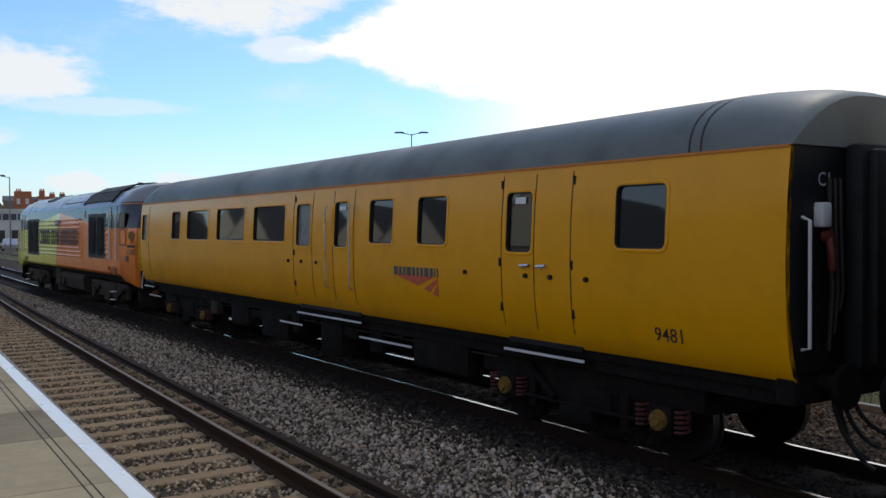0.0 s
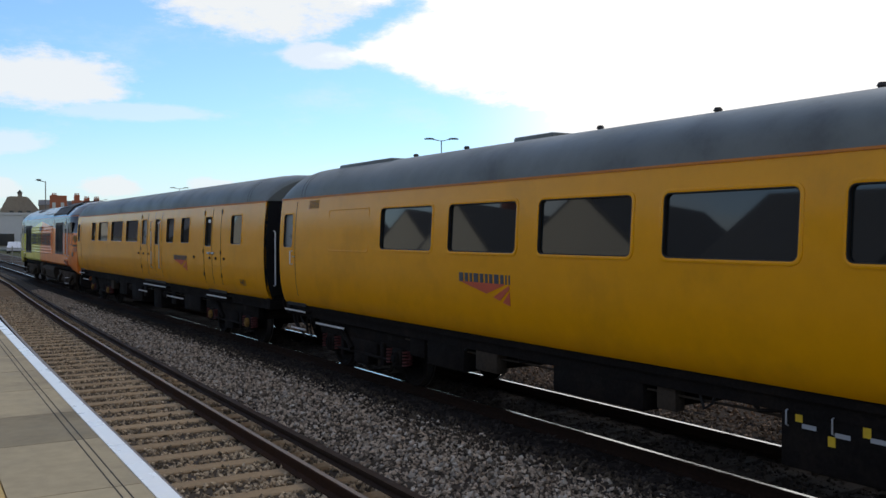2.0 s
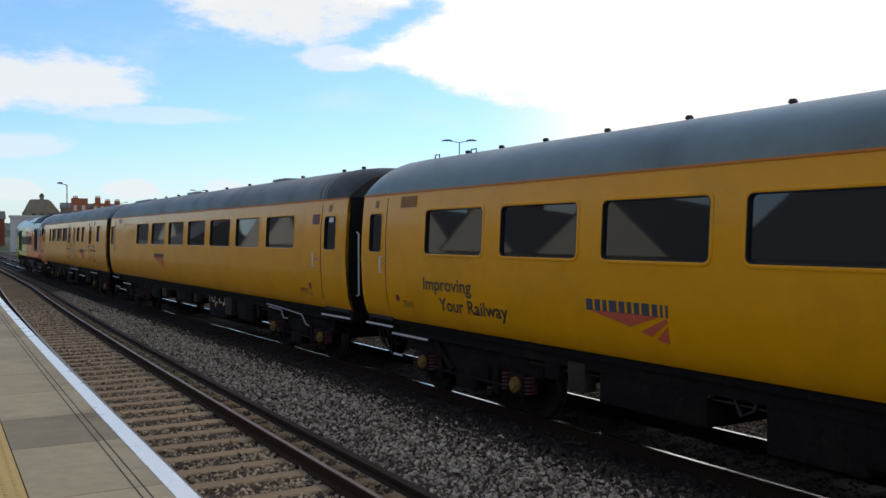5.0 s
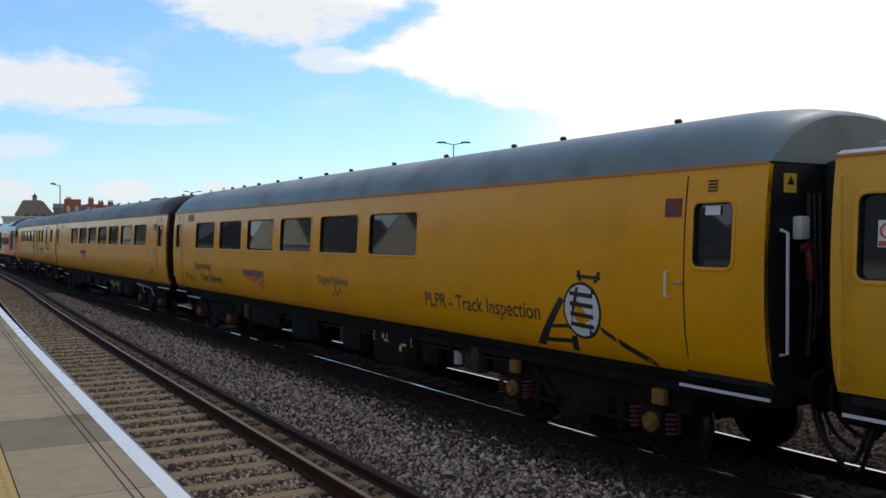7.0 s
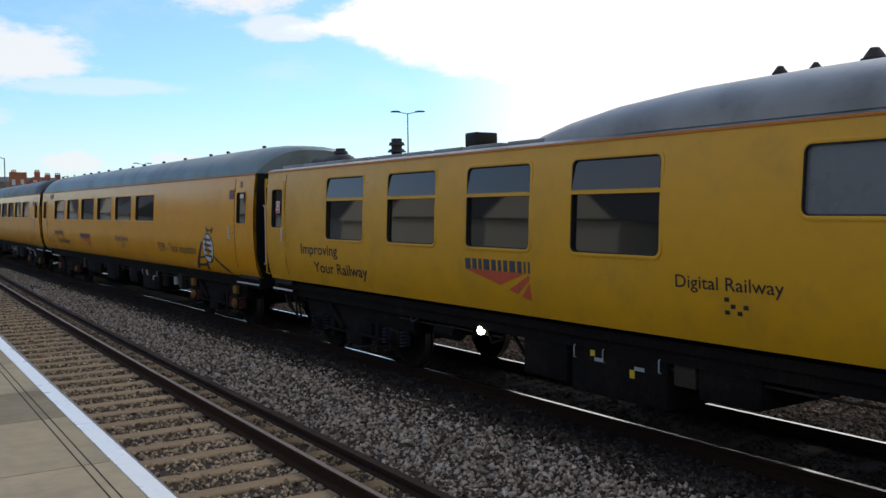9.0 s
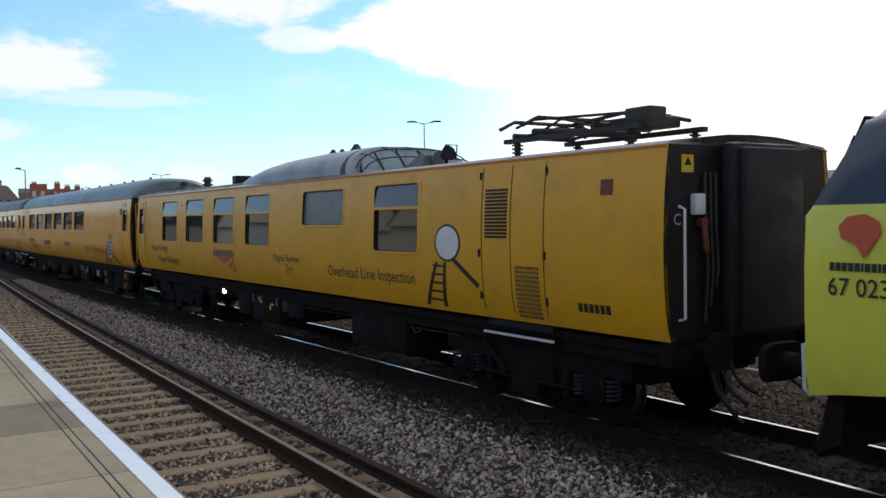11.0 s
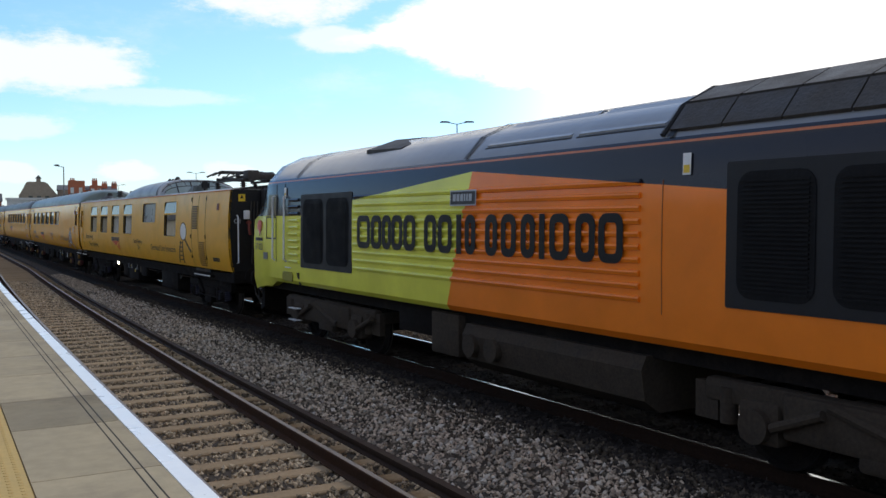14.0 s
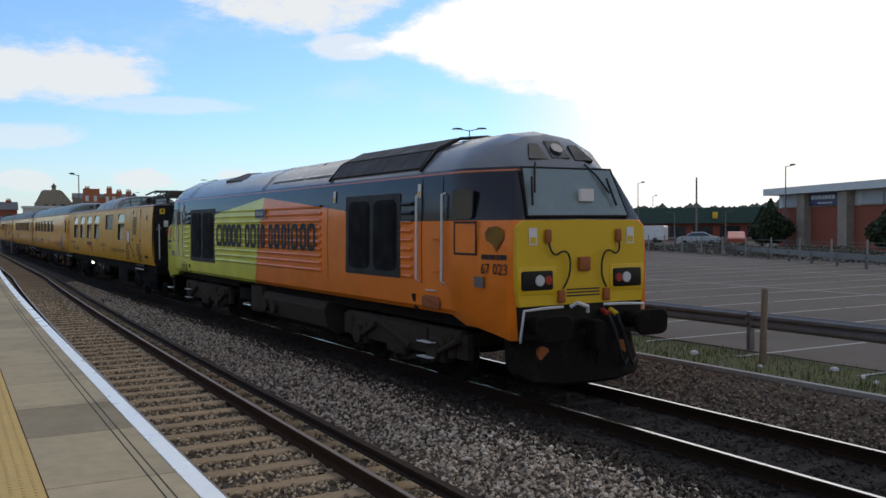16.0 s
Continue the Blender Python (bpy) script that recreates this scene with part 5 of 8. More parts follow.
def build_inspection_coach():
    win = [(7.82 - 1.961 * i - 1.535, 7.82 - 1.961 * i, 2.205, 2.87) for i in range(6)]
    doors = [(9.33, 9.8, 2.21, 2.85), (-9.7, -9.18, 2.19, 2.82)]
    c = second_class("inspection_coach", "yellow railway track inspection coach with blue-grey roof", 20.2, win, doors, "roof_blue")
    seam(c, [(x, 1.1, x, 3.1) for x in (9.16, -9.08)])
    vent_grille(c, -9.42, 2.93)
    decal("lamp_square", c, [rect(-9.03, -8.83, 2.69, 2.88)], "dark_red", "dark red square plate", lift=0.008)
    lettering(c, "PLPR - Track Inspection", -3.85, -6.72, 1.46, label="dark lettering PLPR - Track Inspection")
    lettering(c, "Improving", 7.87, 6.55, 1.66, height=0.2, thicken=0.014)
    lettering(c, "Your Railway", 7.44, 5.72, 1.365, height=0.2, thicken=0.014)
    lettering(c, "72631", 8.58, 8.25, 1.345, label="dark coach number 72631")
    decal("red_disc_plate", c, [[(8.77 + 0.06 * math.cos(i * 0.5236), 1.47 + 0.06 * math.sin(i * 0.5236)) for i in range(12)]], "dark_red", "dark red disc")
    vent_grille(c, 9.55, 2.96)
    bm = bmesh.new()
    for i in range(7):
        slab(bm, rect(8.15, 8.67, 2.935 + i * 0.026, 2.949 + i * 0.026), 0.01)
    on_side(bm)
    part("side_grille", bm, "boxcap", c, "yellow slatted grille", 0)
    bm = bmesh.new()
    loft(bm, [[(x, 0.82 + d, 3.62 + e) for d, e in ((0, 0), (0.12, -0.04), (0.13, 0.0), (0.01, 0.045))] for x in (7.3, 9.0)])
    part("roof_walk", bm, "mesh_dark", c, "dark roof walkway board")
    for x in (7.5, 8.6):
        bm = bmesh.new()
        pipe(bm, [(x, 0.75, 3.68), (x, 0.75, 3.80), (x - 0.14, 0.75, 3.80), (x - 0.14, 0.75, 3.68)], 0.012)
        part("roof_hoop", bm, "galv", c, "thin steel roof hoop")
    lettering(c, "Digital Railway", 0.05, -1.2, 1.63, "ink_blue", height=0.15)
    decal("dot_pattern", c, [rect(-0.6 - 0.09 * i, -0.54 - 0.09 * i, 1.43 + 0.07 * j, 1.48 + 0.07 * j) for i, j in ((0, 0), (1, 1), (2, 0), (1, 2), (3, 1))], "ink_blue", "small square dots")
    emblem(c, 4.15, 2.9, 1.33, 1.78)
    # round track emblem with sleepers
    disc = lambda r, k=1.0: [(-7.52 + r * math.cos(i * math.tau / 28), 1.63 + r * k * math.sin(i * math.tau / 28)) for i in range(28)]
    e = decal("track_emblem", c, [disc(0.335)], "ink", "black and white round emblem of a track in a lens")
    decal("emblem_face", e, [disc(0.30)], "white", "white emblem face", lift=0.006)
    bars = [[(-7.30, 1.40), (-7.25, 1.40), (-7.43, 1.90), (-7.48, 1.90)], [(-7.68, 1.36), (-7.63, 1.36), (-7.70, 1.88), (-7.75, 1.88)]]
    bars += [[(-7.72, z), (-7.72, z + 0.05), (-7.32, z + 0.07), (-7.32, z + 0.02)] for z in (1.42, 1.54, 1.66, 1.78)]
    for q in bars:
        decal("emblem_sleeper" if abs(q[0][0] - q[2][0]) > 0.3 else "emblem_track", e, [q], "ink", "black painted rail or sleeper", lift=0.009)
    for q in ([(-6.58, 1.15), (-6.74, 1.15), (-7.20, 1.74), (-7.12, 1.77)], [(-6.90, 1.38), (-7.24, 1.41), (-7.24, 1.45), (-6.90, 1.42)], [(-6.80, 1.20), (-7.30, 1.23), (-7.30, 1.28), (-6.80, 1.25)], [(-7.26, 1.14), (-7.37, 1.14), (-7.39, 1.32), (-7.30, 1.32)],
              [(-7.82, 1.47), (-7.86, 1.40), (-8.07, 1.31), (-8.05, 1.37)], [(-8.09, 1.36), (-8.12, 1.28), (-8.64, 1.09), (-8.60, 1.17)], [(-7.45, 2.01), (-7.85, 2.00), (-7.85, 2.04), (-7.45, 2.05)], [(-7.74, 1.96), (-7.79, 1.96), (-7.86, 2.09), (-7.81, 2.09)], [(-7.48, 1.98), (-7.53, 1.98), (-7.50, 2.10), (-7.45, 2.10)]):
        decal("emblem_rail", c, slices(q), "ink", "black rail running out of the emblem", lift=0.006)
    door_gear(c, -8.96, 2.0), door_gear(c, 9.2, 2.0)
    decal("door_notice", c, [rect(-9.52, -9.32, 2.7, 2.79)], "white", "white door notice", lift=-0.02)
    step_board(c, -10.1, -8.95), step_board(c, 9.1, 10.1)
    for a, b, z in ((-1.7, -3.1, 0.36), (1.9, 0.9, 0.4), (-0.5, -1.2, 0.45), (4.2, 2.6, 0.5)):
        gear_box(c, b, a, z, 0.97, marks=2 if a < -1 else 0)
    bm = bmesh.new()
    tube(bm, (-4.3, 1.05, 0.60), (-4.3, 1.05, 0.80), 0.075, 14)
    gear_box(c, -5.3, -3.75, 0.56, 0.97, 0.95)
    part("filter", bm, "clad", c, "white filter drum")
    for x in (-5.9, -8.55):
        bm = bmesh.new()
        box(bm, x - 0.09, x + 0.09, 1.12, 1.2, 0.68, 0.85, 0.01)
        part("tread_box", bm, "boxcap", c, "small orange box over the axle")
    vents(c, (8.6, 7.6, 6.5, 5.2, 3.8, 2.4, 1.2, -0.6, -2.4, -4.4, -5.6, -7.8))
    for x0, x1, z in ((8.08, 9.28, 0.86), (8.93, 9.23, 0.52)):
        bm = bmesh.new()
        box(bm, x0, x1, 1.19, 1.21, z - 0.03, z)
        part("lower_step", bm, "step", c, "white edged lower step")
    undergear(c, -5.0, 5.0, 32)
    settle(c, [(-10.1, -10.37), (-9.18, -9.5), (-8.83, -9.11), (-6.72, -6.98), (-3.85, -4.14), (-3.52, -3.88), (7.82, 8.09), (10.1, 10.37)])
    return c


def build_overhead_coach():
    L = 19.7
    two = [(a, b, 1.965, 2.98) for a, b in ((6.19, 7.48), (4.13, 5.43), (2.09, 3.38), (0.09, 1.36), (-5.3, -4.05))]
    c = coach("overhead_line_coach", "weathered yellow overhead line inspection coach with low flat roof and pantograph", L, two + [(-3.1, -1.5, 2.37, 2.97, "blind"), (9.17, 9.62, 2.13, 2.84)], "yellow_old", 7.05, low=1.15)
    for a, b, _, _ in two:
        bm = bmesh.new()
        slab(bm, rect(a - 0.02, b + 0.02, 2.60, 2.645), 0.016)
        on_side(bm, girth, -0.012)
        part("transom", bm, "yellow_old", c, "yellow window transom", 0)
        bm = bmesh.new()
        # tilt chosen so the pane mirrors sky above the houses
        tilt = lambda z: 1.373 - (z - 2.645) * 0.15
        loft(bm, [[(x, tilt(z) + d, z) for x, z in rect(a + 0.012, b - 0.012, 2.645, 2.972)] for d in (0.0, -0.006)])
        part("hopper_pane", bm, "glass", c, "upper pane tilted so that it mirrors the sky", 0)
    bm = bmesh.new()
    rings = [[(x, y, z) for y, z in ((1.33, 3.185), (1.25, 3.225), (0.9, 3.26), (0, 3.285), (-0.9, 3.26), (-1.25, 3.225), (-1.33, 3.185))] for x in (-L / 2, L / 2)]
    loft(bm, rings)
    flat = part("roof", bm, "roof_pale", c, "low flat grey roof")
    for i in range(9):
        bm = bmesh.new()
        box(bm, 8.9 - i * 0.85, 9.6 - i * 0.85, 0.75, 1.15, 3.235, 3.285, 0.01)
        part("roof_board", bm, "roof_pale", flat, "pale roof walkway board")
    # arched lookout roof with a glazed end
    def arch(x, g, half=1.28, n=9):
        right = [(x, half * math.cos(a) ** 0.6 if a < math.pi / 2 - 1e-6 else 0.0, 3.22 + g * math.sin(a)) for a in [i * math.pi / 2 / (n - 1) for i in range(n)]]
        return right + [(p[0], -p[1], p[2]) for p in right[::-1][1:]]
    bm = bmesh.new()
    loft(bm, [arch(x, g, h) for x, g, h in ((2.55, 0.04, 1.0), (2.3, 0.18, 1.12), (1.8, 0.31, 1.2), (1.1, 0.42, 1.26), (0.2, 0.49, 1.28), (-1.2, 0.52, 1.28), (-2.82, 0.52, 1.28))])
    part("lookout_roof", bm, "roof_pale", c, "arched pale grey lookout roof")
    bm = bmesh.new()
    rim = [(-2.82 - 0.22 * (1 - (p[2] - 3.22) / 0.52), p[1], p[2]) for p in arch(0, 0.52)]
    loft(bm, [rim, [(x - 0.10, y * 0.97, 3.22 + (z - 3.22) * 0.97) for x, y, z in rim], [(x - 0.10, y * 0.82, 3.22 + (z - 3.22) * 0.86) for x, y, z in rim]], caps=False)
    rim_part = part("lookout_rim", bm, "clad", c, "pale arched rim of the lookout")
    bm = bmesh.new()
    loft(bm, [[(-2.90 - 0.42 * (1 - (p[2] - 3.22) / 0.45) - d, p[1], p[2]) for p in arch(0, 0.45, 1.1)] for d in (0.0, 0.012)])
    part("lookout_glazing", bm, "clear", rim_part, "sloping lookout glazing")
    for y in (0.68, 0.22, -0.22, -0.68):
        bm = bmesh.new()
        h = 0.45 * (1 - abs(y / 1.1) ** 2.6) ** 0.5
        pipe(bm, [(-2.90 - 0.42 * (1 - h / 0.45) - 0.02, y, 3.22 + h), (-3.34, y, 3.22)], 0.018)
        part("glazing_bar", bm, "black", rim_part, "dark glazing bar")
    for k, out in ((0.86, 0.34), (0.56, 0.62)):
        bm = bmesh.new()
        pipe(bm, [(-2.87 - out, y, z) for x, y, z in arch(0, 0.52 * k, 1.2)[1:-1]], 0.012)
        part("lookout_hoop", bm, "mesh_dark", rim_part, "thin dark guard hoop")
    for y in (0.95, 0.5, 0.0, -0.5):
        bm = bmesh.new()
        h = 0.52 * (1 - abs(y / 1.28) ** 2.6) ** 0.5
        pipe(bm, [(-2.88, y, 3.22 + h * 0.98), (-3.21, y, 3.22 + h * 0.86), (-3.49, y, 3.22 + h * 0.56)], 0.010)
        part("guard_bar", bm, "mesh_dark", rim_part, "thin dark guard bar")
    # searchlight and its box behind the lookout
    bm = bmesh.new()
    loft(bm, [[(x, y, z) for y, z in ((0.55, 3.27), (0.5, t), (0.1, t), (0.05, 3.27))] for x, t in ((-3.60, 3.30), (-3.98, 3.48), (-4.18, 3.48))])
    tube(bm, (-4.15, 0.3, 3.42), (-4.28, 0.3, 3.42), 0.09, 12, 0.12)
    part("camera_box", bm, "roof", c, "grey wedge-shaped roof box")
    bm = bmesh.new()
    tube(bm, (-4.42, 0.25, 3.27), (-4.42, 0.25, 3.45), 0.03), tube(bm, (-4.36, 0.25, 3.46), (-4.50, 0.25, 3.50), 0.07, 12, 0.13)
    pipe(bm, [(-4.52, 0.36, 3.38), (-4.56, 0.36, 3.62), (-4.56, 0.14, 3.62), (-4.52, 0.14, 3.38)], 0.012)
    part("searchlight", bm, "black", c, "black roof searchlight with a wire guard")
    # sheeted pipework over the leading end
    bm = bmesh.new()
    loft(bm, [[(x, 0.35 + r * math.cos(q), 3.26 + 0.9 * r * max(0.0, math.sin(q))) for q in [k * math.tau / 14 for k in range(14)]] for x, r in ((8.35, 0.10), (8.6, 0.24), (9.0, 0.26), (9.3, 0.22), (9.6, 0.24), (9.75, 0.08))])
    part("roof_cover", bm, "mesh_dark", c, "dark sheeted lump on the roof end")
    for x, h in ((8.9, 0.3), (6.95, 0.34)):
        bm = bmesh.new()
        tube(bm, (x, 0.3, 3.26), (x, 0.3, 3.30), 0.17, 12)
        for i in range(3):
            tube(bm, (x, 0.3, 3.30 + i * h / 3), (x, 0.3, 3.30 + i * h / 3 + 0.05), 0.19 - 0.025 * i, 14, 0.12), tube(bm, (x, 0.3, 3.34 + i * h / 3), (x, 0.3, 3.30 + (i + 1) * h / 3), 0.09, 12)
        part("insulator", bm, "mesh_dark", c, "dark ribbed roof insulator")
    bm = bmesh.new()
    box(bm, 4.52, 4.80, 0.0, 0.4, 3.36, 3.57, 0.02), box(bm, 4.55, 4.7, 0.1, 0.3, 3.25, 3.36)
    part("floodlight", bm, "black", c, "black roof floodlight box")
    for x, r in ((-0.42, 0.08), (-0.82, 0.06), (-1.42, 0.12)):
        bm = bmesh.new()
        tube(bm, (x, 0.2, 3.71), (x, 0.2, 3.79), r, 14), tube(bm, (x, 0.2, 3.79), (x, 0.2, 3.79 + r * 0.8), r * 0.9, 14, r * 0.35)
        part("roof_vent", bm, "mesh_dark", c, "domed dark roof vent")
    # pantograph, folded
    bm = bmesh.new()
    for y in (0.55, -0.55):
        for x in (-5.61, -9.29):
            for i in range(4):
                tube(bm, (x, y, 3.28 + i * 0.07), (x, y, 3.31 + i * 0.07), 0.09, 10), tube(bm, (x, y, 3.31 + i * 0.07), (x, y, 3.35 + i * 0.07), 0.05, 10)
        box(bm, -9.56, -5.20, y - 0.05, y + 0.05, 3.55, 3.63)
    for v in bm.verts:
        v.co.z = 3.27 + (v.co.z - 3.27) * 0.74
        v.co.x = -5.95 + (v.co.x + 5.2) * 0.62
    frame_work = part("pantograph", bm, "mesh_dark", c, "sooty folded pantograph on insulators")
    bm = bmesh.new()
    for y in (0.45, -0.45):
        pipe(bm, [(-5.47, y, 3.66), (-8.75, y * 0.8, 3.86), (-9.50, y * 0.7, 3.72)], 0.035)
        pipe(bm, [(-8.88, y * 0.8, 3.86), (-6.02, y * 1.1, 3.95), (-5.47, y * 1.1, 3.84)], 0.026)
        tube(bm, (-7.79, y, 3.62), (-6.02, y, 3.74), 0.06)
        pipe(bm, [(-6.02, y, 3.66), (-6.97, y, 3.9), (-8.06, y, 3.68)], 0.02)
    for x, z in ((-5.61, 3.93), (-6.43, 3.96)):
        pipe(bm, [(x, -0.85, z - 0.16), (x, -0.6, z), (x, 0.6, z), (x, 0.85, z - 0.16)], 0.035)
    box(bm, -9.29, -8.20, -0.3, 0.3, 3.62, 3.80, 0.03)
    box(bm, -9.70, -9.02, 0.2, 0.5, 3.55, 3.9, 0.03)
    tube(bm, (-8.06, -0.5, 3.7), (-8.06, 0.5, 3.7), 0.07), tube(bm, (-5.47, -0.55, 3.68), (-5.47, 0.55, 3.68), 0.06)
    for v in bm.verts:
        v.co.z = 3.27 + (v.co.z - 3.27) * 0.74
        v.co.x = -5.95 + (v.co.x + 5.2) * 0.62
    part("pantograph_arm", bm, "mesh_dark", frame_work, "black pantograph arms and collector bars")
    seam(c, [(x, 1.1, x, 3.1) for x in (-6.5, -7.15, -7.84, 9.05)])
    for x0, z0, z1, n, m in ((-7.07, 2.2, 2.84, 14, "black"), (-7.73, 1.22, 1.88, 12, "boxcap")):
        bm = bmesh.new()
        for i in range(n):
            z = z0 + (z1 - z0) * i / n
            slab(bm, rect(x0, x0 + 0.48, z, z + (z1 - z0) / n * 0.6), 0.012)
        on_side(bm)
        part("door_louvre", bm, m, c, "slatted door louvre", 0)
    for x in (-6.45, -7.86):
        for z in (3.0, 2.0, 1.45):
            bm = bmesh.new()
            tube(bm, (x, girth(z), z - 0.05), (x, girth(z), z + 0.05), 0.022)
            part("hinge", bm, "black", c, "dark door hinge")
    decal("lamp_square", c, [rect(-9.06, -8.87, 2.69, 2.86)], "dark_red", "dark red square plate", lift=0.008)
    lettering(c, "Improving", 8.42, 7.08, 1.69, height=0.185, thicken=0.014)
    lettering(c, "Your Railway", 7.98, 6.1, 1.385, height=0.185, thicken=0.014)
    emblem(c, 3.4, 2.08, 1.34, 1.85)
    lettering(c, "Digital Railway", -0.12, -1.34, 1.68, height=0.13)
    decal("dot_pattern", c, [rect(-0.75 - 0.07 * i, -0.70 - 0.07 * i, 1.46 + 0.06 * j, 1.50 + 0.06 * j) for i, j in ((0, 0), (1, 1), (0, 2), (2, 0), (3, 1))], "ink", "small square dots")
    lettering(c, "Overhead Line Inspection", -2.5, -5.2, 1.50)
    decal("number_bars", c, word_bars(-8.45, -9.0, 1.38, 0.1, [1, 1, 1, 1, 1, 1], 0.4), "ink", "dark coach number bars")
    handrail(c, 8.92, 1.25, 3.0, girth(2), mat="yellow_old", out=0.06), handrail(c, 9.72, 1.25, 3.0, girth(2), mat="yellow_old", out=0.06), door_gear(c, 9.02, 2.0)
    notice = decal("door_notice", c, [rect(9.30, 9.46, 2.40, 2.62)], "white", "white prohibition notice with a red ring", lift=-0.018)
    ring = [[(9.38 + r * math.cos(k * math.tau / 16), 2.535 + r * math.sin(k * math.tau / 16)) for r, k in ((0.065, i), (0.065, i + 1), (0.048, i + 1), (0.048, i))] for i in range(16)]
    decal("notice_ring", notice, ring, "logo_red", "red ring", lift=-0.013), decal("notice_bar", notice, [rect(9.31, 9.45, 2.41, 2.45)], "logo_red", "red bar", lift=-0.013)
    step_board(c, 9.0, 9.8), step_board(c, -7.9, -6.4)
    gear_box(c, 1.7, 2.5, 0.42, 0.98), gear_box(c, 0.2, 1.62, 0.36, 0.98, marks=2)
    gear_box(c, -4.6, -2.9, 0.35, 0.98), gear_box(c, -0.9, -0.2, 0.55, 0.98)
    bm = bmesh.new()
    tube(bm, (3.4, 1.12, 0.845), (3.4, 1.17, 0.845), 0.055, 14)
    part("side_lamp", bm, "lamp", c, "lit white lamp under the floor")
    bm = bmesh.new()
    pipe(bm, [(3.4, 1.1, 1.05), (3.4, 1.1, 0.8)], 0.03)
    part("lamp_bracket", bm, "frame_black", c, "black lamp bracket")
    bm = bmesh.new()
    pipe(bm, [(2.9, 1.1, 1.0), (2.5, 1.1, 0.6), (2.2, 1.1, 1.0)], 0.03)
    part("truss_hanger", bm, "frame_black", c, "black bent truss hanger")
    undergear(c, -5.0, 5.0, 33)
    end_mark(c, "C1", -9.85, 1.24, 2.36, 0.14)
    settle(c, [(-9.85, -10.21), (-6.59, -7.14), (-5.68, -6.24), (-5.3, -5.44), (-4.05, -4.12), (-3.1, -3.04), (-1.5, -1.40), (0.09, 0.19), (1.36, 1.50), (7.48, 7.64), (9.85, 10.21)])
    disc = [(-6.24 + 0.32 * math.cos(i * math.tau / 24), 2.12 + 0.26 * math.sin(i * math.tau / 24)) for i in range(24)]
    e = decal("lens_emblem", c, [disc], "ink", "round white emblem of a magnifying lens over a ladder")
    decal("emblem_face", e, [[(-6.24 + (x + 6.24) * 0.88, 2.12 + (z - 2.12) * 0.88) for x, z in disc]], "white", "white emblem face", lift=0.006)
    decal("emblem_handle", c, slices([(-6.28, 1.92), (-6.36, 1.95), (-6.98, 1.58), (-6.92, 1.53)]), "ink", "black lens handle")
    for q in ([(-5.58, 1.22), (-5.66, 1.22), (-5.99, 1.85), (-5.93, 1.85)], [(-6.04, 1.22), (-6.12, 1.22), (-6.20, 1.85), (-6.14, 1.85)]):
        decal("ladder_rail", c, slices(q), "ink", "dark painted ladder rail", lift=0.006)
    for k in range(5):
        decal("ladder_rung", c, [rect(-6.10 - 0.015 * k, -5.66 - 0.05 * k, 1.3 + 0.12 * k, 1.33 + 0.12 * k)], "ink", "dark painted rung", lift=0.006)
    return c


# ---- locomotive ----
HULL = [(1.28, 1.12), (1.345, 1.2), (1.352, 2.0), (1.345, 2.53), (1.318, 3.2), (1.27, 3.3), (0.98, 3.62), (0.5, 3.84), (0.0, 3.90)]
CROWN = [(1.25, 0.98), (1.335, 1.2), (1.345, 2.0), (1.32, 2.53), (1.19, 3.18), (1.13, 3.28), (0.86, 3.58), (0.45, 3.77), (0.0, 3.83)]
BROW = [(1.24, 0.92), (1.31, 1.2), (1.315, 2.0), (1.25, 2.53), (0.95, 3.18), (0.88, 3.25), (0.70, 3.30), (0.40, 3.33), (0.0, 3.34)]
SILL = [(1.20, 0.86), (1.26, 1.1), (1.27, 2.0), (1.24, 2.44), (1.17, 2.51), (1.08, 2.535), (0.9, 2.55), (0.5, 2.56), (0.0, 2.56)]
NOSE = [(1.10, 0.86), (1.17, 1.1), (1.18, 2.0), (1.165, 2.42), (1.13, 2.49), (1.05, 2.515), (0.85, 2.525), (0.5, 2.53), (0.0, 2.53)]


def hull_y(z):
    for (a, za), (b, zb) in zip(HULL, HULL[1:]):
        if z <= zb:
            return a + (b - a) * (z - za) / (zb - za)
    return 0.0


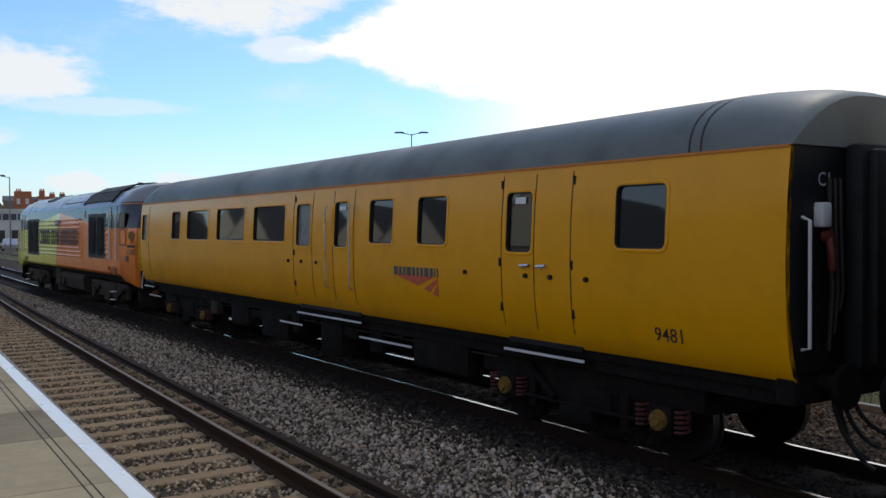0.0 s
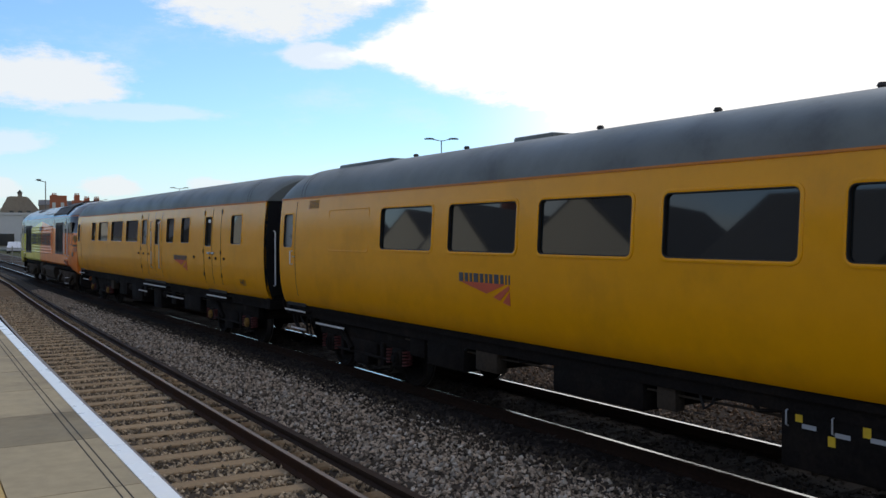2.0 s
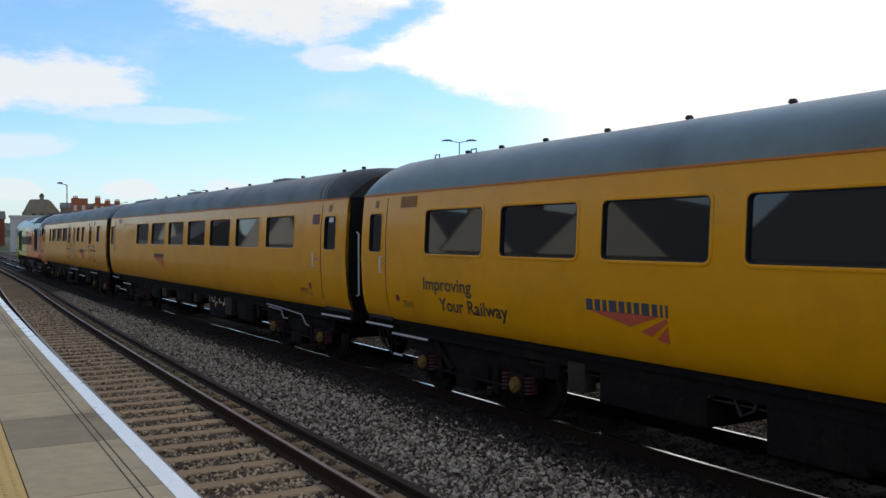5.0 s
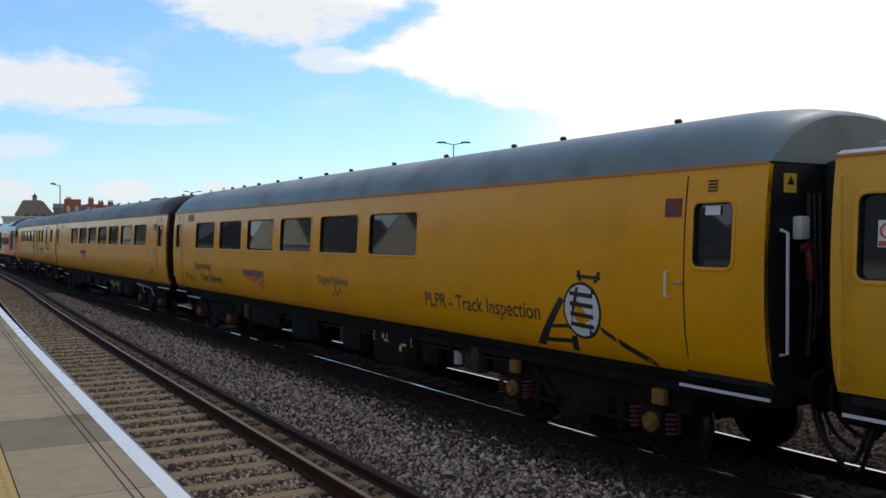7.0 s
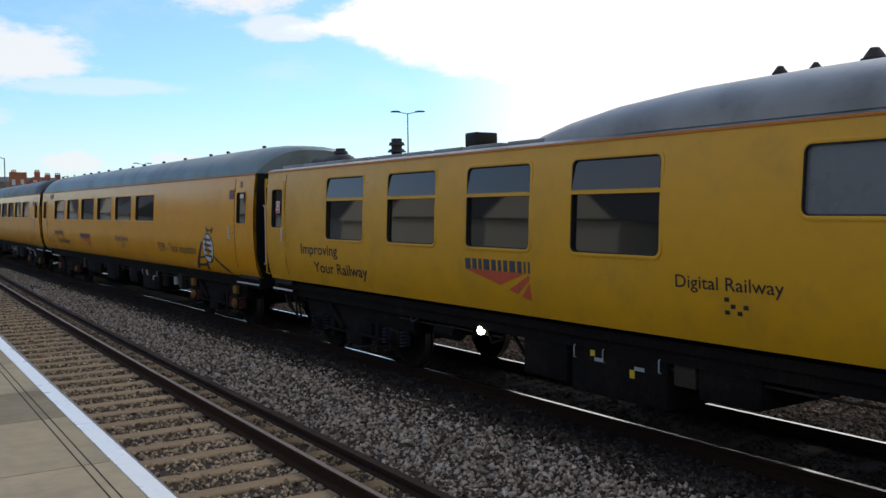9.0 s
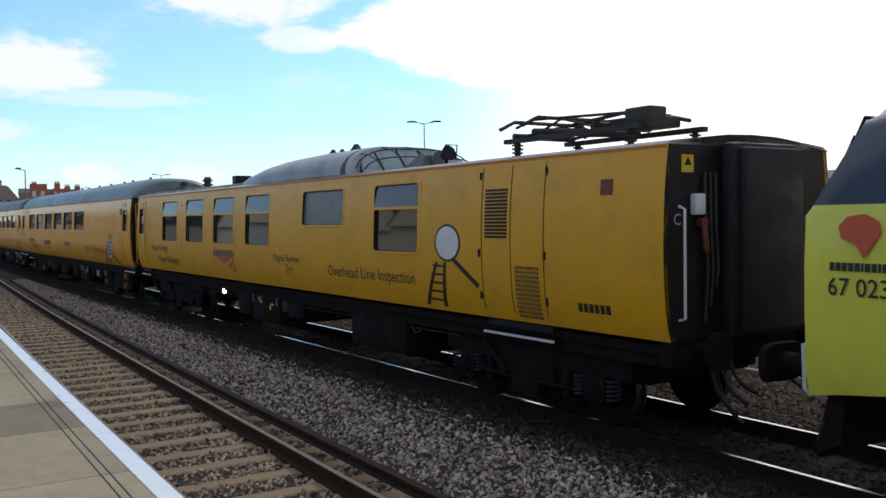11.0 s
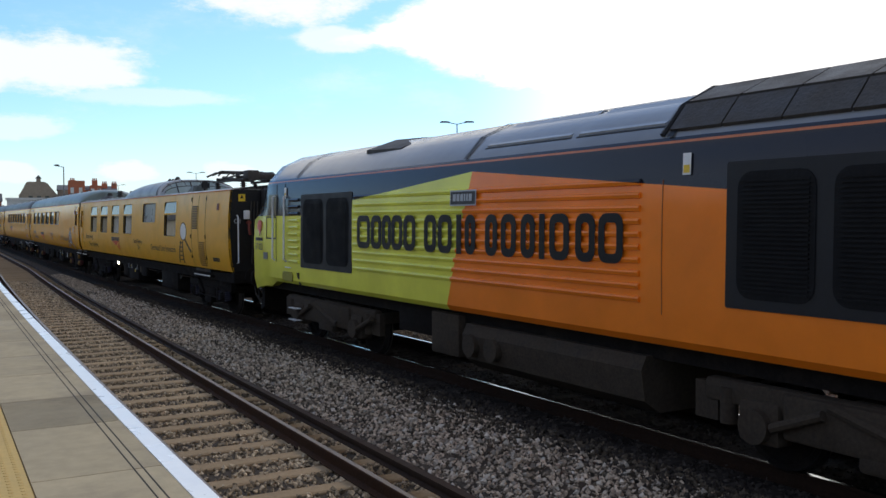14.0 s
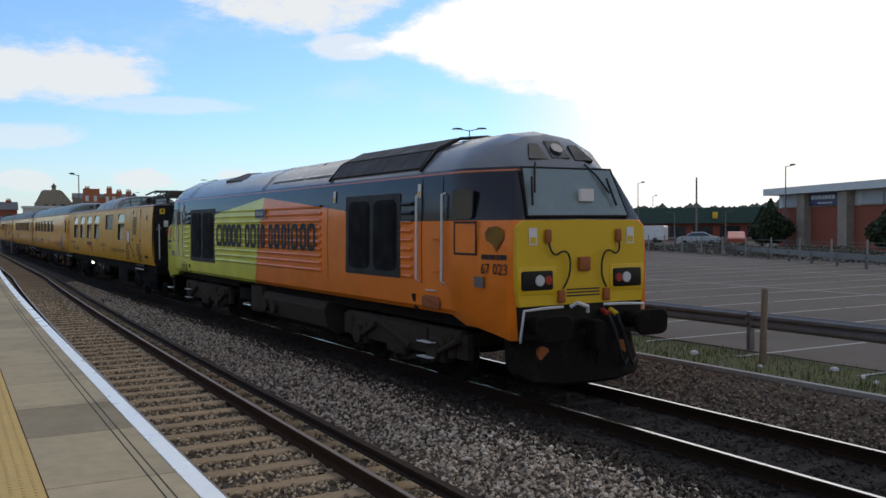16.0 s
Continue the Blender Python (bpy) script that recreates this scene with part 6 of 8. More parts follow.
def loco_end(loco, s):
    """One driving end: windscreen, nose panel, lamps, buffers, plough."""
    reach = 0.22 if s > 0 else -0.23
    X = lambda x: s * (x + reach)
    P = lambda x, y, z: (s * (x + reach), y, z)
    # nose panel
    bm = bmesh.new()
    ring = [(1.13, 1.33), (1.175, 1.6), (1.18, 2.0), (1.16, 2.44), (1.05, 2.52), (0, 2.535)]
    pts = ring + [(-y, z) for y, z in ring[::-1][1:]]
    loft(bm, [[P(x, y * k, z) for y, z in pts] for x, k in ((9.66, 1.0), (9.715, 0.985))])
    nose = part("nose_panel", bm, "nose_yellow", loco, "bright yellow nose panel")
    bm = bmesh.new()
    loft(bm, [[P(x, y, z) for y, z in ((1.10, 0.86), (1.13, 1.325), (-1.13, 1.325), (-1.10, 0.86))] for x in (9.64, 9.69)])
    part("buffer_beam", bm, "black", loco, "black buffer beam")
    # windscreen, from sill to brow
    bm = bmesh.new()
    loft(bm, [[P(9.62 + d, y, 2.60) for y in (0.90, -0.90)] + [P(9.345 + d, y, 3.27) for y in (-0.80, 0.80)] for d in (0.0, 0.02)])
    w = part("windscreen", bm, "clear", loco, "greenish raked windscreen", 0)
    bm = bmesh.new()
    pipe(bm, [P(9.635, 0.92, 2.585), P(9.355, 0.82, 3.285), P(9.355, -0.82, 3.285), P(9.635, -0.92, 2.585), P(9.635, 0.92, 2.585)], 0.016)
    part("windscreen_frame", bm, "black", w, "black windscreen frame")
    # white panel painted in for the brightness seen through the cab
    bm = bmesh.new()
    box(bm, min(X(9.555), X(9.60)), max(X(9.555), X(9.60)), -0.30, -0.05, 2.80, 2.98)
    part("windscreen_notice", bm, "white", w, "white panel standing in for the bright view through the windscreen")
    for y0, y1 in ((0.55, 0.74), (-0.35, -0.62)):
        bm = bmesh.new()
        pipe(bm, [P(9.32, y0, 3.36), P(9.44, (y0 + y1) / 2, 3.18), P(9.57, y1, 2.92)], 0.014)
        pipe(bm, [P(9.50, y1 * 1.0, 3.14), P(9.64, y1 * 1.12, 2.74)], 0.018)
        part("wiper", bm, "black", w, "black wiper")
    # brow with lamps
    for y, wd in ((0.42, 0.17), (-0.42, 0.17)):
        bm = bmesh.new()
        loft(bm, [[P(9.235 + d, y + a, 3.42 + d) for a in (-wd, wd)] + [P(9.01 + d, y * 0.86 + a * 0.45, 3.66 + d) for a in (wd, -wd)] for d in (-0.04, 0.004)])
        part("horn_recess", bm, "black", loco, "dark horn recess", 0)
    bm = bmesh.new()
    loft(bm, [[P(9.215 + d, a, 3.44 + d) for a in (-0.17, 0.17)] + [P(8.965 + d, a, 3.71 + d) for a in (0.14, -0.14)] for d in (-0.03, 0.008)])
    hl = part("headlight_box", bm, "black", loco, "black headlight housing", 0)
    bm = bmesh.new()
    tube(bm, P(9.08, 0, 3.575), P(9.11, 0, 3.605), 0.10, 18)
    part("headlight", bm, "galv", hl, "round headlight")
    for y in (0.82, -0.82):
        bm = bmesh.new()
        box(bm, min(X(9.70), X(9.75)), max(X(9.70), X(9.75)), y - 0.27, y + 0.27, 1.55, 1.82, 0.03)
        lc = part("headlamp_unit", bm, "black", loco, "black lamp cluster")
        for yy, mm, r in ((y - math.copysign(0.03, y) + 0.0, "clad_white", 0.085), (y - math.copysign(0.18, y), "red", 0.07)):
            bm = bmesh.new()
            tube(bm, P(9.74, yy, 1.685), P(9.765, yy, 1.685), r, 18, r * 0.85)
            part("lamp_lens", bm, mm, lc, "round lamp lens")
        bm = bmesh.new()
        box(bm, min(X(9.71), X(9.725)), max(X(9.71), X(9.725)), y - 0.33, y + 0.33, 1.49, 1.88, 0.005)
        part("lamp_surround", bm, "nose_yellow", lc, "yellow lamp surround")
        # orange sockets with cable
        bm = bmesh.new()
        box(bm, min(X(9.71), X(9.77)), max(X(9.71), X(9.77)), y * 0.78 - 0.055, y * 0.78 + 0.055, 2.2, 2.4, 0.03)
        part("jumper_socket", bm, "rust", loco, "orange jumper socket")
        bm = bmesh.new()
        box(bm, min(X(9.71), X(9.77)), max(X(9.71), X(9.77)), y * 0.5 - 0.06, y * 0.5 + 0.06, 1.36, 1.54, 0.02)
        part("jumper_socket", bm, "rust", loco, "orange jumper socket")
        bm = bmesh.new()
        pts = [Vector(P(9.76 + 0.04 * math.sin(u * math.pi), y * v, z)) for u, v, z in ((0, 0.78, 2.22), (0.2, 0.76, 2.09), (0.35, 0.66, 2.03), (0.45, 0.54, 2.09), (0.55, 0.42, 2.08), (0.7, 0.35, 1.96), (0.85, 0.35, 1.78), (0.95, 0.40, 1.66), (1, 0.48, 1.56))]
        fine = [pts[0]] + [a.lerp(b, k) for a, b in zip(pts, pts[1:]) for k in (0.25, 0.75)] + [pts[-1]]
        pipe(bm, fine, 0.014)
        part("jumper_cable", bm, "rubber", loco, "black jumper cable")
        bm = bmesh.new()
        box(bm, min(X(9.718), X(9.724)), max(X(9.718), X(9.724)), y * 1.08 - 0.07, y * 1.08 + 0.07, 2.18, 2.42)
        wl = part("warning_plate", bm, "white", loco, "white and yellow warning plate")
        bm = bmesh.new()
        box(bm, min(X(9.722), X(9.728)), max(X(9.722), X(9.728)), y * 1.08 - 0.05, y * 1.08 + 0.05, 2.2, 2.29)
        part("warning_panel", bm, "sign_yellow", wl, "yellow warning panel")
        # buffers
        bm = bmesh.new()
        yb = math.copysign(0.87, y)
        tube(bm, P(9.6, yb, 1.06), P(9.95, yb, 1.06), 0.12, 14), tube(bm, P(9.95, yb, 1.06), P(10.18, yb, 1.06), 0.10, 14)
        loft(bm, [[P(x, yb + 0.30 * k * math.copysign(abs(math.cos(q)) ** 0.5, math.cos(q)), 1.06 + 0.19 * k * math.copysign(abs(math.sin(q)) ** 0.5, math.sin(q))) for q in [i * math.tau / 20 for i in range(20)]] for x, k in ((10.14, 0.94), (10.2, 1.0), (10.23, 0.9))])
        part("buffer", bm, "frame_black", loco, "black oval buffer")
        bm = bmesh.new()
        pipe(bm, [P(9.72, y * 0.45, 1.30), P(9.78, y * 0.9, 1.30), P(9.78, y * 1.32, 1.28), P(9.74, y * 1.36, 0.9), P(9.70, y * 1.33, 0.84)], 0.022)
        part("front_handrail", bm, "white", loco, "white bent handrail")
    bm = bmesh.new()
    box(bm, min(X(9.70), X(9.78)), max(X(9.70), X(9.78)), -0.10, 0.10, 1.80, 2.0, 0.02)
    part("socket_box", bm, "rust", loco, "orange socket box")
    decal_bm = bmesh.new()
    for i in range(3):
        box(decal_bm, min(X(9.717), X(9.722)), max(X(9.717), X(9.722)), -0.3, 0.3, 1.44 + i * 0.045, 1.46 + i * 0.045)
    part("marking", decal_bm, "ink", loco, "small dark unreadable lines")
    # coupling, hoses, plough
    bm = bmesh.new()
    tube(bm, P(9.66, 0, 1.05), P(9.95, 0, 1.02), 0.07), box(bm, min(X(9.85), X(10.1)), max(X(9.85), X(10.1)), -0.09, 0.09, 0.7, 1.12, 0.04)
    pipe(bm, [P(9.98, 0.05, 0.72), P(10.02, 0, 0.52), P(9.98, -0.05, 0.72)], 0.03)
    part("coupling", bm, "frame_black", loco, "black screw coupling")
    bm = bmesh.new()
    pipe(bm, [P(9.78, 0.28, 1.30), P(9.86, 0.22, 1.36), P(9.88, 0.05, 1.30), P(9.84, 0.02, 1.22)], 0.03)
    part("air_cock", bm, "white", loco, "white air cock")
    for y, col in ((-0.35, "red"), (-0.5, "sign_yellow")):
        bm = bmesh.new()
        tube(bm, P(9.72, y, 1.22), P(9.86, y, 1.16), 0.04)
        part("hose_cock", bm, col, loco, "coloured hose cock")
        bm = bmesh.new()
        pipe(bm, [P(9.86, y, 1.16), P(9.98, y - 0.02, 0.95), P(10.0, y - 0.1, 0.6), P(9.92, y - 0.25, 0.42), P(9.82, y - 0.4, 0.5)], 0.026)
        part("brake_hose", bm, "rubber", loco, "black brake hose")
    bm = bmesh.new()
    sec = [(9.55, 0.95), (9.70, 0.85), (9.78, 0.55), (9.86, 0.25), (9.80, 0.20), (9.60, 0.30)]
    ys = [(-1.12, -0.22, 0.16), (-0.95, -0.08, 0.05), (-0.5, 0.02, 0.0), (0, 0.05, 0.0), (0.5, 0.02, 0.0), (0.95, -0.08, 0.05), (1.12, -0.22, 0.16)]
    loft(bm, [[P(x + d, y, z + (up if z < 0.4 else 0)) for x, z in sec] for y, d, up in ys])
    plough = part("snowplough", bm, "frame_black", loco, "black rounded snowplough")
    for y in (0.72, -0.72):
        # added disc in place of a rusty smear; no lamp known here
        bm = bmesh.new()
        tube(bm, P(9.66, y, 0.66), P(9.735, y, 0.66), 0.11, 14, 0.10)
        part("plough_lamp", bm, "rust", plough, "rusty orange disc standing in for a smear on the plough")


def brand_blocks(spans, z0, h, t=0.105):
    """Plain rounded blocks that stand for a brand's letters: hollow where wide, solid where narrow."""
    out = []
    for a, b in spans:
        if a - b < 0.2:
            out.append(slices([(a, z0), (b, z0), (b, z0 + h), (a, z0 + h)], 6))
            continue
        outer, inner = rounded(b, a, z0, z0 + h, 0.13), rounded(b + t, a - t, z0 + t, z0 + h - t, 0.05)
        out.append([[outer[k], outer[(k + 1) % 20], inner[(k + 1) % 20], inner[k]] for k in range(20)])
    return out


def loco_bogie_mesh(bm):
    for s in (1, -1):
        y = s * 1.08
        box(bm, -2.1, 2.1, y - 0.08, y + 0.08, 0.62, 0.86, 0.04)
        box(bm, -1.12, 1.12, y - 0.1, y + 0.13, 0.40, 0.84, 0.05)
        box(bm, -0.35, 0.35, y - 0.1, y + 0.12, 0.28, 0.56, 0.05)
        for x in (-1.4, 1.4):
            box(bm, x - 0.24, x + 0.24, y - 0.12, y + 0.12, 0.30, 0.72, 0.05)
            tube(bm, (x, y, 0.48), (x, y + s * 0.2, 0.48), 0.17, 16)
            for d in (-0.42, 0.42):
                tube(bm, (x + d, y + s * 0.03, 0.42), (x + d, y + s * 0.03, 0.78), 0.09, 12)
            tube(bm, (x - 0.2, y + s * 0.16, 0.5), (x - 0.75, y + s * 0.16, 0.72), 0.05)
        box(bm, -2.25, -1.95, y - 0.05, y + 0.05, 0.42, 0.8), box(bm, 1.95, 2.25, y - 0.05, y + 0.05, 0.42, 0.8)
        tube(bm, (-0.6, y + s * 0.13, 0.48), (0.6, y + s * 0.13, 0.80), 0.055)
    box(bm, -0.5, 0.5, -1.0, 1.0, 0.5, 0.86), box(bm, -2.05, -1.85, -1, 1, 0.6, 0.8), box(bm, 1.85, 2.05, -1, 1, 0.6, 0.8)


def build_loco():
    top = tagged(new("diesel_locomotive"), "lime and orange diesel locomotive with dark roof band and yellow nose", "locomotive", "vehicles of the train")
    full = lambda half: [(y, z) for y, z in half] + [(-y, z) for y, z in half[::-1][1:]]
    drop = [(1.24, 0.98)] + HULL[1:]
    stations = [(-9.43, NOSE), (-9.40, SILL), (-9.08, BROW), (-8.62, CROWN), (-8.3, drop), (-7.95, HULL), (-5, HULL), (0, HULL), (5, HULL), (8.3, HULL), (8.74, drop), (9.07, CROWN), (9.53, BROW), (9.85, SILL), (9.88, NOSE)]
    bm = bmesh.new()
    loft(bm, [[(x, y, z) for y, z in full(h)] for x, h in stations])
    part("body", bm, "loco", top, "lime and orange body under a blue-black band and grey roof", 25)
    for s in (1, -1):
        loco_end(top, s)
    # ribbed side panels, on both sides
    for sg in (1, -1):
        bm = bmesh.new()
        for x0, x1, z0, z1 in ((-3.05, 4.22, 1.55, 2.95), (-6.84, -6.47, 1.6, 2.92), (6.85, 7.38, 1.55, 2.95)):
            n = int((z1 - z0) / 0.137)
            for i in range(n):
                z = z0 + i * (z1 - z0) / n
                loft(bm, [[(x, sg * (hull_y(z + w) + d), z + w) for w, d in ((0.0, -0.01), (0.008, 0.022), (0.045, 0.036), (0.062, 0.030), (0.08, -0.01))] for x in (x0, x1)])
        part("side_ribs", bm, "loco", top, "horizontal pressed ribs", 25)
        for x0, x1, z0, z1 in ((4.31, 6.74, 1.49, 2.95), (-6.42, -4.24, 1.60, 3.0)):
            bm = bmesh.new()
            loft(bm, [[(x, sg * (hull_y(z) + d), z) for x, z in rounded(x0, x1, z0, z1, 0.03)] for d in (-0.01, 0.014)])
            gr = part("radiator_grille", bm, "grille_frame", top, "black framed side grille", 0)
            m = (x0 + x1) / 2
            for a, b in ((x0 + 0.14, m - 0.09), (m + 0.09, x1 - 0.14)):
                bm = bmesh.new()
                loft(bm, [[(x, sg * (hull_y(z) + d), z) for x, z in rounded(a, b, z0 + 0.1, z1 - 0.1, 0.16)] for d in (0.012, 0.018)])
                for i in range(26):
                    z = z0 + 0.16 + i * (z1 - z0 - 0.32) / 26
                    box(bm, a + 0.06, b - 0.06, min(sg * hull_y(z), sg * (hull_y(z) + 0.028)), max(sg * hull_y(z), sg * (hull_y(z) + 0.028)), z, z + 0.02)
                part("grille_slats", bm, "grille", gr, "black slats", 0)
        for s in (1, -1):
            # cab door, rails, side window
            for x in (7.06, 7.86) if s < 0 else (7.56, 8.23):
                bm = bmesh.new()
                pipe(bm, [(s * x, sg * hull_y(1.6), 1.58), (s * x, sg * (hull_y(2) + 0.06), 1.62), (s * x, sg * (hull_y(2.9) + 0.06), 2.93), (s * x, sg * hull_y(2.96), 2.95)], 0.021)
                part("door_handrail", bm, "white", top, "white door handrail")
            bm = bmesh.new()
            loft(bm, [[(s * x, sg * (hull_y(z) + d), z) for x, z in rounded(8.08, 8.64, 2.56, 2.99, 0.05)] for d in (-0.02, 0.006)])
            part("cab_window", bm, "cab_dark", top, "dark cab side window", 0)
            bm = bmesh.new()
            for x0, x1, z0, z1 in ((8.14, 8.76, 2.03, 2.06), (8.14, 8.76, 2.49, 2.52), (8.14, 8.17, 2.06, 2.49), (8.73, 8.76, 2.06, 2.49)):
                loft(bm, [[(s * x, sg * (hull_y(z) + d), z) for x, z in rect(x0, x1, z0, z1)] for d in (-0.005, 0.006)])
            part("window_drop_frame", bm, "black", top, "black outline under the cab window", 0)
            # raised oval; the recess's inner shade is put into its darker colour
            bm = bmesh.new()
            loft(bm, [[(s * x, sg * (hull_y(z) + d), z) for x, z in rounded(7.18, 7.74, 1.17, 1.37, 0.09)] for d in (-0.01, 0.03)])
            part("foot_recess", bm, "rust" if s < 0 else "lime_shade", top, "oval footstep recess, its shade put into the colour", 0)
            bm = bmesh.new()
            loft(bm, [[(s * x, sg * (hull_y(z) + d), z) for x, z in rect(6.84, 6.93, 1.13, 1.37)] for d in (-0.01, 0.03)])
            part("sand_slot", bm, "black", top, "black slot", 0)
            bm = bmesh.new()
            loft(bm, [[(s * x, sg * (hull_y(z) + d), z) for x, z in rect(8.71, 8.95, 1.58, 1.73)] for d in (-0.01, 0.012)])
            part("side_plate", bm, "galv", top, "small grey plate", 0)
            for z in (1.75, 2.25):
                bm = bmesh.new()
                loft(bm, [[(s * x, sg * (hull_y(z) + d), z) for x, z in rounded(7.50, 7.72, z - 0.06, z + 0.08, 0.05)] for d in (-0.01, 0.008)])
                tube(bm, (s * 7.55, sg * (hull_y(z) + 0.03), z), (s * 7.68, sg * (hull_y(z) + 0.03), z), 0.012)
                part("door_latch", bm, "loco", top, "recessed door latch")
            for x0, x1, z in ((7.3, 7.6, 1.45), (7.0, 7.4, 0.62), (7.0, 7.4, 0.38)):
                bm = bmesh.new()
                box(bm, min(s * x0, s * x1), max(s * x0, s * x1), min(sg * 1.25, sg * 1.38), max(sg * 1.25, sg * 1.38), z, z + 0.014)
                part("foot_step", bm, "step", top, "white edged footstep")
    # shut lines, name plate, warning plates, brand shapes
    for x, z0, z1 in ((-3.38, 1.45, 2.86), (-7.15, 1.55, 3.2), (-7.8, 1.55, 3.2), (7.65, 1.55, 3.2), (8.15, 1.55, 3.2)):
        lines = bmesh.new()
        for i in range(14):
            slab(lines, rect(x - 0.004, x + 0.004, z0 + (z1 - z0) * i / 14, z0 + (z1 - z0) * (i + 1) / 14), 0.004)
        bmesh.ops.remove_doubles(lines, verts=lines.verts, dist=0.0005)
        on_side(lines, hull_y, 0.003)
        part("door_seam", lines, "rust" if x == -3.38 else "ink", top, "dark shut line", 0)
    spans = ((4.01, 3.50), (3.45, 3.07), (3.04, 2.72), (2.70, 2.33), (2.28, 1.90), (1.62, 1.26), (1.20, 0.81), (0.68, 0.55), (0.45, 0.18),
             (-0.07, -0.36), (-0.45, -0.79), (-0.90, -1.20), (-1.29, -1.40), (-1.50, -1.88), (-2.00, -2.35), (-2.41, -2.82))
    for shape in brand_blocks(spans, 1.96, 0.56):
        decal("brand_block", top, shape, "black", "large black block of the painted sign", hull_y, 0.037)
    edge = decal("name_plate", top, [rect(0.17, 0.86, 2.645, 2.865)], "clad", "cast plate with a pale rim and pale bars", hull_y, 0.040)
    n = decal("plate_face", edge, [rect(0.19, 0.84, 2.665, 2.845)], "ink", "black plate face", hull_y, 0.044)
    decal("plate_bars", n, word_bars(0.77, 0.27, 2.71, 0.10, [1, 1, 0.9, 0.5, 0.5, 1], 0.4), "clad", "pale bars on the plate", hull_y, 0.049)
    for x in (-3.72, -7.08, 7.6):
        w = decal("warning_plate", top, [rect(x - 0.055, x + 0.055, 2.9, 3.12)], "white", "white and yellow warning plate", hull_y, 0.016)
        decal("warning_panel", w, [rect(x - 0.04, x + 0.04, 2.92, 3.0)], "sign_yellow", "yellow panel", hull_y, 0.02)
    for s, c in ((-1, 9.145), (1, 9.3)):
        flat = lambda z: 1.362
        h = [(s * c + u, 2.27 + v) for u, v in ((-0.2, 0.02), (-0.18, 0.12), (-0.05, 0.18), (0.12, 0.16), (0.2, 0.08), (0.17, -0.02), (0.02, -0.08), (-0.05, -0.18), (-0.12, -0.08))]
        marks = [decal("side_emblem", top, [h], "logo_red" if s > 0 else "boxcap", "plain helmet-shaped emblem", flat, 0.002),
                 decal("brand_bars", top, word_bars(s * c + 0.27, s * c - 0.27, 1.98, 0.07, [1, 1, 1, 1, 1, 0.4, 1, 1, 0.5, 1], 0.4), "ink", "small dark brand bars", flat, 0.002),
                 lettering(top, "67 023", s * c + 0.285, s * c - 0.285, 1.775, "ink", "dark loco number 67 023", flat)]
        for o in marks:      # follow the narrowing of the cab side
            for v in o.data.vertices:
                lean = np.interp(abs(v.co.x) - (0 if s < 0 else 0.45), (8.3, 8.62, 9.08, 9.40, 9.6), (1.352, 1.345, 1.315, 1.27, 1.2))
                v.co.y += lean - 1.352 + max(0.0, v.co.z - 2.0) * -0.09 * max(0.0, abs(v.co.x) - 8.62)
    # roof: panel joints, cooling mesh, exhaust
    def rib(bm, x, w=0.03, z0=3.26):
        half = [(y * 1.012, z + 0.012) for y, z in HULL if z >= z0]
        loft(bm, [[(x + d, y, z) for y, z in half] + [(x + d, -y, z) for y, z in half[::-1][1:]] for d in (-w, w)], caps=False, closed=False)
    for x in (7.1, 0.6, -3.42):
        bm = bmesh.new()
        rib(bm, x, 0.04)
        part("roof_joint", bm, "black", top, "black roof panel joint")
    for x0, x1, n in ((-6.9, -3.35, 5),):
        for sg in (1, -1):
            for i in range(n):
                a, b = x0 + (x1 - x0) * i / n, x0 + (x1 - x0) * (i + 1) / n - 0.02
                bm = bmesh.new()
                loft(bm, [[(x, sg * y, z) for y, z in ((1.22, 3.36), (1.0, 3.63), (1.0, 3.67), (1.24, 3.39))] for x in (a, b)])
                part("cooler_mesh", bm, "mesh_dark", top, "sooty cooler group mesh")
                bm = bmesh.new()
                loft(bm, [[(x, sg * y, z) for y, z in ((0.95, 3.66), (0.52, 3.86), (0.52, 3.90), (0.96, 3.70))] for x in (a, b)])
                part("cooler_mesh", bm, "mesh_dark", top, "sooty cooler group mesh")
    for x in (-6.98, -3.3):
        rails = bmesh.new()
        pipe(rails, [(x, 1.27, 3.33), (x, 0.99, 3.65), (x, 0.52, 3.88), (x, 0, 3.93), (x, -0.52, 3.88), (x, -0.99, 3.65), (x, -1.27, 3.33)], 0.03)
        part("cooler_frame", rails, "black", top, "black cooler frame")
    slope = lambda x0, x1, lo, hi, up: [[(x, y + up * 0.6, z + up) for y, z in ((lo, 3.62 + (0.98 - lo) * 0.46 if lo < 0.98 else 3.62 - (lo - 0.98) * 1.1), (hi, 3.62 + (0.98 - hi) * 0.46))] for x in (x0, x1)]
    for a, b in ((-3.2, -1.75), (-1.6, 0.25)):
        for lift, grow, mat, what in ((0.006, 0.03, "black", "panel_gap"), (0.014, 0.0, "loco", "roof_panel")):
            bm = bmesh.new()
            q = slope(a - grow, b + grow, 1.12 + grow, 0.60 - grow, lift)
            loft(bm, [[(x, y, z) for x, y, z in (r[0], r[1])] + [(r[1][0], r[1][1], r[1][2] - 0.03), (r[0][0], r[0][1], r[0][2] - 0.03)] for r in q])
            part(what, bm, mat, top, "dark gap round a roof panel" if mat == "black" else "grey roof access panel")
    bm = bmesh.new()
    loft(bm, [[(x, y, z) for y, z in ((0.95, 3.50), (0.95, 3.655 + up), (0.35, 3.87 + up), (0.35, 3.6))] for x, up in ((3.2, 0.0), (3.5, 0.015), (4.5, 0.05))])
    part("exhaust", bm, "mesh_dark", top, "sooty exhaust port")
    # underneath
    bm = bmesh.new()
    box(bm, -9.0, 9.0, -1.1, 1.1, 0.92, 1.18)
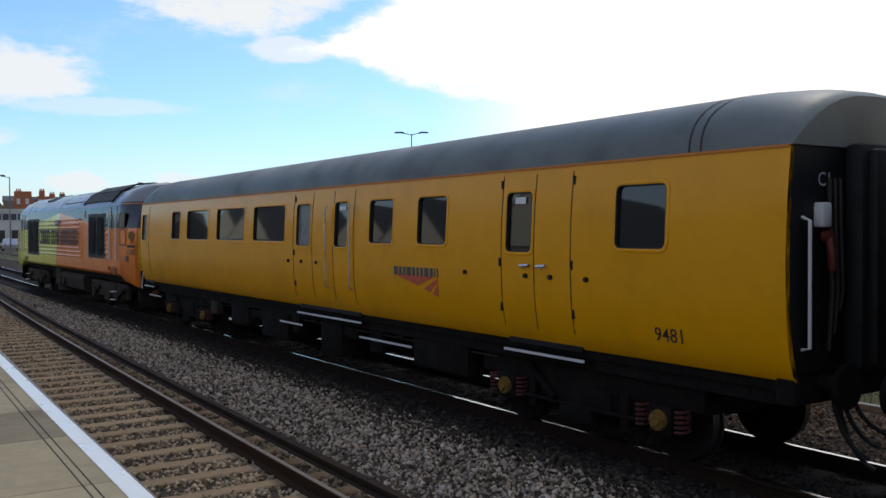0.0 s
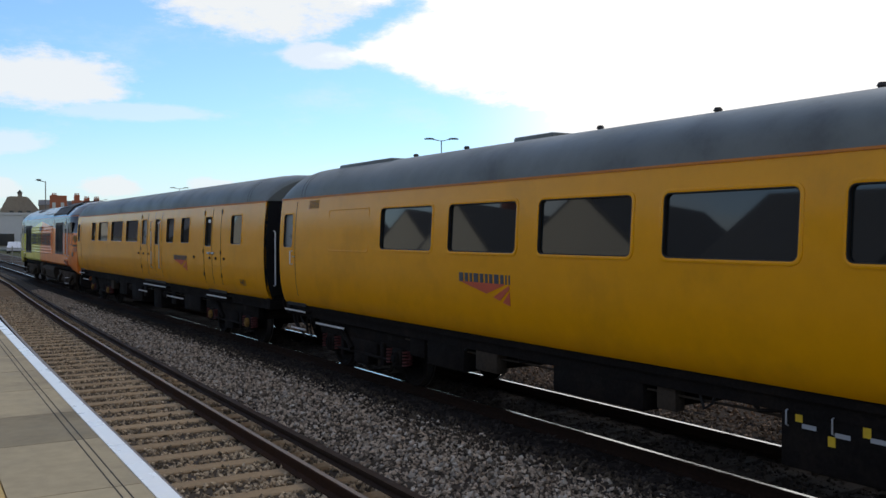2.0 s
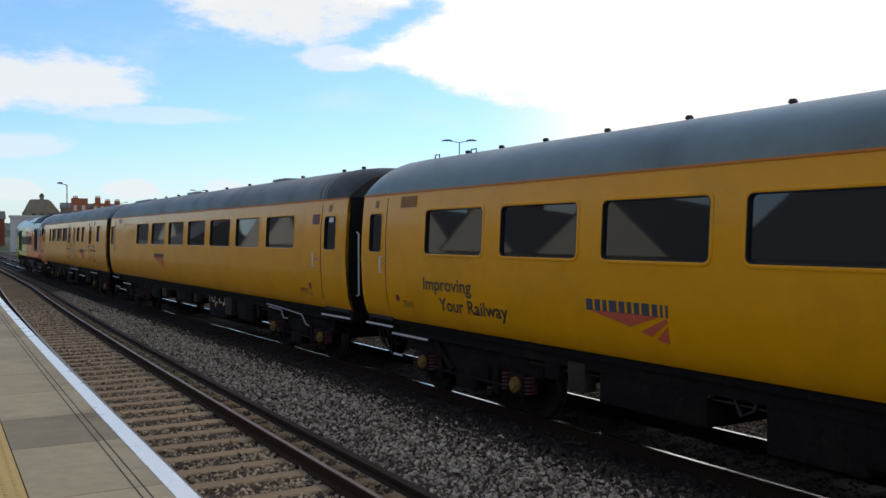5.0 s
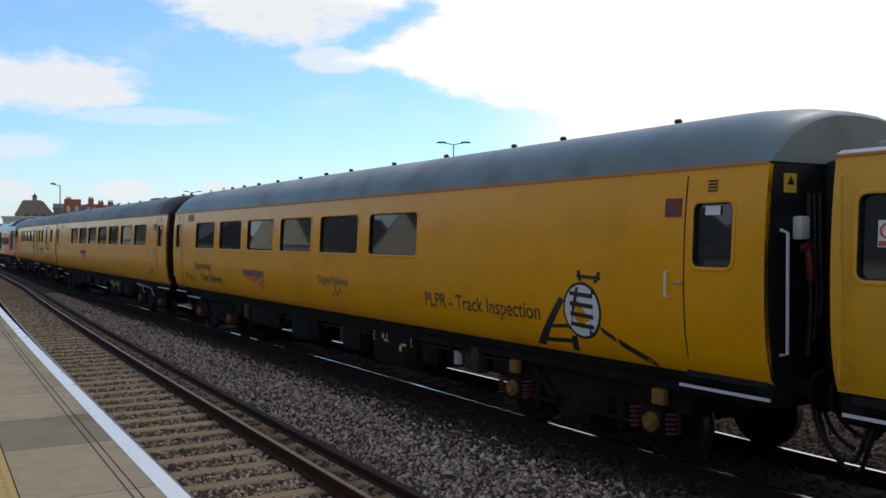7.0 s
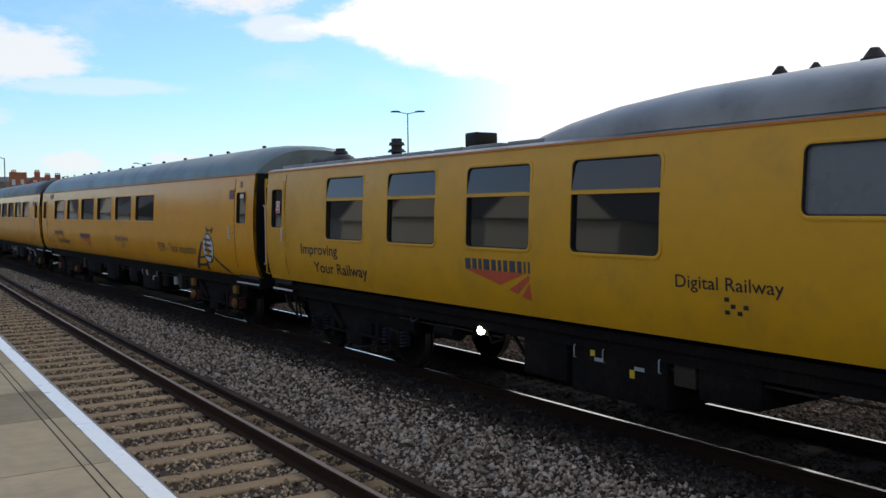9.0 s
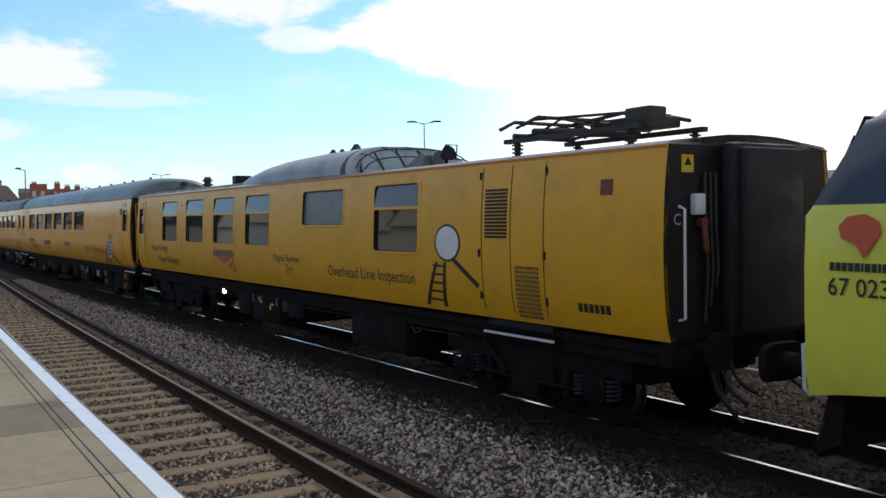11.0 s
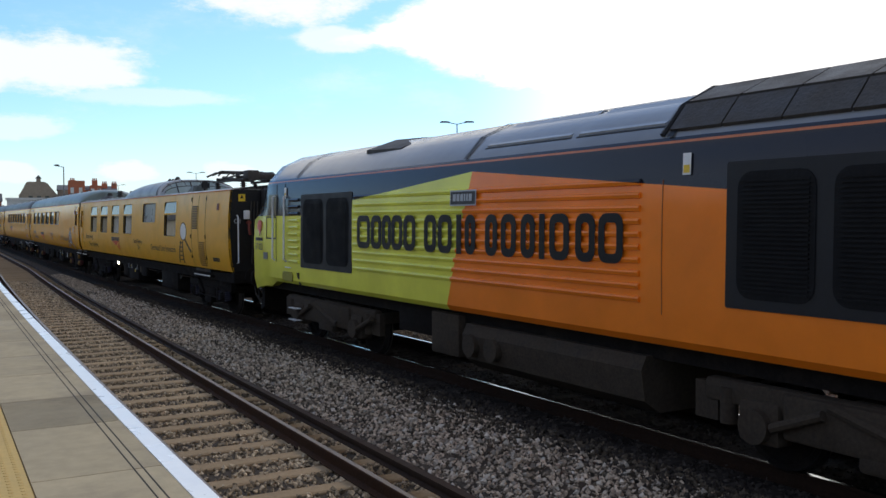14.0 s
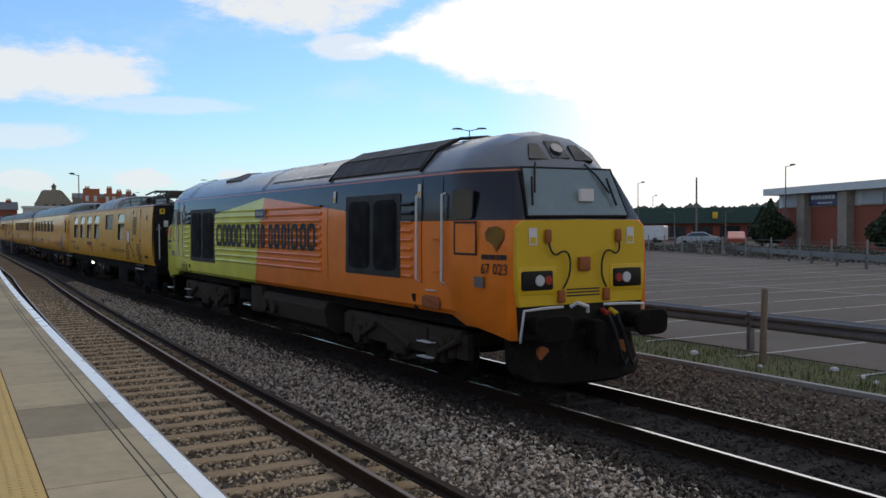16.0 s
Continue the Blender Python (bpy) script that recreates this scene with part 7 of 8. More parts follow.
    part("underframe", bm, "frame_black", top, "black underframe")
    bm = bmesh.new()
    loft(bm, [[(x, y, z) for y, z in ((-1.2, 0.95), (1.2, 0.95), (1.28, 0.8), (1.22, 0.45), (1.0, 0.3), (-1.0, 0.3), (-1.22, 0.45), (-1.28, 0.8))] for x in (-3.0, 0.7)])
    for x in (0.45, -0.1):
        tube(bm, (x, 1.2, 0.66), (x, 1.34, 0.66), 0.16, 16)
    part("fuel_tank", bm, "bogie_brown", top, "brown dusty fuel tank")
    gear_box(top, 0.9, 1.7, 0.42, 1.05, 1.22, "bogie_brown"), gear_box(top, 1.9, 3.0, 0.62, 1.05, 1.1)
    for x in (5.9, -5.9):
        shared("loco_bogie", top, "bogie_frame", "bogie_brown", loco_bogie_mesh, pose(x, 0, 0), "brown dusty bogie frame")
        for a in (-1.4, 1.4):
            w = shared("wheelset", top, "wheelset", ("frame_black", "tread"), wheelset_mesh, pose(x + a, 0, 0.46))
            WHEELS.append(w)
    return top


TRAIN = []            # thing, distance of its middle behind the leading end
TRAIN.append((build_brake_coach(), 27.93))
TRAIN.append((build_saloon_coach(), 49.30))
TRAIN.append((build_inspection_coach(), 70.72))
TRAIN.append((build_overhead_coach(), 91.85))
rear = build_loco()
rear["label"] = "lime and orange diesel locomotive trailing at the end of the train"
lead = copy_thing(rear, Matrix())
lead["label"] = "lime and orange diesel locomotive leading the train"
WHEELS += [o for o in lead.children if o.name.startswith("wheelset")]
TRAIN.append((rear, 113.31))
TRAIN.append((lead, 7.61))


# ---- beyond the line: kerb, verge, car park ----
def build_car_park():
    bm = bmesh.new()
    along(bm, train_line, 0.0, [(11.2, -0.42), (11.32, -0.42), (11.32, 0.09), (11.2, 0.09)], -30, 150)
    tagged(finish("kerb", bm, "concrete", 0), "weathered concrete kerb beside the line", "kerb", kind="structure")
    bm = bmesh.new()
    along(bm, train_line, 0.0, [(11.32, -0.42), (13.15, -0.42), (13.15, 0.07), (11.32, 0.06)], -30, 150)
    tagged(finish("verge", bm, "soil", 0), "narrow weedy earth verge", "verge", kind="structure")
    bm = bmesh.new()
    box(bm, 13.15, 150, -60, 130, -0.42, 0.08)
    tagged(finish("car_park", bm, "asphalt", 0), "wide empty grey asphalt car park", "car park", kind="structure")
    bm = bmesh.new()
    for row in range(5):
        x = 17.0 + row * 9.5
        box(bm, x, x + 0.1, -20, 60, 0.08, 0.086)
        for k in range(32):
            y = -18 + k * 2.45
            box(bm, x - 4.6, x + 4.7, y, y + 0.09, 0.08, 0.085)
    tagged(finish("bay_markings", bm, "bay", 0), "faded white parking bay lines", "road marking", kind="structure")
    r = np.random.RandomState(3)
    vs, fs = [], []
    for i in range(5200):
        s = 4 + 26 * r.uniform()
        off = 11.36 + 1.7 * r.uniform() ** 1.4
        if r.uniform() > 0.75 + 0.25 * math.sin(s * 1.7):
            continue
        p = train_line(s, off)[0]
        a, h, w = r.uniform(0, math.tau), r.uniform(0.04, 0.16), r.uniform(0.006, 0.014)
        b = r.uniform(-0.06, 0.06, 2)
        n = len(vs)
        vs += [(p.x - w * math.cos(a), p.y - w * math.sin(a), 0.05), (p.x + w * math.cos(a), p.y + w * math.sin(a), 0.05), (p.x + b[0], p.y + b[1], 0.06 + h)]
        fs.append((n, n + 1, n + 2))
    me = bpy.data.meshes.new("grass")
    me.from_pydata(vs, [], fs)
    me.materials.append(M["grass"])
    tagged(new("grass", me), "tufts of green grass and weeds on the verge", "grass", kind="stuff")
    for x, y, k, a in ((12.0, 12.1, 1.0, 20), (12.6, 9.6, 0.8, 70), (12.35, 8.9, 0.7, 40), (12.7, 8.3, 1.2, 10), (12.1, 8.5, 0.6, 50), (11.9, 10.5, 0.5, 80)):
        bm = bmesh.new()
        loft(bm, [[(0.10 * k * u, 0.06 * k * v, z) for u, v in ((-1, -0.8), (0.9, -1), (1, 0.7), (-0.7, 1))] for z, k in ((0, k), (0.05 * k, k * 0.9), (0.08 * k, k * 0.5))])
        o = tagged(finish("litter", bm, "litter"), "crumpled pale litter lying on the verge", "litter", "litter on the verge")
        o.matrix_basis = pose(x, y, 0.06, 4, 6, a)
    # black cable along the far track
    bm = bmesh.new()
    pipe(bm, [train_line(s, 9.95 + 0.03 * math.sin(s * 0.9), -0.15 + 0.01 * math.sin(s * 1.7))[0] for s in np.arange(0, 60, 1.0)], 0.025)
    tagged(finish("trackside_cable", bm, "rubber"), "black cable lying along the far track", "cable", kind="structure")


def w_beam(name, pts, base, height, label):
    """A crash barrier: folded rail on short posts."""
    top = tagged(new(name), label, "crash barrier")
    bm = bmesh.new()
    prof = [(0.0, 0.31), (-0.01, 0.29), (-0.07, 0.25), (-0.07, 0.20), (-0.01, 0.165), (-0.01, 0.145), (-0.07, 0.11), (-0.07, 0.06), (-0.01, 0.02), (0.0, 0.0), (0.02, 0.0), (0.02, 0.31)]
    a, b = Vector(pts[0]), Vector(pts[1])
    d = (b - a).normalized()
    nrm = Vector((d.y, -d.x))
    loft(bm, [[(q.x + nrm.x * u, q.y + nrm.y * u, base + height - 0.31 + w) for u, w in prof] for q in (a, b)])
    part("barrier_rail", bm, "galv", top, "folded galvanised rail")
    n = int((b - a).length / 3.2) + 1
    first_post = None
    for i in range(n):
        q = a + d * (0.4 + i * 3.2)
        if first_post is None:
            bm = bmesh.new()
            box(bm, -0.07, 0.07, -0.04, 0.04, 0, height + 0.0, 0.008), box(bm, -0.05, 0.05, -0.10, 0.10, height - 0.26, height - 0.1)
            first_post = part("barrier_post", bm, "galv", top, "grey steel post")
            first_post.matrix_basis = pose(q.x, q.y, base, 0, 0, 0)
        else:
            like(first_post, "barrier_post", top, pose(q.x, q.y, base, 0, 0, 0))
    return top


def street_lamp(x, y, h, arms, turn, label):
    top = tagged(new("street_lamp"), label, "street lamp", "car park lamps")
    bm = bmesh.new()
    tube(bm, (0, 0, 0), (0, 0, 1.2), 0.09, 10), tube(bm, (0, 0, 1.2), (0, 0, h), 0.07, 10, 0.045)
    part("pole", bm, "galv", top, "tapered grey steel pole")
    for s in arms:
        bm = bmesh.new()
        pipe(bm, [(0, 0, h - 0.05), (s * 0.5, 0, h + 0.06), (s * 0.75, 0, h + 0.08)], 0.035)
        part("arm", bm, "galv", top, "short bracket arm")
        bm = bmesh.new()
        q = 1.0 if len(arms) > 1 else 0.6
        loft(bm, [[(s * xx * q, yy * k, h + 0.09 + zz * k) for yy, zz in ((-0.16, 0), (0.16, 0), (0.13, 0.13), (-0.13, 0.13))] for xx, k in ((0.6, 0.55), (0.85, 1.0), (1.25, 0.95), (1.45, 0.5))])
        part("lantern", bm, "slate", top, "dark lantern head")
    top.matrix_basis = pose(x, y, 0.08, 0, 0, turn)
    return top


def polar(turn, d):
    return d * math.sin(radians(turn)), d * math.cos(radians(turn))


def house(name, label, turn, d, yaw, parts):
    """A building in its own axes: parts are callables that add meshes."""
    top = tagged(new(name), label, "building")
    for p in parts:
        p(top)
    x, y = polar(turn, d)
    top.matrix_basis = pose(x, y, 0, 0, 0, yaw)
    return top


def block(x0, x1, y0, y1, z0, z1, mat, name="wall", label=""):
    def go(top):
        bm = bmesh.new()
        box(bm, x0, x1, y0, y1, z0, z1)
        part(name, bm, mat, top, label, 0)
    return go


def gable(x0, x1, y0, y1, z0, z1, mat="slate", along_x=True, over=0.3):
    def go(top):
        bm = bmesh.new()
        if along_x:
            m = (y0 + y1) / 2
            loft(bm, [[(x, y0 - over, z0), (x, y1 + over, z0), (x, m, z1)] for x in (x0 - over, x1 + over)])
        else:
            m = (x0 + x1) / 2
            loft(bm, [[(x0 - over, y, z0), (x1 + over, y, z0), (m, y, z1)] for y in (y0 - over, y1 + over)])
        part("roof", bm, mat, top, "pitched slate roof", 0)
    return go


def panes(xs, zs, y, w, h, mat="pane"):
    def go(top):
        for x in xs:
            for z in zs:
                bm = bmesh.new()
                box(bm, x - w / 2, x + w / 2, y - 0.08, y + 0.05, z, z + h)
                wdw = part("window", bm, mat, top, "dark window", 0)
                bm = bmesh.new()
                box(bm, x - w / 2 - 0.1, x + w / 2 + 0.1, y - 0.16, y - 0.02, z - 0.14, z)
                part("sill", bm, "stonework", wdw, "pale sill", 0)
    return go


def chimneys(xs, y, z, mat="brick_far", h=2.2):
    def go(top):
        for x in xs:
            bm = bmesh.new()
            box(bm, x - 0.7, x + 0.7, y - 0.45, y + 0.45, z, z + h)
            for k in (-0.4, 0, 0.4):
                tube(bm, (x + k, y, z + h), (x + k, y, z + h + 0.5), 0.14, 6)
            part("chimney", bm, mat, top, "brick chimney stack", 0)
    return go


def hall_roof(top):
    """Stepped front gable of stone with a slate roof behind it."""
    bm = bmesh.new()
    loft(bm, [[(x, y, z) for x, z in ((-5.1, 8.7), (-4.6, 9.4), (-3.2, 12.2), (-2.6, 12.4), (1.2, 12.4), (1.9, 12.0), (4.0, 9.3), (4.6, 8.7))] for y in (-0.1, 1.0)])
    part("gable_wall", bm, "stonework", top, "pale stone gable", 0)
    bm = bmesh.new()
    loft(bm, [[(-5.0, y, 8.7), (4.5, y, 8.7), (1.5, y, 12.2), (-3.0, y, 12.2)] for y in (1.0, 14.0)])
    part("roof", bm, "slate", top, "pitched slate roof", 0)


def build_town():
    D = 260.0
    house("gabled_hall", "pale stone hall with a pointed gable and a small cupola", 5.9, D, -5.9, [
        block(-5.0, 4.5, 0, 14, 0, 8.8, "stonework"), lambda top: hall_roof(top),
        block(-0.8, 0.3, 3, 4.2, 12.0, 13.4, "stonework", "cupola"), gable(-0.8, 0.3, 3, 4.2, 13.4, 14.3, "slate", False, 0.2),
        block(4.5, 11.0, 3, 14, 0, 10.4, "stonework"), gable(4.5, 11.0, 3, 14, 10.4, 11.9, "slate", True, 0.2),
        panes((5.8, 7.6, 9.4), (6.8,), 3, 0.9, 1.6), panes((-2.2, -0.2, 1.8), (7.2,), 0, 1.0, 1.9)])
    house("brick_mansion", "long orange-red brick mansion block with chimneys", 8.7, D - 10, -8.7, [
        block(-5.6, 6.2, 0, 12, 0, 10.0, "brick_far"), block(-5.6, -1.6, -0.6, 5, 0, 12.4, "brick_far", "bay"), block(-0.4, 2.6, -0.4, 5, 0, 11.2, "brick_far", "bay"),
        gable(-1.6, 6.2, 0, 12, 10.0, 11.3, "slate", True, 0.1), chimneys((3.2, 5.6), 3, 10.4, "brick_far", 1.5), chimneys((-4.6, 0.8), 3, 11.2, "brick_far", 1.5),
        panes((-4.6, -2.6), (6.6, 9.2), -0.6, 0.8, 1.4, "clad_white"), panes((0.3, 1.9), (6.6, 9.0), -0.4, 0.8, 1.4, "clad_white"), panes((3.6, 5.2), (6.6, 8.4), 0, 0.8, 1.2)])
    house("brick_terrace", "row of dark red brick houses with slate roofs", 2.2, D + 10, -2.2, [
        block(-14, 8, 0, 10, 0, 7.4, "brick_red"), gable(-14, 8, 0, 10, 7.4, 9.6, "slate", True), chimneys((-11, -5, 1, 6), 5, 8.6, "brick_red", 1.4), panes((-10, -6, -2, 2, 6), (5.0,), 0, 1.1, 1.4)])

    def sign(top):
        bm = bmesh.new()
        x = -1.0
        for w in (0.9, 0.8, 0.9, 0.9, 0.8, 0.8, 0.5, 0.9, 0.4, 0.7):
            box(bm, x, x + w, -0.12, 0.0, 4.3, 5.3)
            x += w + 0.25
        part("sign_bars", bm, "ink_blue", top, "blue bars of a shop sign", 0)
    house("warehouse_shop", "long pale grey clad warehouse shop with a row of glass doors", 6.4, 165, -14, [
        block(-6.5, 26, 0, 30, 0, 5.7, "clad_white"), block(-6.7, 26.2, -0.2, 30, 5.7, 6.1, "clad_white", "fascia"), sign, panes((-4, 0, 4, 8, 12), (0.6,), 0, 3.0, 2.0)])

    def shop_sign(top):
        bm = bmesh.new()
        box(bm, 6.5, 11.7, -0.3, -0.1, 3.95, 5.05)
        s = part("sign_panel", bm, "sign_blue", top, "navy sign panel", 0)
        bm = bmesh.new()
        x = 6.9
        for w in (0.5, 0.4, 0.5, 0.3, 0.5, 0.4, 0.5):
            box(bm, x, x + w, -0.34, -0.3, 4.5, 4.85)
            x += w + 0.14
        box(bm, 8.0, 10.4, -0.34, -0.3, 4.1, 4.22)
        part("sign_bars", bm, "clad_white", s, "pale bars of a shop sign", 0)
    house("retail_unit", "red brick retail unit with white upper wall and flat fascia", 49.6, 95, -112.8, [
        block(0, 40, 0, 25, 0, 3.85, "brick_red"), block(0.05, 40, 0.05, 25, 3.85, 5.1, "clad_white", "upper_wall"), block(-0.8, 41, -1.2, 26, 5.1, 5.75, "clad_white", "fascia"),
        block(4.9, 6.3, -0.7, 0.0, 0, 5.1, "stonework", "pier"), block(11.9, 13.3, -0.7, 0.0, 0, 5.1, "stonework", "pier"), block(20, 21.4, -0.7, 0.0, 0, 5.1, "stonework", "pier"), shop_sign,
        panes((2.6, 16.0), (3.95,), 0, 3.0, 1.0, "clad"), block(16.0, 16.15, 2, 2.15, 5.75, 6.9, "galv", "aerial")])

    def arch_sign(top):
        bm = bmesh.new()
        box(bm, 4.2, 4.9, -0.4, -0.2, 3.0, 3.9, 0.1)
        part("sign_shape", bm, "sign_yellow", top, "plain yellow sign shape")
    house("green_fronted_restaurant", "low restaurant with a broad dark green front band", 43.9, 125, -44, [
        block(-6, 12, 1, 18, 0, 2.4, "brick_red"), block(-7, 13, 0, 19, 2.4, 4.5, "green_roof", "front_band"), block(-11.5, -7, 1, 12, 0, 4.2, "stonework", "wing"), gable(-11.5, -7, 1, 12, 4.2, 5.0, "slate", True, 0.4), arch_sign, panes((-4, -0.5, 3, 6.5, 10), (0.5,), 1, 2.6, 1.5)])


def build_tree(x, y, h, spread, seed, label):
    r = random.Random(seed)
    top = tagged(new("tree"), label, "tree", "trees by the car park")
    bm = bmesh.new()
    tube(bm, (0, 0, 0), (0, 0, h * 0.4), 0.16, 8, 0.11)
    for i in range(6):
        a = i * 1.05
        tube(bm, (0, 0, h * (0.3 + 0.03 * i)), (math.cos(a) * spread * 0.6, math.sin(a) * spread * 0.6, h * (0.55 + 0.05 * i)), 0.06, 6, 0.02)
    part("trunk", bm, "bark", top, "grey-brown trunk and limbs")
    vs, fs = [], []
    for i in range(2600):
        u, v = r.uniform(0, math.tau), r.uniform(0, 1)
        k = (0.55 + 0.45 * r.random()) * (1 - 0.25 * math.sin(3 * u + seed))
        c = Vector((math.cos(u) * spread * k * math.sin(math.pi * (0.12 + 0.85 * v)), math.sin(u) * spread * k * math.sin(math.pi * (0.12 + 0.85 * v)), h * (0.12 + 0.88 * v * (0.85 + 0.15 * math.sin(2 * u)))))
        e = Euler((r.uniform(0, 6), r.uniform(0, 6), r.uniform(0, 6))).to_matrix()
        s, n = r.uniform(0.12, 0.28), len(vs)
        vs += [c + e @ Vector(q) * s for q in ((-1, 0, 0), (0, -0.5, 0.1), (1, 0, 0), (0, 0.5, 0.1))]
        fs.append((n, n + 1, n + 2, n + 3))
    me = bpy.data.meshes.new("crown")
    me.from_pydata(vs, [], fs)
    me.materials.append(M["leaf"])
    o = new("crown", me)
    o.parent = top
    top.matrix_basis = pose(x, y, 0.05)


def build_car(name, label, mat, x, y, yaw, van=False):
    top = tagged(new(name), label, "van" if van else "car", "parked vehicles")
    side = [(-2.1, 0.35), (-2.15, 0.75), (-1.9, 0.95), (-1.3, 1.0), (-0.7, 1.42), (0.6, 1.46), (1.4, 1.05), (2.1, 0.92), (2.2, 0.6), (2.15, 0.35)]
    if van:
        side = [(-2.4, 0.35), (-2.45, 1.9), (-2.3, 2.1), (0.9, 2.1), (1.6, 1.3), (2.3, 1.1), (2.45, 0.6), (2.4, 0.35)]
    bm = bmesh.new()
    loft(bm, [[(u, w * (1 - 0.12 * max(0, z - 0.9)), z) for u, z in side] for w in (-0.85, 0.85)])
    part("body", bm, mat, top, "painted body")
    bm = bmesh.new()
    g = [(-1.15, 1.02), (-0.66, 1.36), (0.55, 1.40), (1.2, 1.05)] if not van else [(0.2, 1.35), (0.2, 1.95), (0.85, 1.95), (1.4, 1.35)]
    for s in (1, -1):
        loft(bm, [[(u, s * (0.85 * (1 - 0.12 * (z - 0.9)) + d), z) for u, z in g] for d in (-0.01, 0.006)])
    part("side_glass", bm, "pane", top, "dark side glass", 0)
    for u in (-1.35, 1.35):
        for s in (1, -1):
            bm = bmesh.new()
            tube(bm, (u, s * 0.72, 0.32), (u, s * 0.88, 0.32), 0.32, 16), tube(bm, (u, s * 0.88, 0.32), (u, s * 0.89, 0.32), 0.19, 12)
            part("wheel", bm, "rubber", top, "black wheel")
    top.matrix_basis = pose(x, y, 0.08, 0, 0, yaw)


def build_fence(x0, y0, x1, y1, label):
    top = tagged(new("chain_fence"), label, "fence")
    a, b = Vector((x0, y0)), Vector((x1, y1))
    n = int((b - a).length / 3)
    d = (b - a) / n
    bm = bmesh.new()
    box(bm, -0.04, 0.04, -0.04, 0.04, 0, 1.4)
    post = part("fence_post", bm, "concrete", top, "grey concrete fence post", 0)
    post.matrix_basis = pose(a.x, a.y, 0.08)
    for i in range(1, n + 1):
        q = a + d * i
        like(post, "fence_post", top, pose(q.x, q.y, 0.08))
    bm = bmesh.new()
    for k in range(6):
        z = 0.2 + k * 0.22
        tube(bm, (a.x, a.y, z), (b.x, b.y, z), 0.012, 4)
    part("fence_wire", bm, "galv", top, "thin fence wires")


def build_brush():
    """Low scrub along the fence beyond the car park."""
    r = np.random.RandomState(11)
    vs, fs = [], []
    a, b = Vector(polar(39.0, 92)), Vector(polar(57.0, 53))
    for i in range(9000):
        q = a + (b - a) * r.uniform()
        lump = 0.55 + 0.45 * math.sin(q.x * 0.9) * math.sin(q.x * 0.37 + 1)
        c = np.array((q.x + r.uniform(0, 1.6), q.y + r.uniform(0, 1.6), 0.08 + r.uniform(0, 0.35 + 0.75 * lump)))
        d = r.uniform(-1, 1, (3, 3)) * r.uniform(0.05, 0.16)
        n = len(vs)
        vs += [tuple(c + e) for e in d]
        fs.append((n, n + 1, n + 2))
    me = bpy.data.meshes.new("scrub")
    me.from_pydata(vs, [], fs)
    me.materials.append(M["scrub"])
    tagged(new("scrub", me), "low dry scrub and weeds along the far fence", "scrub", kind="stuff")


def build_hill():
    """Far wooded ridge, with an uneven tree line."""
    r = np.random.RandomState(8)
    vs, fs = [], []
    for i in range(4200):
        turn = r.uniform(20, 75) if i % 3 else r.uniform(-25, 20)
        d = r.uniform(620, 820)
        x, y = polar(turn, d)
        hill = (20.5 + 3.5 * math.sin(turn * 0.23 + 1) + 2 * math.sin(turn * 0.9)) * (0.62 if turn < 20 else 1.0)
        z = hill * (0.35 + 0.65 * (d - 620) / 200) * r.uniform(0.75, 1.0) - 2
        s = r.uniform(4.0, 8.0)
        n = len(vs)
        vs += [(x + s * u * r.uniform(0.7, 1.2), y + s * v * r.uniform(0.7, 1.2), z + s * w * r.uniform(0.5, 0.8)) for u, v, w in ((1, 0, 0), (-1, 0, 0), (0, 1, 0), (0, -1, 0), (0, 0, 1), (0, 0, -1))]
        fs += [(n + a, n + b, n + c) for a, b, c in ((0, 2, 4), (2, 1, 4), (1, 3, 4), (3, 0, 4), (2, 0, 5), (1, 2, 5), (3, 1, 5), (0, 3, 5))]
    me = bpy.data.meshes.new("far_woods")
    me.from_pydata(vs, [], fs)
    me.materials.append(M["wood_hill"])
    tagged(new("far_woods", me), "far low ridge covered with woods", "woodland", kind="stuff")
    bm = bmesh.new()
    rows = []
    for d, k in ((560, 0.0), (640, 0.4), (740, 0.85), (900, 0.9), (1100, 0)):
        rows.append([(*polar(t, d), -0.6 + k * 17 * (0.6 if t < 15 else 1.0)) for t in range(-40, 100, 5)])
    loft(bm, rows, closed=False)
    tagged(finish("hill", bm, "wood_hill"), "far low wooded hill", "hill", kind="structure")


def build_behind():
    """Plain street side behind the platform, seen only in the coach windows. Lengthened and drawn close to darken their
    reflections and hide low sky.
    """
    r = random.Random(21)
    y = -60.0
    while y < 250:
        w, h, p = r.uniform(8, 12), r.uniform(4.0, 5.0), r.uniform(3.2, 4.2)
        t = tagged(new("street_house"), "plain rendered house with a pitched slate roof behind the platform", "house", "houses behind the platform")
        block(-4.5, 4.5, -w / 2, w / 2, 0, h, r.choice(("render_cream", "render_cream", "clad_white")))(t)
        ridge = r.random() < 0.5
        gable(-4.5, 4.5, -w / 2, w / 2, h, h + p, "slate", ridge)(t)
        if ridge:
            bm = bmesh.new()
            loft(bm, [[(x, -w / 2 + 0.2, h), (x, w / 2 - 0.2, h), (x, 0, h + p - 0.25)] for x in (4.4, 4.85)])
            part("gable_wall", bm, "render_cream", t, "cream gable wall", 0)
        chimneys((-2.0,), w * 0.3, h + p * 0.3, "brick_red", p)(t)
        t.matrix_basis = pose(-25 + r.uniform(-3, 3), y, 0)
        y += w + r.uniform(0.5, 6.0)
    bm = bmesh.new()
    box(bm, -7.2, -6.9, -60, 150, -0.4, 1.9)
    tagged(finish("boundary_wall", bm, "concrete", 0), "plain wall behind the platform", "wall", kind="structure")


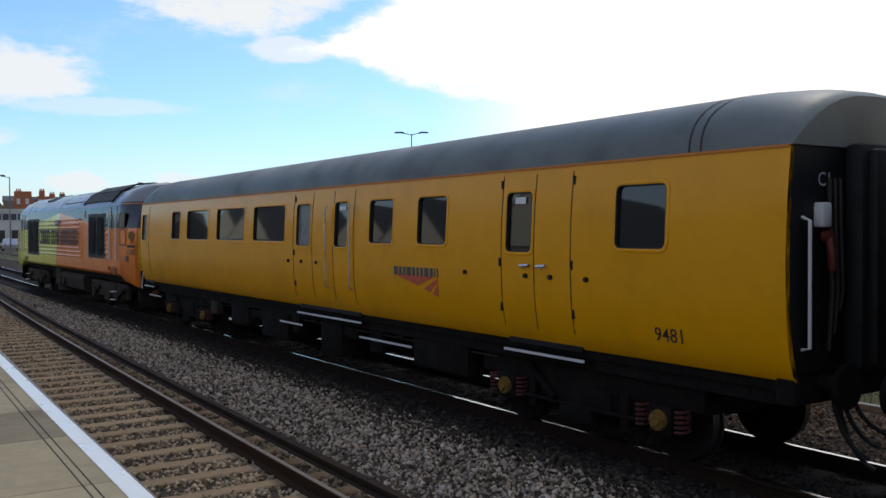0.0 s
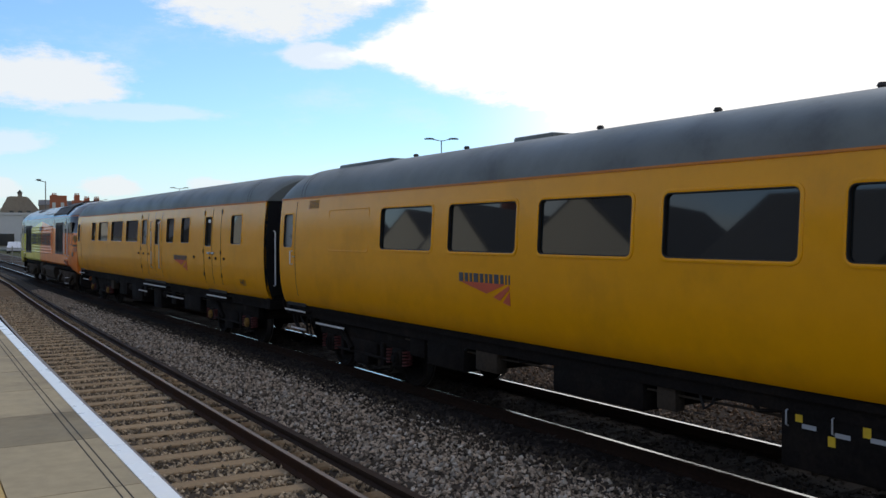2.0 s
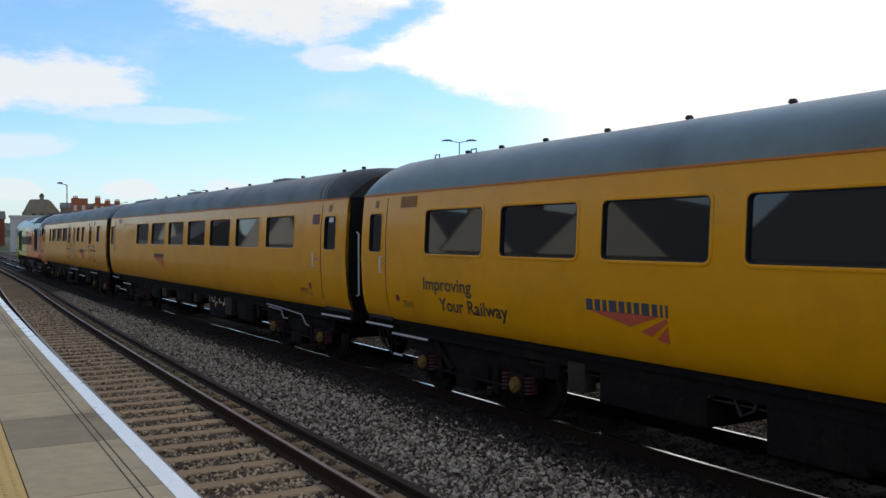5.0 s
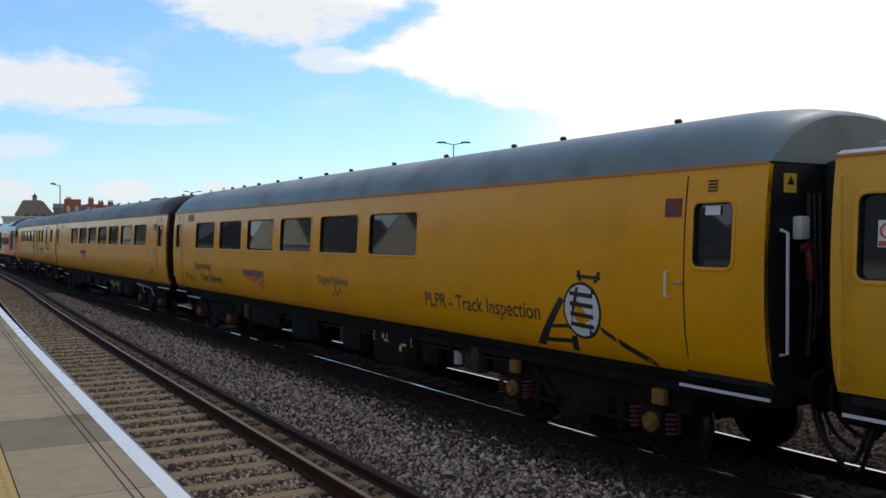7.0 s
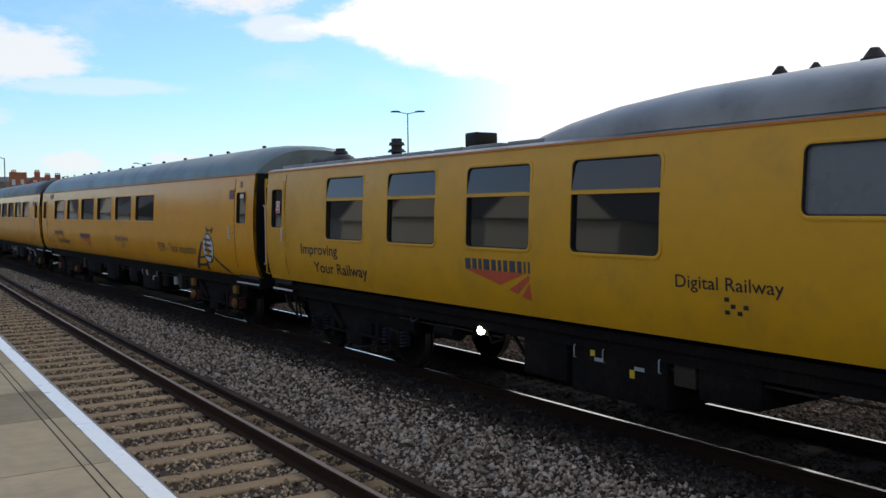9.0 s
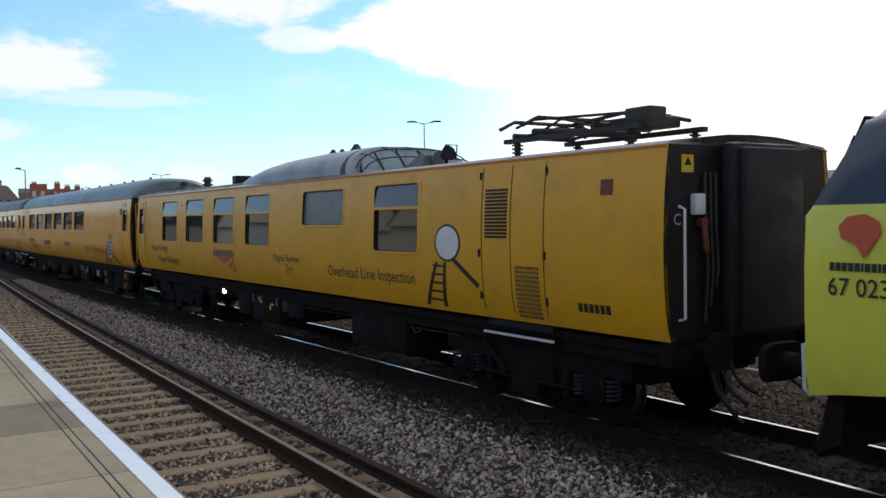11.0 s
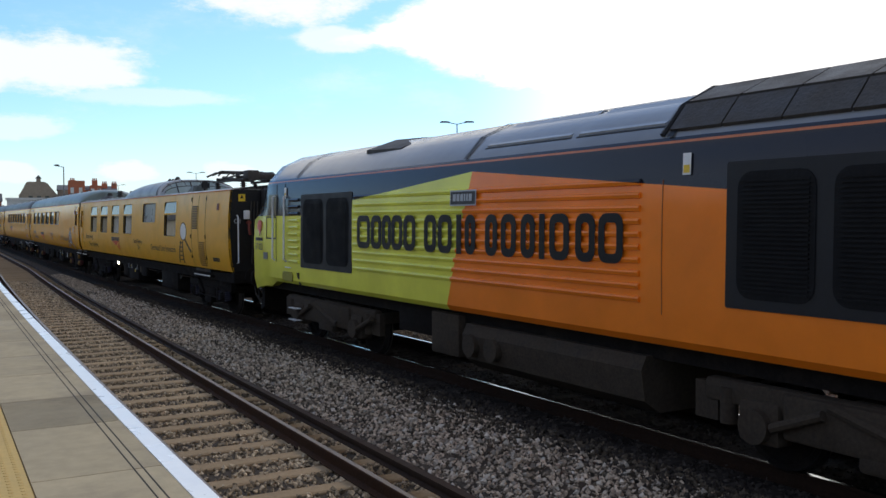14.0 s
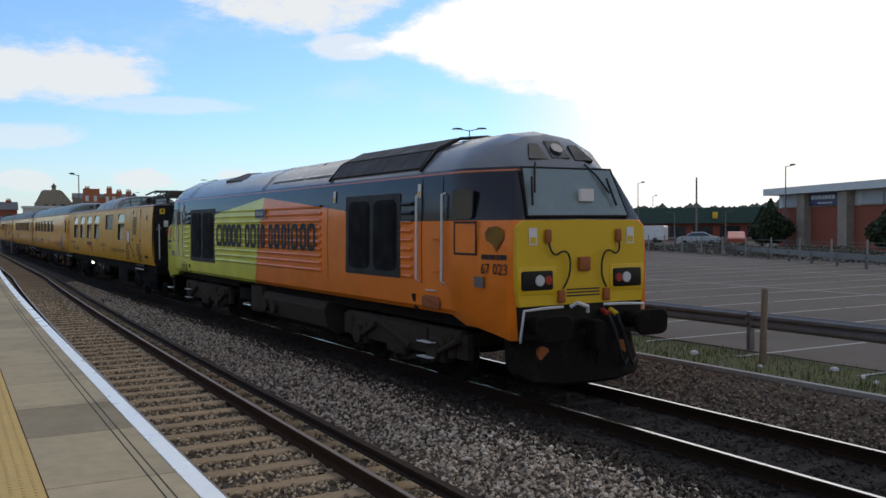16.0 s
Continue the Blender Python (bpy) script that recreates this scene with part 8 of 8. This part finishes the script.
build_car_park()
w_beam("crash_barrier", [(13.35, -14.0), (13.35, 60.0)], 0.07, 0.72, "dented grey steel crash barrier along the car park")
w_beam("crash_barrier", [(56.0, 58.0), (36.0, 20.0)], 0.08, 0.72, "grey steel crash barrier at the car park's far side")
bm = bmesh.new()
loft(bm, [[(0.055 * k * math.cos(i * math.tau / 10), 0.055 * k * math.sin(i * math.tau / 10), z) for i in range(10)] for z, k in ((0, 1.15), (0.5, 1.05), (1.25, 1.0), (1.3, 0.75))])
o = tagged(finish("timber_post", bm, "post_wood"), "weathered round timber post on the verge", "post")
o.matrix_basis = pose(12.25, 10.75, 0.05, 1.0, 1.2, 0)
for turn, d, h, arms, yaw in ((30.9, 76, 10.3, (-1, 1), -30), (14.7, 150, 9.7, (-1, 1), -16), (10.2, 210, 9.8, (-1, 1), -12), (7.2, 95, 7.5, (-1,), -8), (50.0, 90, 7.6, (1,), -48), (41.4, 118, 7.5, (1,), -40), (42.3, 175, 7.5, (1,), -40), (43.6, 96, 3.4, (-1,), -40), (46.6, 105, 3.6, (1,), -45)):
    x, y = polar(turn, d)
    street_lamp(x, y, h, arms, yaw, "tall grey car park lamp with twin heads" if len(arms) > 1 else "grey single-headed car park lamp")
build_town()
for turn, d, h, sp, seed in ((49.2, 90, 4.6, 1.7, 1), (48.7, 92, 4.0, 1.2, 2), (55.6, 76, 3.9, 1.6, 3)):
    build_tree(*polar(turn, d), h, sp, seed, "dark green bushy tree beside the retail unit")
for args in (("car", "silver hatchback parked behind a fence", "car_silver", *polar(45.0, 96), -45), ("van", "white van parked by the restaurant", "car_white", *polar(41.9, 112), 120, True), ("car", "orange-red car parked behind a fence", "car_red", *polar(47.2, 98), 45),
             ("car", "silver car parked by the warehouse shop", "car_silver", *polar(7.2, 120), 80), ("car", "white car parked by the warehouse shop", "car_white", *polar(5.6, 126), 80), ("car", "dark silver car parked by the warehouse shop", "car_silver", *polar(8.4, 112), 80)):
    build_car(*args)
build_fence(*polar(39.5, 88), *polar(56.5, 52), "wire fence on concrete posts beyond the car park")
build_fence(*polar(2.5, 100), *polar(13, 62), "wire fence beside the line")
x, y = polar(44.9, 118)
bm = bmesh.new()
tube(bm, (0, 0, 0), (0, 0, 8.2), 0.14, 8, 0.1)
o = tagged(finish("mast", bm, "galv"), "plain grey mast by the restaurant", "mast")
o.matrix_basis = pose(x, y, 0)
build_hill()
build_brush()
build_behind()


# ---- the train runs past and away ----
def motions():
    times = sorted({t for t, _ in RUN} | {round(4.0 + 0.5 * i, 2) for i in range(1, 5)} | {round(9.5 + 0.5 * i, 2) for i in range(1, 5)})
    for thing, behind in TRAIN:
        rows = []
        for t in times:
            s = glide(RUN, t) - behind
            a, b = train_line(s + 7, TRACK)[0], train_line(s - 7, TRACK)[0]
            rows.append((t, pose((a.x + b.x) / 2, (a.y + b.y) / 2, 0, 0, 0, 90 - math.degrees(math.atan2(a.x - b.x, a.y - b.y)))))
        walk(thing, rows)
    beat = [i / 15 for i in range(241)]
    for w in WHEELS:
        x = w.matrix_basis.translation.x
        walk(w, [(t, Matrix.Translation((x, 0, 0.46)) @ Matrix.Rotation(glide(RUN, t) / 0.46 + x, 4, "Y")) for t in beat])


motions()
